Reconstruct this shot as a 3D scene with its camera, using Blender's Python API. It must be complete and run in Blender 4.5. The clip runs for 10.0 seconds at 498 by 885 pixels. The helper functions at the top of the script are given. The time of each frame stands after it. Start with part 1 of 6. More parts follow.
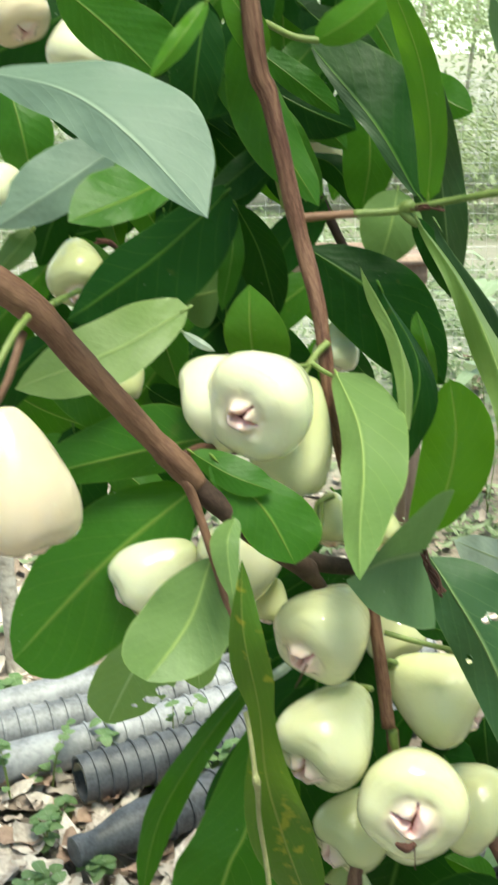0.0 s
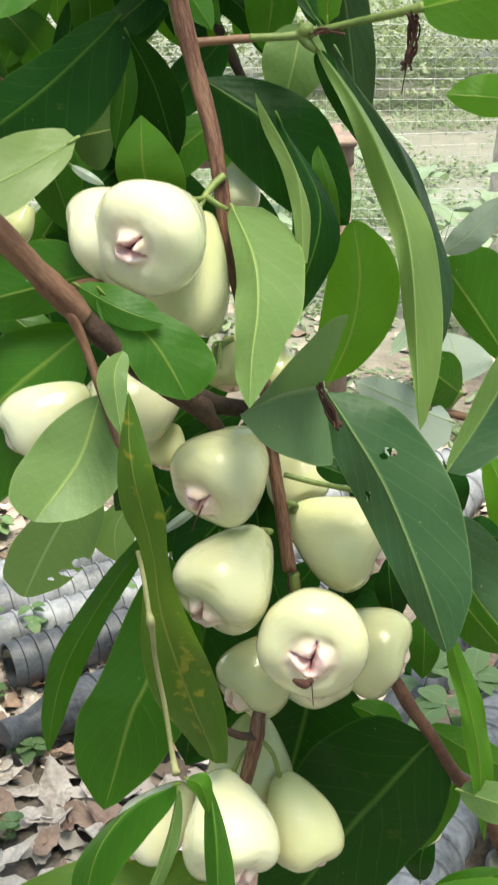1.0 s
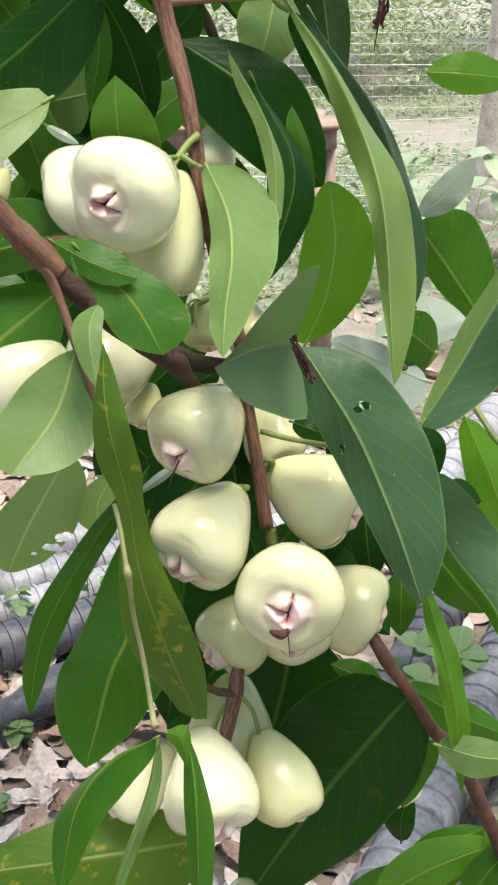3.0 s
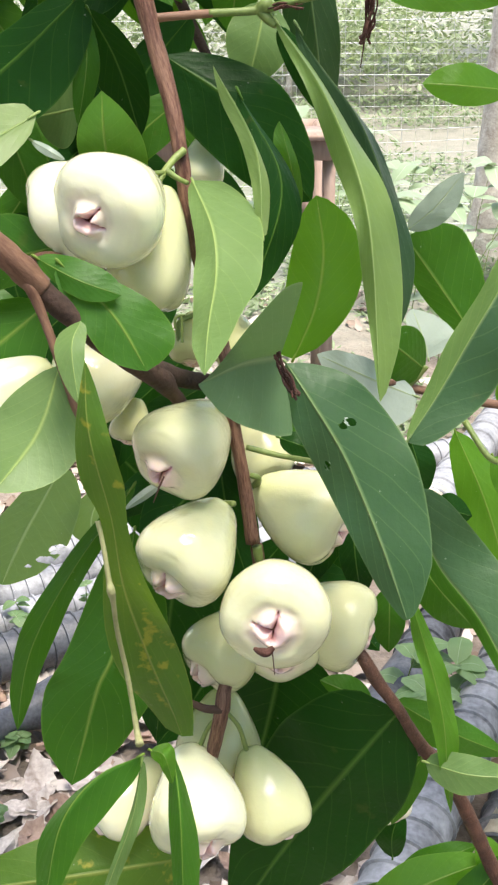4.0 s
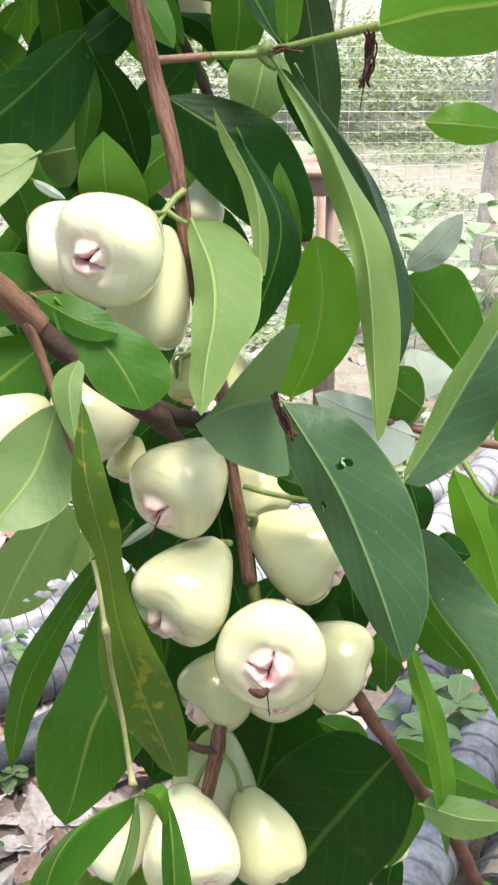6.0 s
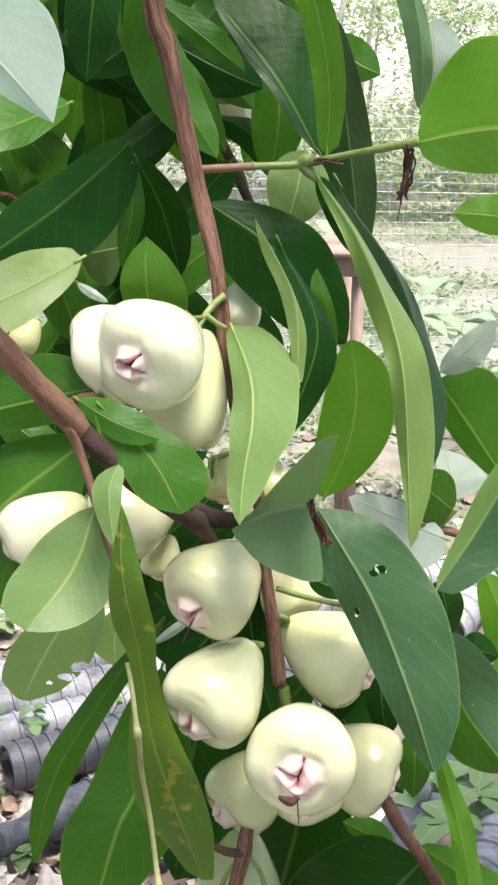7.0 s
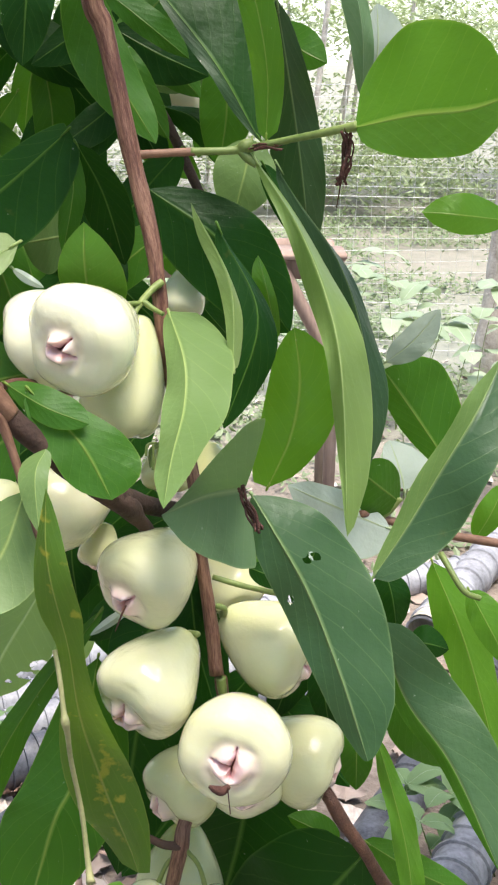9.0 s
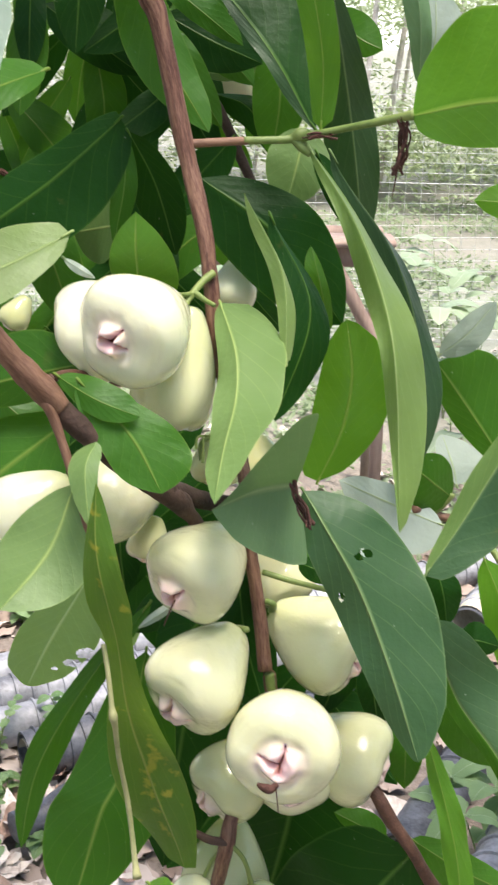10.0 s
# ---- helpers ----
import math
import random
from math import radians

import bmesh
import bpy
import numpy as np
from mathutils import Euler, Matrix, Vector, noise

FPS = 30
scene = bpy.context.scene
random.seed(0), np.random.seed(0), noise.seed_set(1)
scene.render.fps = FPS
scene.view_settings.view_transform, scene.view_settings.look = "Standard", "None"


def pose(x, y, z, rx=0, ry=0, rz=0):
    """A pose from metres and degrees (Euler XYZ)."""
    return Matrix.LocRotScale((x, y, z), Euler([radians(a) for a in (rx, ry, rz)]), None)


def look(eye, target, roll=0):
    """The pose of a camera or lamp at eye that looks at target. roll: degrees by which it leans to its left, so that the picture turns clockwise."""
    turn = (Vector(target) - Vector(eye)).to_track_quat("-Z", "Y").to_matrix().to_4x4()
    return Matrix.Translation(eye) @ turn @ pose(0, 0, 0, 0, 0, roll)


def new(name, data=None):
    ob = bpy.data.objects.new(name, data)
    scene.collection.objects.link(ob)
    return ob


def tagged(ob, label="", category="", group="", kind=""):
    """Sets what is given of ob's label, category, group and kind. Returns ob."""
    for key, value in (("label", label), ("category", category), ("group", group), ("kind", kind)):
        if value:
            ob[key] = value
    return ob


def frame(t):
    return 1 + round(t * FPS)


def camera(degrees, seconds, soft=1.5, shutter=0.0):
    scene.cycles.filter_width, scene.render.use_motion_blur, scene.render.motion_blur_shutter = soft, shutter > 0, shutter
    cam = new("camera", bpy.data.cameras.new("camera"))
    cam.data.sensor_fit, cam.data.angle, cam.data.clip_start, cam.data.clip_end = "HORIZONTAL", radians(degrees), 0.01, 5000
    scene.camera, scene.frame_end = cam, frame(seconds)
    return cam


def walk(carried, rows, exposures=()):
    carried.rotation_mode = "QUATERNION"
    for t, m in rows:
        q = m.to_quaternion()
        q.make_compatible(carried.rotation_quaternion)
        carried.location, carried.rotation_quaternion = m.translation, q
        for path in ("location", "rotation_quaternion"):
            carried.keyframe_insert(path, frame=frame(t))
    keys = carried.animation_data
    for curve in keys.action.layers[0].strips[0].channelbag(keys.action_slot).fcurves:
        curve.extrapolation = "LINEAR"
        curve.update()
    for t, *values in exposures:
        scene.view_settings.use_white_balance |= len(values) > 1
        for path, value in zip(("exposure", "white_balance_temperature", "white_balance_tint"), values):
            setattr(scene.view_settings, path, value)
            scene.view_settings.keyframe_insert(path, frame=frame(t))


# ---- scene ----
cam = camera(24, 10.0, soft=2.2, shutter=0.4)
PATH = [
    (0, (-0.0593, -0.0024, 1.5056), (-0.1148, 1.8838, 0.8429), -0.85),
    (0.5, (-0.0458, 0.0057, 1.4869), (-0.0213, 1.8556, 0.7271), -0.56),
    (1, (-0.0379, 0.0059, 1.4667), (0.0144, 1.8283, 0.6445), -0.40),
    (1.5, (-0.0356, 0.0036, 1.4582), (0.0285, 1.8136, 0.6097), -0.33),
    (2, (-0.0320, -0.0033, 1.4512), (0.0431, 1.8072, 0.6049), -0.31),
    (2.5, (-0.0294, -0.0063, 1.4489), (0.0547, 1.8057, 0.6066), -0.24),
    (2.7, (-0.0325, -0.0083, 1.4523), (0.0459, 1.8071, 0.6168), -0.47),
    (3.8, (-0.0270, -0.0013, 1.4483), (0.0407, 1.8142, 0.6119), -0.59),
    (4, (-0.0226, -0.0035, 1.4543), (0.0454, 1.8182, 0.6316), -0.63),
    (4.5, (-0.0180, -0.0006, 1.4451), (0.0532, 1.8234, 0.6279), -0.62),
    (5, (-0.0207, 0.0032, 1.4443), (0.0499, 1.8317, 0.6371), -0.60),
    (5.2, (-0.0207, 0.0010, 1.4437), (0.0543, 1.8321, 0.6427), -0.59),
    (6.3, (-0.0191, -0.0028, 1.4646), (0.0361, 1.8528, 0.7205), 0.06),
    (6.5, (-0.0207, -0.0034, 1.4679), (0.0267, 1.8632, 0.7512), 0.24),
    (7, (-0.0279, -0.0024, 1.4776), (0.0034, 1.8846, 0.8156), 0.66),
    (7.5, (-0.0295, -0.0041, 1.4825), (0.0011, 1.8886, 0.8371), 0.69),
    (8, (-0.0139, 0.0012, 1.4789), (0.0202, 1.8986, 0.8473), 0.61),
    (8.5, (-0.0022, 0.0032, 1.4662), (0.0450, 1.8950, 0.8189), 0.70),
    (9, (0.0004, 0.0001, 1.4654), (0.0527, 1.8905, 0.8146), 0.90),
    (9.5, (-0.0018, 0.0020, 1.4612), (0.0378, 1.8783, 0.7699), 1.21),
    (10, (-0.0029, 0.0088, 1.4664), (-0.0271, 1.8918, 0.7930), 0.73),
]
walk(cam, [(t, look(eye, target, roll)) for t, eye, target, roll in PATH],
     exposures=[(0, 1.31, 7250, -10), (0.5, 1.11, 7400, -9), (1, 1.22, 7200, -1), (2.5, 1.16, 7000, 8), (4, 1.46, 6900, 9), (5.2, 1.46, 6900, 9), (6.5, 1.54, 6750, 12), (7.5, 1.43, 6750, 12), (9, 1.38, 6750, 12), (10, 1.38, 6800, 12)])

# ---- world and sun ----
world = bpy.data.worlds.new("sky")
scene.world = world
world.use_nodes = True
wn = world.node_tree
sky = wn.nodes.new("ShaderNodeTexSky")
sky.sky_type, sky.sun_disc = "NISHITA", False
sky.sun_elevation, sky.sun_rotation = radians(83), radians(230)
sky.air_density, sky.dust_density, sky.ozone_density = 0.9, 2.2, 0.6
wn.nodes["Background"].inputs["Strength"].default_value = 0.15
wn.links.new(sky.outputs["Color"], wn.nodes["Background"].inputs["Color"])

sun = new("sun", bpy.data.lights.new("sun", "SUN"))
sun.data.energy, sun.data.angle, sun.data.color = 3.1, radians(27), (1.0, 0.96, 0.9)
sun.matrix_world = look((1.0, -0.5, 5.6), (0, 0.6, 1.0))


# ---- materials ----
def mat(name, rough=0.5):
    m = bpy.data.materials.new(name)
    m.use_nodes = True
    b = m.node_tree.nodes["Principled BSDF"]
    b.inputs["Roughness"].default_value = rough
    return m, m.node_tree, b


def nd(tree, kind, **inputs):
    n = tree.nodes.new(kind)
    for k, v in inputs.items():
        n.inputs[k.replace("_", " ")].default_value = v
    return n


def math_node(tree, op, a, b=None, c=None):
    n = tree.nodes.new("ShaderNodeMath")
    n.operation = op
    for i, v in enumerate((a, b, c)):
        if v is None:
            continue
        if isinstance(v, (int, float)):
            n.inputs[i].default_value = v
        else:
            tree.links.new(v, n.inputs[i])
    return n.outputs[0]


def mix_col(tree, fac, a, b, blend="MIX"):
    n = tree.nodes.new("ShaderNodeMix")
    n.data_type, n.blend_type = "RGBA", blend
    for sock, v in ((n.inputs["Factor"], fac), (n.inputs["A"], a), (n.inputs["B"], b)):
        if isinstance(v, (int, float)):
            sock.default_value = v
        elif isinstance(v, tuple):
            sock.default_value = (*v, 1)
        else:
            tree.links.new(v, sock)
    return n.outputs["Result"]


def ramp(tree, fac, stops):
    n = tree.nodes.new("ShaderNodeValToRGB")
    el = n.color_ramp.elements
    while len(el) < len(stops):
        el.new(0.5)
    for e, (p, c) in zip(el, stops):
        e.position = p
        e.color = (*c, 1) if isinstance(c, tuple) else (c, c, c, 1)
    tree.links.new(fac, n.inputs["Fac"])
    return n.outputs["Color"]


def noise_tex(tree, scale, detail=4.0, vec=None, rough=0.55):
    n = nd(tree, "ShaderNodeTexNoise", Scale=scale, Detail=detail, Roughness=rough)
    if vec is None:
        vec = tree.nodes.new("ShaderNodeTexCoord").outputs["Object"]
    tree.links.new(vec, n.inputs["Vector"])
    return n.outputs["Fac"]


def bump(tree, height, strength, distance, bsdf):
    n = nd(tree, "ShaderNodeBump", Strength=strength, Distance=distance)
    tree.links.new(height, n.inputs["Height"])
    tree.links.new(n.outputs["Normal"], bsdf.inputs["Normal"])
    return n


def leaf_material(name, deep, light, vein, through_col, rough, through_part, spots=0.0, shine=0.4):
    m, t, b = mat(name, rough)
    uv = nd(t, "ShaderNodeUVMap")
    uv.uv_map = "leaf"
    sep = t.nodes.new("ShaderNodeSeparateXYZ")
    t.links.new(uv.outputs["UV"], sep.inputs[0])
    along, across = sep.outputs[0], sep.outputs[1]
    side = math_node(t, "ABSOLUTE", math_node(t, "SUBTRACT", across, 0.5))
    rib = math_node(t, "SUBTRACT", 1.0, math_node(t, "MULTIPLY", side, 36.0))
    rib = math_node(t, "MAXIMUM", rib, 0.0)
    info = t.nodes.new("ShaderNodeObjectInfo")
    wob = noise_tex(t, 22.0, 3.0)
    ph = math_node(t, "SUBTRACT", math_node(t, "MULTIPLY", along, 9.0), math_node(t, "MULTIPLY", side, 5.0))
    ph = math_node(t, "ADD", ph, math_node(t, "MULTIPLY", wob, 0.6))
    wave = math_node(t, "SINE", math_node(t, "MULTIPLY", ph, 6.283))
    lat = math_node(t, "MAXIMUM", math_node(t, "MULTIPLY", math_node(t, "SUBTRACT", wave, 0.965), 28.0), 0.0)
    lat = math_node(t, "MULTIPLY", lat, math_node(t, "ADD", noise_tex(t, 40.0, 2.0), 0.3))
    fine = noise_tex(t, 170.0, 3.0)
    broad = noise_tex(t, 16.0, 4.0)
    tone = math_node(t, "ADD", math_node(t, "MULTIPLY", broad, 0.9), math_node(t, "MULTIPLY", info.outputs["Random"], 0.5))
    tone = math_node(t, "SUBTRACT", math_node(t, "ADD", tone, math_node(t, "MULTIPLY", fine, 0.15)), 0.3)
    col = mix_col(t, tone, deep, light)
    col = mix_col(t, math_node(t, "MULTIPLY", lat, 0.23), col, vein)
    col = mix_col(t, rib, col, vein)
    margin = math_node(t, "MAXIMUM", math_node(t, "MULTIPLY", math_node(t, "SUBTRACT", side, 0.482), 28.0), 0.0)
    col = mix_col(t, margin, col, vein)
    blot = ramp(t, noise_tex(t, 45.0, 5.0), [(0.69, 0.0), (0.74, 0.5)])
    col = mix_col(t, math_node(t, "MULTIPLY", blot, 0.5), col, (0.12, 0.11, 0.03))
    if spots:
        sp = ramp(t, noise_tex(t, 95.0, 3.0), [(0.61, 0.0), (0.68, 1.0)])
        col = mix_col(t, math_node(t, "MULTIPLY", sp, spots), col, (0.42, 0.36, 0.05))
    speck = ramp(t, noise_tex(t, 330.0, 2.0), [(0.75, 0.0), (0.79, 0.45)])
    col = mix_col(t, speck, col, (0.5, 0.55, 0.42))
    t.links.new(col, b.inputs["Base Color"])
    b.inputs["Specular IOR Level"].default_value = shine
    h = math_node(t, "ADD", math_node(t, "MULTIPLY", lat, -0.05), math_node(t, "MULTIPLY", fine, 0.5))
    h = math_node(t, "ADD", h, math_node(t, "MULTIPLY", broad, 0.9))
    h = math_node(t, "SUBTRACT", h, math_node(t, "MULTIPLY", rib, 0.8))
    h = math_node(t, "SUBTRACT", h, math_node(t, "MULTIPLY", wave, 0.022))
    bp = bump(t, h, 0.4, 0.0022, b)
    rg = math_node(t, "ADD", math_node(t, "MULTIPLY", broad, 0.25), rough - 0.12)
    t.links.new(rg, b.inputs["Roughness"])
    tr = nd(t, "ShaderNodeBsdfTranslucent")
    t.links.new(mix_col(t, rib, through_col, vein), tr.inputs["Color"])
    t.links.new(bp.outputs["Normal"], tr.inputs["Normal"])
    mx = nd(t, "ShaderNodeMixShader", Fac=through_part)
    t.links.new(b.outputs[0], mx.inputs[1])
    t.links.new(tr.outputs[0], mx.inputs[2])
    t.links.new(mx.outputs[0], t.nodes["Material Output"].inputs["Surface"])
    return m


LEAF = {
    # darkened copy: the shade deep inside the branch is in its colour
    "dark": leaf_material("leaf upper side, deep green as shaded", (0.004, 0.025, 0.004), (0.014, 0.066, 0.010), (0.085, 0.185, 0.030), (0.050, 0.205, 0.008), 0.44, 0.17, shine=0.14),
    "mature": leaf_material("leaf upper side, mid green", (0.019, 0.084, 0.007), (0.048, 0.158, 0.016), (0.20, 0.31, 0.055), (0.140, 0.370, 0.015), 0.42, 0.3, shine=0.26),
    # lightened copy: daylight on the leaf is in its colour
    "bright": leaf_material("leaf upper side, fresh green as lit", (0.046, 0.148, 0.010), (0.100, 0.255, 0.022), (0.27, 0.40, 0.07), (0.205, 0.48, 0.020), 0.36, 0.40, shine=0.5),
    # next two: the sky's sheen put into the base colour
    "sky_sheen": leaf_material("leaf upper side, bluish sky sheen", (0.019, 0.062, 0.019), (0.050, 0.115, 0.038), (0.18, 0.27, 0.10), (0.09, 0.23, 0.03), 0.44, 0.12, shine=0.5),
    "sheen": leaf_material("leaf upper side, painted grey-green sheen", (0.10, 0.195, 0.085), (0.18, 0.29, 0.145), (0.28, 0.39, 0.19), (0.17, 0.34, 0.07), 0.44, 0.2, shine=0.5),
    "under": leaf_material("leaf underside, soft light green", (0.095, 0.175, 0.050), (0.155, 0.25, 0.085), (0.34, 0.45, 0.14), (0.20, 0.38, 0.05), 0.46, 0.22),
    # shaded copy of the bluish look, darkened in colour
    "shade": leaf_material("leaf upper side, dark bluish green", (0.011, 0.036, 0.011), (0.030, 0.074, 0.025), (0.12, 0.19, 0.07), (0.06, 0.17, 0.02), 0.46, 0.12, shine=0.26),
    # lightened copy of the underside, light coming through put into its colour
    "soft": leaf_material("leaf underside, yellowish green as lit", (0.15, 0.24, 0.066), (0.24, 0.34, 0.12), (0.40, 0.52, 0.20), (0.27, 0.45, 0.08), 0.46, 0.36),
    # grey sheen of the sky put into the base colour
    "grey_sheen": leaf_material("leaf underside, painted grey sheen", (0.130, 0.195, 0.150), (0.185, 0.255, 0.205), (0.29, 0.38, 0.28), (0.18, 0.32, 0.12), 0.52, 0.12, shine=0.3),
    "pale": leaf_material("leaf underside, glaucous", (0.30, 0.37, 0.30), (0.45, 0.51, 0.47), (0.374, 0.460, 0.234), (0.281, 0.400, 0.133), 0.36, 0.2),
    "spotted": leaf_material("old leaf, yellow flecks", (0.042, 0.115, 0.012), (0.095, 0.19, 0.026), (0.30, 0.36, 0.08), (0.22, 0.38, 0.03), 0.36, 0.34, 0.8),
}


def fruit_material(name, skin, blush, stalk_end):
    """Waxy skin; the calyx shares it and turns pink, then dark red, by its layer 'inward'."""
    m, t, b = mat(name, 0.2)
    uv = nd(t, "ShaderNodeUVMap")
    uv.uv_map = "fruit"
    sep = t.nodes.new("ShaderNodeSeparateXYZ")
    t.links.new(uv.outputs["UV"], sep.inputs[0])
    n1, n2 = noise_tex(t, 26.0, 4.0), noise_tex(t, 240.0, 3.0)
    at = math_node(t, "ADD", sep.outputs[0], math_node(t, "MULTIPLY", math_node(t, "SUBTRACT", n1, 0.5), 0.16))
    col = ramp(t, at, [(0.0, stalk_end), (0.4, skin), (0.80, skin), (1.0, blush)])
    col = mix_col(t, math_node(t, "MULTIPLY", n1, 0.5), col, (0.71, 0.69, 0.42))
    ripe = noise_tex(t, 13.0, 2.0, t.nodes.new("ShaderNodeNewGeometry").outputs["Position"])
    col = mix_col(t, ramp(t, ripe, [(0.45, 0.0), (0.62, 0.14)]), col, (0.55, 0.57, 0.24))
    fl = ramp(t, n2, [(0.66, 0.0), (0.74, 1.0)])
    col = mix_col(t, math_node(t, "MULTIPLY", fl, 0.16), col, (0.8, 0.8, 0.62))
    fold = t.nodes.new("ShaderNodeAttribute")
    fold.attribute_name = "inward"
    inward = math_node(t, "MULTIPLY", fold.outputs["Fac"], math_node(t, "ADD", math_node(t, "MULTIPLY", n2, 0.5), 0.75))
    col = mix_col(t, ramp(t, inward, [(0.0, 0.0), (0.3, 1.0)]), col, ramp(t, inward, [(0.1, (0.85, 0.67, 0.61)), (0.45, (0.84, 0.60, 0.58)), (0.75, (0.68, 0.36, 0.36)), (0.95, (0.12, 0.035, 0.025))]))
    t.links.new(col, b.inputs["Base Color"])
    b.inputs["Specular IOR Level"].default_value = 0.06
    b.inputs["Subsurface Weight"].default_value = 0.4
    b.inputs["Subsurface Radius"].default_value = (0.004, 0.0036, 0.002)
    b.inputs["Subsurface Scale"].default_value = 1.0
    b.inputs["Coat Weight"].default_value = 1.0
    b.inputs["Coat Roughness"].default_value = 0.06
    t.links.new(math_node(t, "ADD", math_node(t, "MULTIPLY", n1, 0.16), 0.17), b.inputs["Roughness"])
    n3 = noise_tex(t, 110.0, 3.0)
    h = math_node(t, "ADD", math_node(t, "ADD", n1, math_node(t, "MULTIPLY", n2, 0.07)), math_node(t, "MULTIPLY", n3, 0.5))
    bump(t, h, 0.28, 0.0022, b)
    wax = t.nodes.new("ShaderNodeBump")
    wax.inputs["Strength"].default_value, wax.inputs["Distance"].default_value = 0.6, 0.0026
    t.links.new(math_node(t, "ADD", n3, math_node(t, "MULTIPLY", n1, 0.6)), wax.inputs["Height"])
    t.links.new(wax.outputs["Normal"], b.inputs["Coat Normal"])
    return m


FRUIT = {
    "green": fruit_material("wax apple skin, pale green", (0.675, 0.67, 0.435), (0.80, 0.66, 0.53), (0.46, 0.53, 0.19)),
    "cream": fruit_material("wax apple skin, cream", (0.87, 0.85, 0.64), (0.88, 0.78, 0.67), (0.56, 0.62, 0.28)),
    "rosy": fruit_material("wax apple skin, rosy cream", (0.82, 0.64, 0.50), (0.80, 0.50, 0.42), (0.74, 0.66, 0.46)),
    "golden": fruit_material("wax apple skin, yellowish green", (0.67, 0.67, 0.39), (0.76, 0.60, 0.44), (0.46, 0.55, 0.14)),
    "dull": fruit_material("wax apple skin, dull green", (0.58, 0.585, 0.32), (0.62, 0.40, 0.28), (0.34, 0.41, 0.13)),
}


def plain(name, a, b_col, scale, rough, relief=0.3, dist=0.002, metal=0.0, stretch=None, span=(0.45, 1.05), along=False):
    m, t, b = mat(name, rough)
    if along:
        place = t.nodes.new("ShaderNodeAttribute")
        place.attribute_name = "along"
        vec = place.outputs["Vector"]
    else:
        vec = t.nodes.new("ShaderNodeTexCoord").outputs["Object"]
    if stretch:
        mp = nd(t, "ShaderNodeMapping", Scale=stretch)
        t.links.new(vec, mp.inputs["Vector"])
        vec = mp.outputs["Vector"]
    n1, n2 = noise_tex(t, scale, 5.0, vec), noise_tex(t, scale * 7, 4.0, vec)
    info = t.nodes.new("ShaderNodeObjectInfo")
    k = math_node(t, "ADD", math_node(t, "MULTIPLY", n1, 0.9), math_node(t, "MULTIPLY", n2, 0.5))
    k = math_node(t, "ADD", k, math_node(t, "MULTIPLY", info.outputs["Random"], 0.2))
    col = mix_col(t, ramp(t, k, [(span[0], 0.0), (span[1], 1.0)]), a, b_col)
    t.links.new(col, b.inputs["Base Color"])
    b.inputs["Metallic"].default_value = metal
    bump(t, k, relief, dist, b)
    return m


BARK = plain("reddish brown bark", (0.085, 0.034, 0.020), (0.27, 0.145, 0.092), 150, 0.6, 0.5, 0.0010, stretch=(1, 1, 0.22), span=(0.5, 1.1), along=True)
BARK_STEM = plain("reddish stem bark with pale streaks", (0.075, 0.022, 0.014), (0.35, 0.19, 0.125), 330, 0.6, 0.8, 0.0009, stretch=(1, 1, 0.10), span=(0.62, 1.06), along=True)
BARK_LOW = plain("dark reddish brown bark", (0.035, 0.013, 0.009), (0.155, 0.068, 0.043), 120, 0.6, 0.8, 0.0018, span=(0.5, 1.1))
# dark bark tone; on the branch end it is painted shadow
BARK_DARK = plain("dark bark, with shade on the branch end", (0.018, 0.010, 0.007), (0.08, 0.043, 0.031), 60, 0.8, 0.7, 0.002)
TWIG_GREEN = plain("green twig skin", (0.085, 0.15, 0.032), (0.23, 0.29, 0.085), 50, 0.5, 0.3, 0.001)
TWIG_PALE = plain("pale dry twig", (0.17, 0.19, 0.07), (0.34, 0.33, 0.16), 60, 0.6, 0.4, 0.001)
DRIED = plain("dried flower, dark brown", (0.025, 0.010, 0.007), (0.11, 0.042, 0.03), 90, 0.85, 0.8, 0.003)
# pale grey is dust plus sky sheen put into the colour
PIPE = plain("black drain pipe plastic, dust and sky sheen", (0.035, 0.037, 0.044), (0.34, 0.345, 0.375), 13, 0.52, 0.2, 0.002)
PIPE_DARK = plain("black drain pipe plastic, scuffed", (0.016, 0.017, 0.021), (0.13, 0.135, 0.155), 22, 0.52, 0.3, 0.002, span=(0.55, 1.1))
SOIL = plain("soil with crumbs", (0.055, 0.042, 0.033), (0.26, 0.215, 0.18), 9, 0.95, 0.9, 0.02)
# beyond the bench grass replaces soil, its colour paled for the sunlit clearing
gt = SOIL.node_tree
gb = gt.nodes["Principled BSDF"]
gx = gt.nodes.new("ShaderNodeSeparateXYZ")
gt.links.new(gt.nodes.new("ShaderNodeTexCoord").outputs["Object"], gx.inputs[0])
wander = math_node(gt, "ADD", gx.outputs[1], math_node(gt, "MULTIPLY", noise_tex(gt, 1.6, 5.0), 2.4))
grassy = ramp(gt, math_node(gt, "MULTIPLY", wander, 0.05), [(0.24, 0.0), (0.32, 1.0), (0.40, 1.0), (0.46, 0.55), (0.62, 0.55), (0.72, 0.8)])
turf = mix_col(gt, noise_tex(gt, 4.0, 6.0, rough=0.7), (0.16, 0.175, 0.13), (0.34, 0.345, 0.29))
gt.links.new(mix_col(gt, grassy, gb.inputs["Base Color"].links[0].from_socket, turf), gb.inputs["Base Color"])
LITTER_RED = plain("dry leaf litter, russet", (0.12, 0.06, 0.042), (0.46, 0.32, 0.25), 16, 0.75, 0.5, 0.004)
LITTER = plain("dry leaf litter", (0.20, 0.135, 0.105), (0.78, 0.70, 0.64), 16, 0.8, 0.5, 0.004)
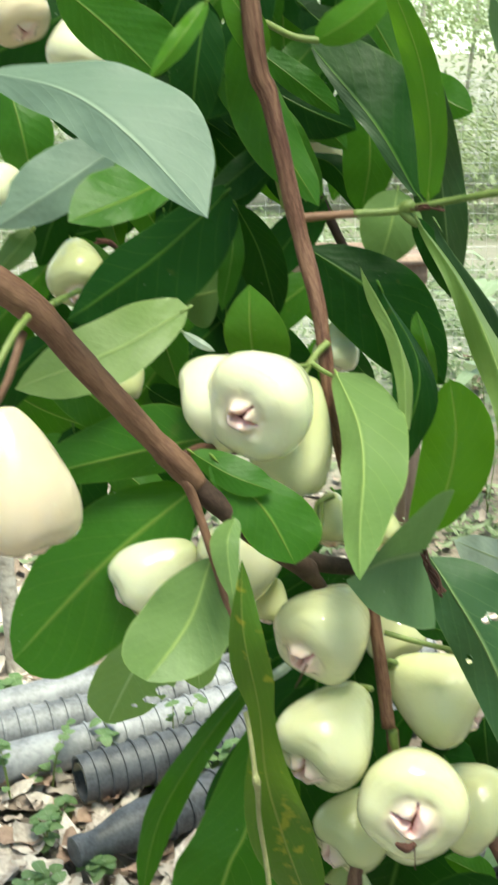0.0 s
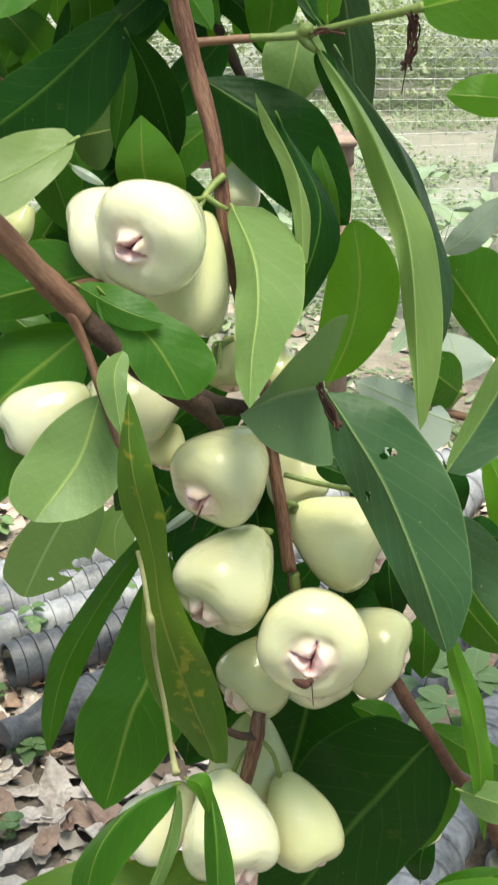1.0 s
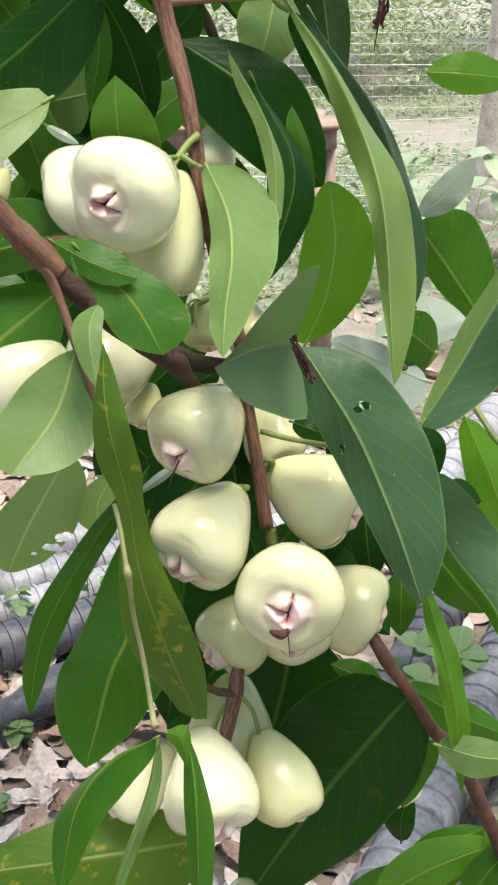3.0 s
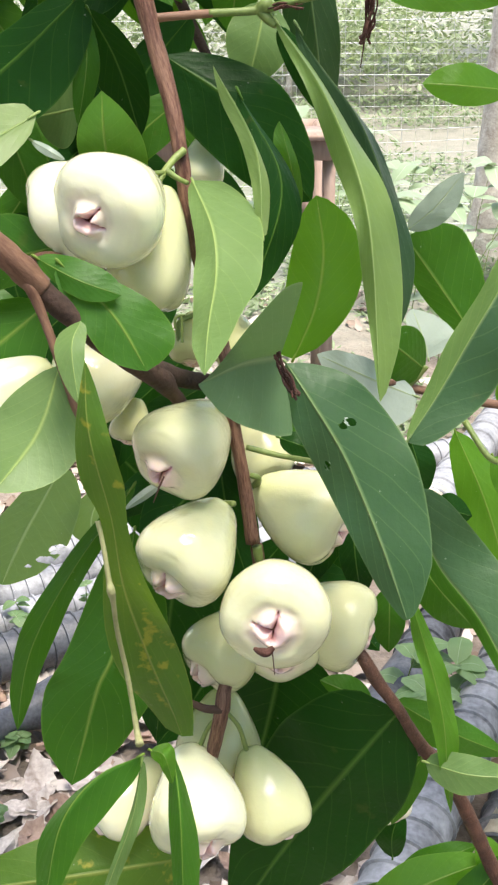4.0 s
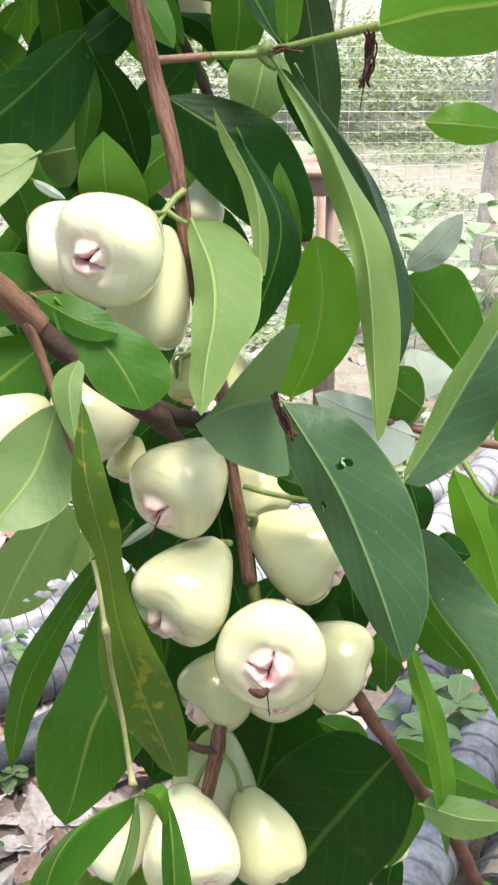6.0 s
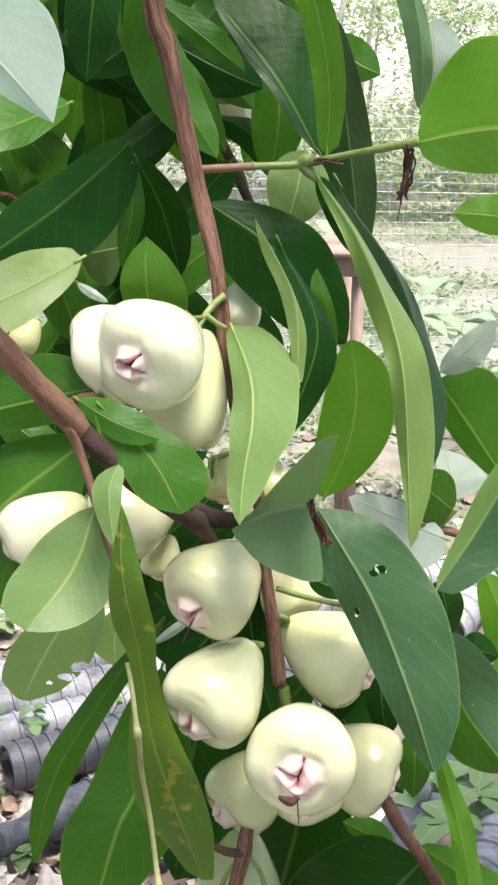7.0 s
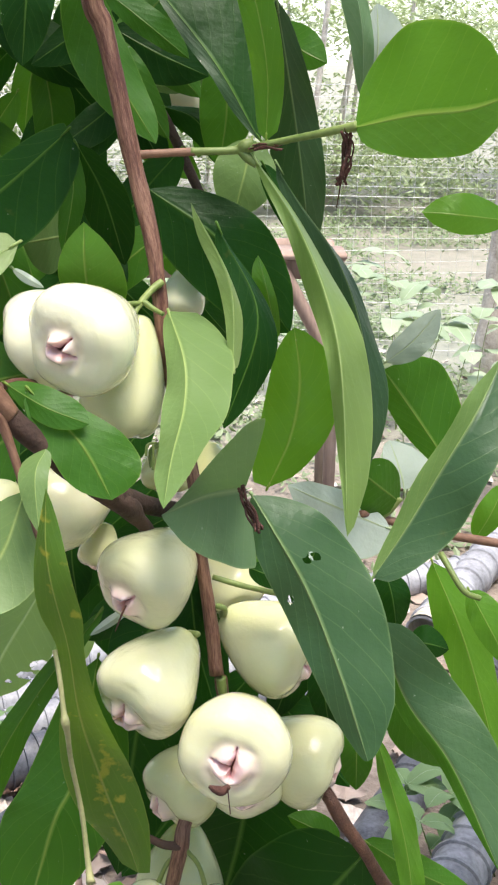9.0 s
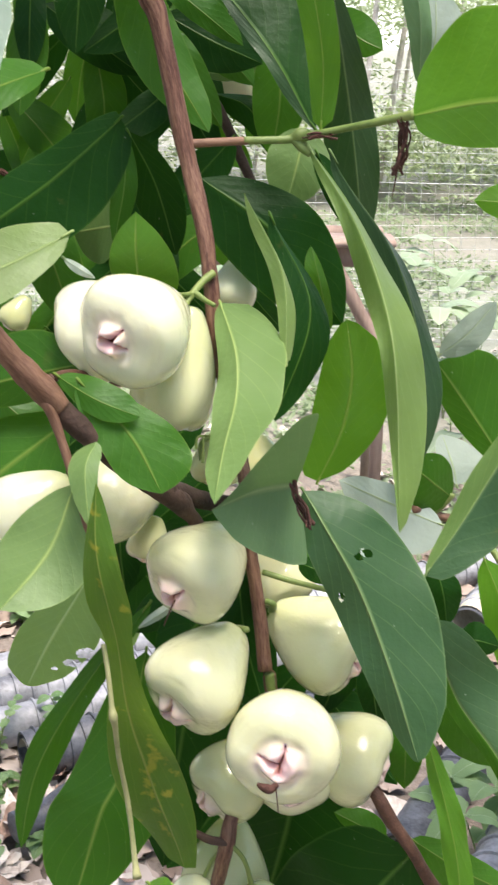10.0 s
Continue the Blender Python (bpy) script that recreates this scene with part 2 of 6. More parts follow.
WOOD = plain("weathered wood", (0.13, 0.08, 0.065), (0.40, 0.29, 0.24), 12, 0.8, 0.5, 0.003, stretch=(1, 1, 0.2))
TRUNK = plain("grey trunk bark", (0.25, 0.185, 0.15), (0.68, 0.63, 0.58), 14, 0.9, 0.9, 0.01)
WIRE = plain("galvanised wire", (0.52, 0.52, 0.51), (0.70, 0.70, 0.69), 40, 0.5, 0.2, 0.0005, 0.3)
DUST = plain("beige dust and sediment", (0.26, 0.22, 0.16), (0.50, 0.45, 0.36), 14, 0.95, 0.5, 0.004)


# ---- makers ----
def mesh_object(name, bm, material, smooth=True):
    me = bpy.data.meshes.new(name)
    bm.to_mesh(me)
    bm.free()
    for m in material if isinstance(material, (list, tuple)) else [material]:
        me.materials.append(m)
    if smooth:
        me.shade_smooth()
    return new(name, me)


def part(name, bm, material, parent, label=""):
    ob = mesh_object(name, bm, material)
    ob.parent = parent
    if label:
        tagged(ob, label)
    return ob


def thing(name, at, label, category, group="", kind=""):
    ob = new(name)
    ob.empty_display_size = 0.05
    ob.location = at
    return tagged(ob, label, category, group, kind)


def spline(pts, n):
    """Catmull-Rom through the points: n+1 samples of all their components."""
    p = [np.array(q, float) for q in pts]
    if len(p) == 2:
        return [p[0] + (p[1] - p[0]) * k / n for k in range(n + 1)]
    p = [2 * p[0] - p[1]] + p + [2 * p[-1] - p[-2]]
    out = []
    for k in range(n + 1):
        s = k / n * (len(p) - 3)
        i = min(int(s), len(p) - 4)
        u = s - i
        a, b, c, d = p[i : i + 4]
        out.append(0.5 * (2 * b + (c - a) * u + (2 * a - 5 * b + 4 * c - d) * u * u + (3 * b - a - 3 * c + d) * u**3))
    return out


def tube(bm, pts, sides=10, steps=None, knobs=0.0, closed=True, along=None):
    """A round limb through rows of x, y, z, radius; along: a layer that takes the place round and along the limb."""
    way = 0.0
    rows = spline(pts, steps or max(6, 5 * (len(pts) - 1)))
    rings, up = [], Vector((0.3, 0.2, 0.9))
    for k, r in enumerate(rows):
        a, b = rows[max(k - 1, 0)], rows[min(k + 1, len(rows) - 1)]
        d = Vector(b[:3] - a[:3]).normalized()
        side = d.cross(up).normalized()
        up = side.cross(d).normalized()
        c, rad = Vector(r[:3]), max(r[3], 0.0003)
        if knobs:
            rad *= 1 + knobs * noise.noise(c * 60)
        ring = []
        for j in range(sides):
            f = 2 * math.pi * j / sides
            n = side * math.cos(f) + up * math.sin(f)
            ring.append(bm.verts.new(c + n * rad * (1 + knobs * 0.6 * noise.noise((c + n * rad) * 140))))
            if along:
                ring[-1][along] = (math.cos(f) * r[3], math.sin(f) * r[3], way)
        way += (Vector(b[:3]) - Vector(r[:3])).length
        rings.append(ring)
    for a, b in zip(rings, rings[1:]):
        for j in range(sides):
            bm.faces.new((a[j], a[(j + 1) % sides], b[(j + 1) % sides], b[j]))
    if closed:
        bm.faces.new(rings[0][::-1])
        bm.faces.new(rings[-1])
    return rings


def leaf_mesh(rib_pts, left, right, peaks=(0.45, 0.45), wave=0.012, seed=0, necks=(0.52, 0.52), tips=(0.64, 0.64), nu=18, nv=6, holes=(), stalk=0.0022, half=False, pinch=None):
    """A blade on a bowed midrib; left and right lead from the midrib to the widest place of either margin, which lies at its part of peaks along the rib.
    necks and tips: how full either half is towards the stalk and towards the tip. holes: along, across and their half sizes, in parts of the blade. pinch: where along the rib the blade is rolled in, how much, and over what stretch."""
    bm = bmesh.new()
    uvl = bm.loops.layers.uv.new("leaf")
    rib = spline(rib_pts, nu)
    base, tip = Vector(rib_pts[0]), Vector(rib_pts[-1])
    length = (tip - base).length
    sides_of = (Vector(left), Vector(right))
    nrm = (sides_of[1].normalized() - sides_of[0].normalized()).cross(tip - base).normalized()
    rows = []
    for k in range(nu + 1):
        u = k / nu
        full = []
        for peak, neck, end in zip(peaks, necks, tips):
            w = u / peak * 0.5 if u < peak else 0.5 + (u - peak) / (1 - peak) * 0.5
            prof = max(math.sin(math.pi * w), 0.0) ** (neck if w < 0.5 else end)
            if pinch:
                prof *= 1 - pinch[1] * math.exp(-(((u - pinch[0]) / pinch[2]) ** 2))
            full.append(prof * (1 - 0.3 * (u - 0.86) / 0.14 if u > 0.86 else 1))
        c = Vector(rib[k])
        row = []
        for j in range(-nv, nv + 1):
            s = j / nv
            prof = full[s > 0]
            v = c + sides_of[s > 0] * abs(s) * prof
            edge = abs(s) ** 2 * prof
            v += nrm * length * (wave * edge * math.sin(u * 17 + seed * 2.3 + (1.9 if s > 0 else 0)))
            v += nrm * length * 0.012 * abs(s) ** 0.5 * prof
            v += nrm * length * 0.035 * noise.noise(v * 16 + Vector((seed, 0, 0)))
            row.append(bm.verts.new(v))
        rows.append(row)
    for k in range(nu):
        for j in range(2 * nv):
            u, s = (k + 0.5) / nu, (j + 0.5) / nv - 1
            rough_edge = 1 + 0.5 * noise.noise(Vector((u * 60, s * 9, seed)))
            if any(((u - h[0]) / h[2]) ** 2 + ((s - h[1]) / h[3]) ** 2 < rough_edge for h in holes):
                if noise.noise(Vector((u * 160, s * 26, seed + 4))) < 0.14:
                    continue
                shred = True
            else:
                shred = False
            f = bm.faces.new((rows[k][j], rows[k][j + 1], rows[k + 1][j + 1], rows[k + 1][j]))
            f.material_index = 1 if shred or half and (s > 0) == (half == "right") else 0
            for lp, (a, b) in zip(f.loops, ((k, j), (k, j + 1), (k + 1, j + 1), (k + 1, j))):
                lp[uvl].uv = (a / nu, b / (2 * nv))
    if holes:
        bmesh.ops.delete(bm, geom=[v for v in bm.verts if not v.link_faces], context="VERTS")
        lip = [v for row in rows[1:-1] for v in row[1:-1] if v.is_valid and v.is_boundary]
        for k in range(3):
            bmesh.ops.smooth_vert(bm, verts=lip, factor=0.5, use_axis_x=True, use_axis_y=True, use_axis_z=True)
    if stalk:
        back = (Vector(rib[0]) - Vector(rib[1])).normalized() * stalk
        old = set(bm.faces)
        tube(bm, [(*(Vector(rib[0]) + back), 0.0007), (*(Vector(rib[0]) + back * 0.4 + Vector((0, 0, 0.0004))), 0.0009), (*rib[1], 0.0005)], 6, steps=5)
        for f in bm.faces:
            if f not in old:
                for lp in f.loops:
                    lp[uvl].uv = (0.02, 0.5)
    return bm


leaf_count = [0]


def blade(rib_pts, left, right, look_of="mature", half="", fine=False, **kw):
    """A leaf of the tree; half: the look of its right half, turned over or with sheen painted in."""
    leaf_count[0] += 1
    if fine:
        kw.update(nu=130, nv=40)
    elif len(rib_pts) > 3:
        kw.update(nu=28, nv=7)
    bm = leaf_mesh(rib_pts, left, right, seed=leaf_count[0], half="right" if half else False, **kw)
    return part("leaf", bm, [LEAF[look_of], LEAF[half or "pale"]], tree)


def leaf(base, mid, tip, left, right, look_of="mature", peak=0.45, neck=0.52, blunt=0.0, **kw):
    return blade([base, mid, tip], left, right, look_of, peaks=(peak, peak), necks=(neck, neck), tips=(0.64 - blunt, 0.64 - blunt), **kw)


def limb(name, material, pts, label="", knobs=0.12, sides=12):
    bm = bmesh.new()
    lay = bm.verts.layers.float_vector.new("along")
    tube(bm, pts, sides=sides, knobs=knobs, steps=max(10, 8 * (len(pts) - 1)), along=lay)
    return part(name, bm, material, tree, label)


# rows of place along the axis and radius, both in parts of the fruit's length and width, from the stalk to the rim of the dimple
BELL = ((0.0, 0.0), (0.004, 0.16), (0.03, 0.30), (0.10, 0.44), (0.22, 0.61), (0.38, 0.79), (0.55, 0.94), (0.69, 1.0), (0.80, 0.985), (0.885, 0.92), (0.945, 0.80))
RIM = 0.64


def brow(r):
    """How far along the axis the rounded end round the dimple reaches at radius r."""
    return 1.0 - 0.055 * (max(r - 0.43, 0.0) / 0.37) ** 2


def fruit(at, axis, length, width, skin="green", calyx_size=1.0, label="", turn=0.0, open_calyx=0.0, folds=(80, 172, 264), stalk=None):
    """A bell-shaped wax apple; its axis leads from the stalk's end at the back to the dimpled calyx. folds: the directions, in degrees from the right, of the creases between the calyx lobes."""
    axis = Vector(axis).normalized()
    side = axis.cross(Vector((0.12, 0.2, 1.0))).normalized()
    rot = Matrix((side, axis.cross(side), axis)).transposed() @ Matrix.Rotation(turn, 3, "Z")
    start = Vector(at) - axis * length * 0.5
    ob = thing("wax_apple", start, label or "pale green bell-shaped wax apple hanging on the branch", "fruit", "wax apples on the branch")
    seed = len(bpy.data.objects)
    creases = [(radians(d) + math.pi - turn, (0.36, 0.36, 0.24, 0.28)[i] * calyx_size) for i, d in enumerate(folds)]

    def surface(s, r, f):
        """The skin at part s of the length, radius r of the half width, angle f; and how deep in a fold it lies."""
        lob = 1 + 0.028 * s * s * math.cos(4 * f) + 0.05 * noise.noise(Vector((math.cos(f) * 1.3, math.sin(f) * 1.3, s * 2 + seed)))
        z = s + 0.018 * s * r * math.cos(4 * f) * (1 if s > 0.9 else 0.3)
        return Vector((math.cos(f) * r * width / 2 * lob, math.sin(f) * r * width / 2 * lob, z * length))

    def skin_mesh(rows, sides, lift):
        bm = bmesh.new()
        uvl = bm.loops.layers.uv.new("fruit")
        inward = bm.verts.layers.float.new("inward")
        rings = []
        for s, r, v in rows:
            ring = []
            for j in range(sides):
                f = 2 * math.pi * j / sides
                p = surface(s, max(r, 0.001), f)
                up, pink = lift(r, f) if lift else (0.0, 0.0)
                p.z += up * width
                ring.append(bm.verts.new(rot @ p))
                ring[-1][inward] = pink
            rings.append(ring)
        for k, (a, b) in enumerate(zip(rings, rings[1:])):
            for j in range(sides):
                f = bm.faces.new((a[j], a[(j + 1) % sides], b[(j + 1) % sides], b[j]))
                for lp, (kk, jj) in zip(f.loops, ((k, j), (k, j + 1), (k + 1, j + 1), (k + 1, j))):
                    lp[uvl].uv = (rows[kk][2], jj / sides)
        return bm

    def lobes(r, f):
        """Plump lobes that rise out of the dimple and press together along the creases."""
        inner = r / calyx_size / 1.25
        near = 1.0
        cut = pit = 0.0
        for c, reach in creases:
            bend = c + 0.5 * (r - 0.15) * math.sin(c * 3 + seed)
            d = abs(r * math.sin(f - bend)) if math.cos(f - bend) > 0 else r
            gone = max(0.0, min(1.0, (reach + 0.06 - r) / 0.10))
            near = min(near, d + 0.25 * (1 - gone))
            cut = max(cut, math.exp(-((d / 0.015) ** 2)) * gone)
            # slits at crease ends: their inner shade also goes into the colour
            if reach > 0.25:
                pit = max(pit, math.exp(-((d / 0.026) ** 2) - ((r - reach) / 0.05) ** 2))
        swell = (1 - 0.6 * math.exp(-((near / 0.065) ** 2))) * math.exp(-((max(inner - 0.16, 0.0) / 0.12) ** 2))
        dish = -0.060 * math.exp(-((inner / 0.34) ** 3))
        fade = min(1.0, (RIM - r) / 0.2)
        fade *= fade * (3 - 2 * fade)
        soft = 0.010 * noise.noise(Vector((r * math.cos(f) * 5, r * math.sin(f) * 5, seed)))
        up = dish + swell * (0.112 + 0.10 * open_calyx) - cut * 0.022 - pit * 0.045 + soft
        pink = 0.54 * math.exp(-((inner / 0.28) ** 2)) + 0.22 * math.exp(-((near / 0.05) ** 2)) * math.exp(-((inner / 0.30) ** 2)) + 0.30 * cut * (inner < 0.3) + 0.75 * pit
        return up * fade, pink * fade

    rows = [(s, r, 0.7 * k / 30) for k, (s, r) in enumerate(spline(BELL, 30))]
    rows += [(brow(r), r, 0.7 + 0.1 * (0.8 - r) / 0.16) for r in (0.77, 0.74, 0.71, 0.69, 0.67, 0.655, RIM)]
    part("body", skin_mesh(rows, 96, None), FRUIT[skin], ob)
    rows = [(brow(RIM * (1 - k / 34)), RIM * (1 - k / 34), 0.8 + 0.2 * k / 34) for k in range(35)]
    part("calyx", skin_mesh(rows, 96, lobes), FRUIT[skin], ob, "pink fleshy calyx lobes in a dimple")
    if stalk:
        bm = bmesh.new()
        tube(bm, [(*(Vector(p) - start), r) for *p, r in [(*start, 0.0026), *stalk]], 8)
        part("stalk", bm, TWIG_GREEN, ob)
    return ob


# ---- ground ----
def ground_height(x, y):
    far = max(0.0, y - 2.2)
    return 0.022 * noise.noise(Vector((x * 1.3, y * 1.3, 0))) + 0.010 * noise.noise(Vector((x * 5, y * 5, 3))) - 0.012 * min(far, 3)


bm = bmesh.new()
xs = [-400, -60, -15, -6] + [-3 + 0.1 * i for i in range(61)] + [6, 15, 60, 400]
ys = [-400, -60, -15, -4, -1, 0.0, 0.6] + [1.0 + 0.1 * i for i in range(61)] + [9, 15, 40, 120, 500]
grid = [[bm.verts.new((x, y, ground_height(x, y))) for x in xs] for y in ys]
for a, b in zip(grid, grid[1:]):
    for i in range(len(xs) - 1):
        bm.faces.new((a[i], a[i + 1], b[i + 1], b[i]))
ground = tagged(mesh_object("ground", bm, SOIL), "bare soil under leaf litter and low weeds", "ground", kind="structure")


# ---- pipes on the ground ----
def pipe(a, b, radius, label, ribs=(0.0, 1.0), pitch=0.034, neck=None, open_end=True, lift=0.0, material=None):
    """A drain pipe that lies from a to b; ribs: the stretch of it that is corrugated; neck: a narrower collar at a, as length and radius."""
    a, b = Vector((*a, 0)), Vector((*b, 0))
    a.z, b.z = (ground_height(p.x, p.y) + radius + 0.006 + lift for p in (a, b))
    ob = thing("drain_pipe", a, label, "pipe", "drain pipes on the ground")
    length = (b - a).length
    d = (b - a).normalized()
    prof = []
    s = 0.0
    if neck:
        prof += [(0, neck[1] * 0.8), (0.004, neck[1] * 1.12), (neck[0] * 0.25, neck[1] * 1.12), (neck[0] * 0.28, neck[1]), (neck[0] * 0.5, neck[1])]
        s = neck[0]
        prof += [(s, radius * 0.86), (s + 0.05, radius)]
        s += 0.06
    while s < length:
        if ribs[0] * length <= s <= ribs[1] * length:
            prof += [(s, radius * 0.94), (s + pitch * 0.74, radius * 0.955), (s + pitch * 0.78, radius * 1.05), (s + pitch * 0.88, radius * 1.055), (s + pitch * 0.92, radius * 0.94)]
            s += pitch
        else:
            prof += [(s, radius)]
            s += 0.06
    bm = bmesh.new()
    side = d.cross(Vector((0, 0, 1))).normalized()
    up = side.cross(d)
    rings, n = [], 28
    inner = [(prof[0][0] + 0.10, prof[0][1] * 0.86), (prof[0][0], prof[0][1] * 0.9)] if open_end and not neck else []
    for s, r in inner + prof:
        sag = Vector((0, 0, 0.012 * math.sin(s * 2.4 + a.x * 9)))
        rings.append([bm.verts.new(d * s + sag + (side * math.cos(2 * math.pi * j / n) + up * math.sin(2 * math.pi * j / n)) * r) for j in range(n)])
    for p, q in zip(rings, rings[1:]):
        for j in range(n):
            bm.faces.new((p[j], p[(j + 1) % n], q[(j + 1) % n], q[j]))
    bm.faces.new(rings[0])
    bm.faces.new(rings[-1][::-1])
    bmesh.ops.recalc_face_normals(bm, faces=bm.faces)
    body = part("body", bm, material or PIPE, ob)
    body.data.set_sharp_from_angle(angle=radians(50))
    if inner:
        bm = bmesh.new()
        lining = [[bm.verts.new(d * at + (side * math.cos(math.pi * j / 10) + up * math.sin(math.pi * j / 10)) * prof[0][1] * wide) for j in range(20)] for at, wide in ((0.001, 0.895), (0.03, 0.87), (0.09, 0.83))]
        for p, q in zip(lining, lining[1:]):
            for j in range(20):
                bm.faces.new((p[j], p[(j + 1) % 20], q[(j + 1) % 20], q[j]))
        bm.faces.new(lining[2])
        part("sediment", bm, DUST, body, "dry beige sediment inside the mouth")
    return ob


pipe((-0.475, 2.02), (0.40, 2.50), 0.052, "corrugated black drain pipe with an open dusty end", pitch=0.031, material=PIPE_DARK)
pipe((-1.05, 1.90), (0.30, 2.59), 0.046, "long dusty black drain pipe, partly smooth, partly ribbed", ribs=(0.38, 1.0), pitch=0.04)
pipe((-1.10, 2.02), (0.15, 2.60), 0.050, "dusty corrugated drain pipe on the ground", pitch=0.036)
pipe((-0.72, 2.30), (0.25, 2.78), 0.046, "dusty corrugated drain pipe on the ground", pitch=0.05, ribs=(0.3, 1.0))
pipe((-0.452, 1.79), (0.25, 2.33), 0.049, "black pipe end tapering to a capped neck", neck=(0.11, 0.026), ribs=(0.14, 1.0), pitch=0.04, material=PIPE_DARK)
pipe((-0.35, 2.62), (0.75, 3.05), 0.046, "dusty corrugated drain pipe on the ground", pitch=0.036)
pipe((0.31, 1.49), (0.86, 2.52), 0.052, "corrugated black drain pipe lying by the others", pitch=0.05)
pipe((0.43, 1.44), (0.98, 2.47), 0.052, "corrugated black drain pipe lying by the others", pitch=0.05)
pipe((0.26, 1.74), (0.74, 2.64), 0.050, "corrugated black drain pipe lying by the others", pitch=0.05, ribs=(0.2, 1.0), material=PIPE_DARK)
pipe((0.55, 1.42), (1.12, 2.50), 0.050, "corrugated black drain pipe lying by the others", pitch=0.05, material=PIPE_DARK)
pipe((0.52, 2.62), (0.95, 3.40), 0.055, "corrugated black drain pipe lying by the others", pitch=0.07)
pipe((0.70, 2.55), (1.15, 3.30), 0.055, "corrugated black drain pipe lying by the others", pitch=0.07)
pipe((0.16, 1.15), (0.95, 2.63), 0.050, "corrugated black drain pipe on top of the heap", pitch=0.05, lift=0.085)


# ---- wooden table behind the branch ----
def box(bm, a, b):
    a, b = Vector(a), Vector(b)
    made = bmesh.ops.create_cube(bm, size=1, matrix=Matrix.Translation((a + b) / 2) @ Matrix.Diagonal((*(b - a), 1)))
    edges = {e for v in made["verts"] for e in v.link_edges}
    bmesh.ops.bevel(bm, geom=list(edges), offset=0.004, segments=2, affect="EDGES")


table = thing("wooden_table", (0, 3.3, 0), "rough weathered wooden work bench", "bench")
for x, y in ((0.325, -0.08), (-0.47, -0.08), (0.325, 0.2), (-0.47, 0.2)):
    bm = bmesh.new()
    box(bm, (x - 0.017, y - 0.017, ground_height(x, 3.3 + y)), (x + 0.017, y + 0.017, 0.90))
    part("leg", bm, WOOD, table)
for y in (-0.11, 0.23):
    bm = bmesh.new()
    box(bm, (-0.50, y - 0.012, 0.845), (0.342, y + 0.012, 0.90))
    part("rail", bm, WOOD, table)
for i in range(1):
    bm = bmesh.new()
    box(bm, (-0.52, -0.15 + 0.135 * i, 0.902), (0.346, -0.15 + 0.135 * i + 0.128, 0.922))
    part("plank", bm, WOOD, table)
bm = bmesh.new()
tube(bm, [(0.165, -0.13, 0.885, 0.02), (0.29, -0.13, 0.66, 0.02), (0.40, -0.13, 0.46, 0.02)], 6)
part("brace", bm, WOOD, table)

# ---- fence ----
fence = thing("wire_fence", (0, 5.7, 0), "sagging galvanised wire mesh fence", "fence")
for i in range(26):
    z = 0.02 + 0.051 * i
    bm = bmesh.new()
    tube(bm, [(x, 0.02 * math.sin(x * 3 + i), z + 0.010 * math.sin(x * 1.7 + i * 0.5) - 0.03, 0.0018 if i % 5 == 0 else 0.0012) for x in (-3, -1.5, -0.6, 0, 0.8, 1.6, 2.4, 3.4)], 4, steps=24)
    part("wire", bm, WIRE, fence)
for i in range(84):
    x = -2.8 + 0.072 * i
    bm = bmesh.new()
    tube(bm, [(x + 0.008 * math.sin(z * 4 + i), 0.004 + 0.02 * math.sin(x * 3), z, 0.0011) for z in (-0.04, 0.4, 0.8, 1.26)], 4, steps=8)
    part("wire", bm, WIRE, fence)


def trunk(at, top, radius, label, material=None, lean=(0.0, 0.0), name="tree_trunk"):
    ob = thing(name, (*at, ground_height(*at)), label, "tree")
    bm = bmesh.new()
    rows = [(lean[0] * k / 8, lean[1] * k / 8, -0.03 + top * k / 8, radius * (1.25 if k == 0 else 1 - 0.04 * k)) for k in range(9)]
    tube(bm, rows, 14, steps=40, knobs=0.16)
    part("trunk", bm, material or TRUNK, ob)
    return ob


trunk((1.26, 5.25), 3.2, 0.075, "lichened grey tree trunk by the fence", lean=(0.12, 0))
trunk((-0.72, 2.55), 1.6, 0.022, "thin grey sapling stem beside the pipes", lean=(-0.03, 0))


# ---- the wax apple tree ----
tree = thing("wax_apple_tree", (0, 0, 0), "wax apple tree branch with large glossy leaves", "tree")
limb("trunk", TRUNK, [(-0.95, 0.45, -0.03, 0.085), (-0.93, 0.46, 0.6, 0.07), (-0.9, 0.45, 1.5, 0.062), (-0.95, 0.5, 2.4, 0.05), (-0.9, 0.6, 3.2, 0.03)], "grey trunk of the wax apple tree", sides=18)
limb("main_branch", BARK, [(-0.8190, 0.4500, 1.6021, 0.0150), (-0.4986, 0.4800, 1.5355, 0.0121), (-0.2767, 0.5000, 1.4671, 0.0090), (-0.2293, 0.5050, 1.4353, 0.0088), (-0.1938, 0.5100, 1.4069, 0.0080), (-0.1721, 0.5200, 1.3866, 0.0072), (-0.1496, 0.5300, 1.3541, 0.0064), (-0.1306, 0.5400, 1.3267, 0.0061), (-0.1153, 0.5460, 1.3060, 0.0062), (-0.1079, 0.5490, 1.2966, 0.0068), (-0.1020, 0.5510, 1.2888, 0.0054)], label="thick reddish brown branch with a knotted fork", knobs=0.14, sides=18)
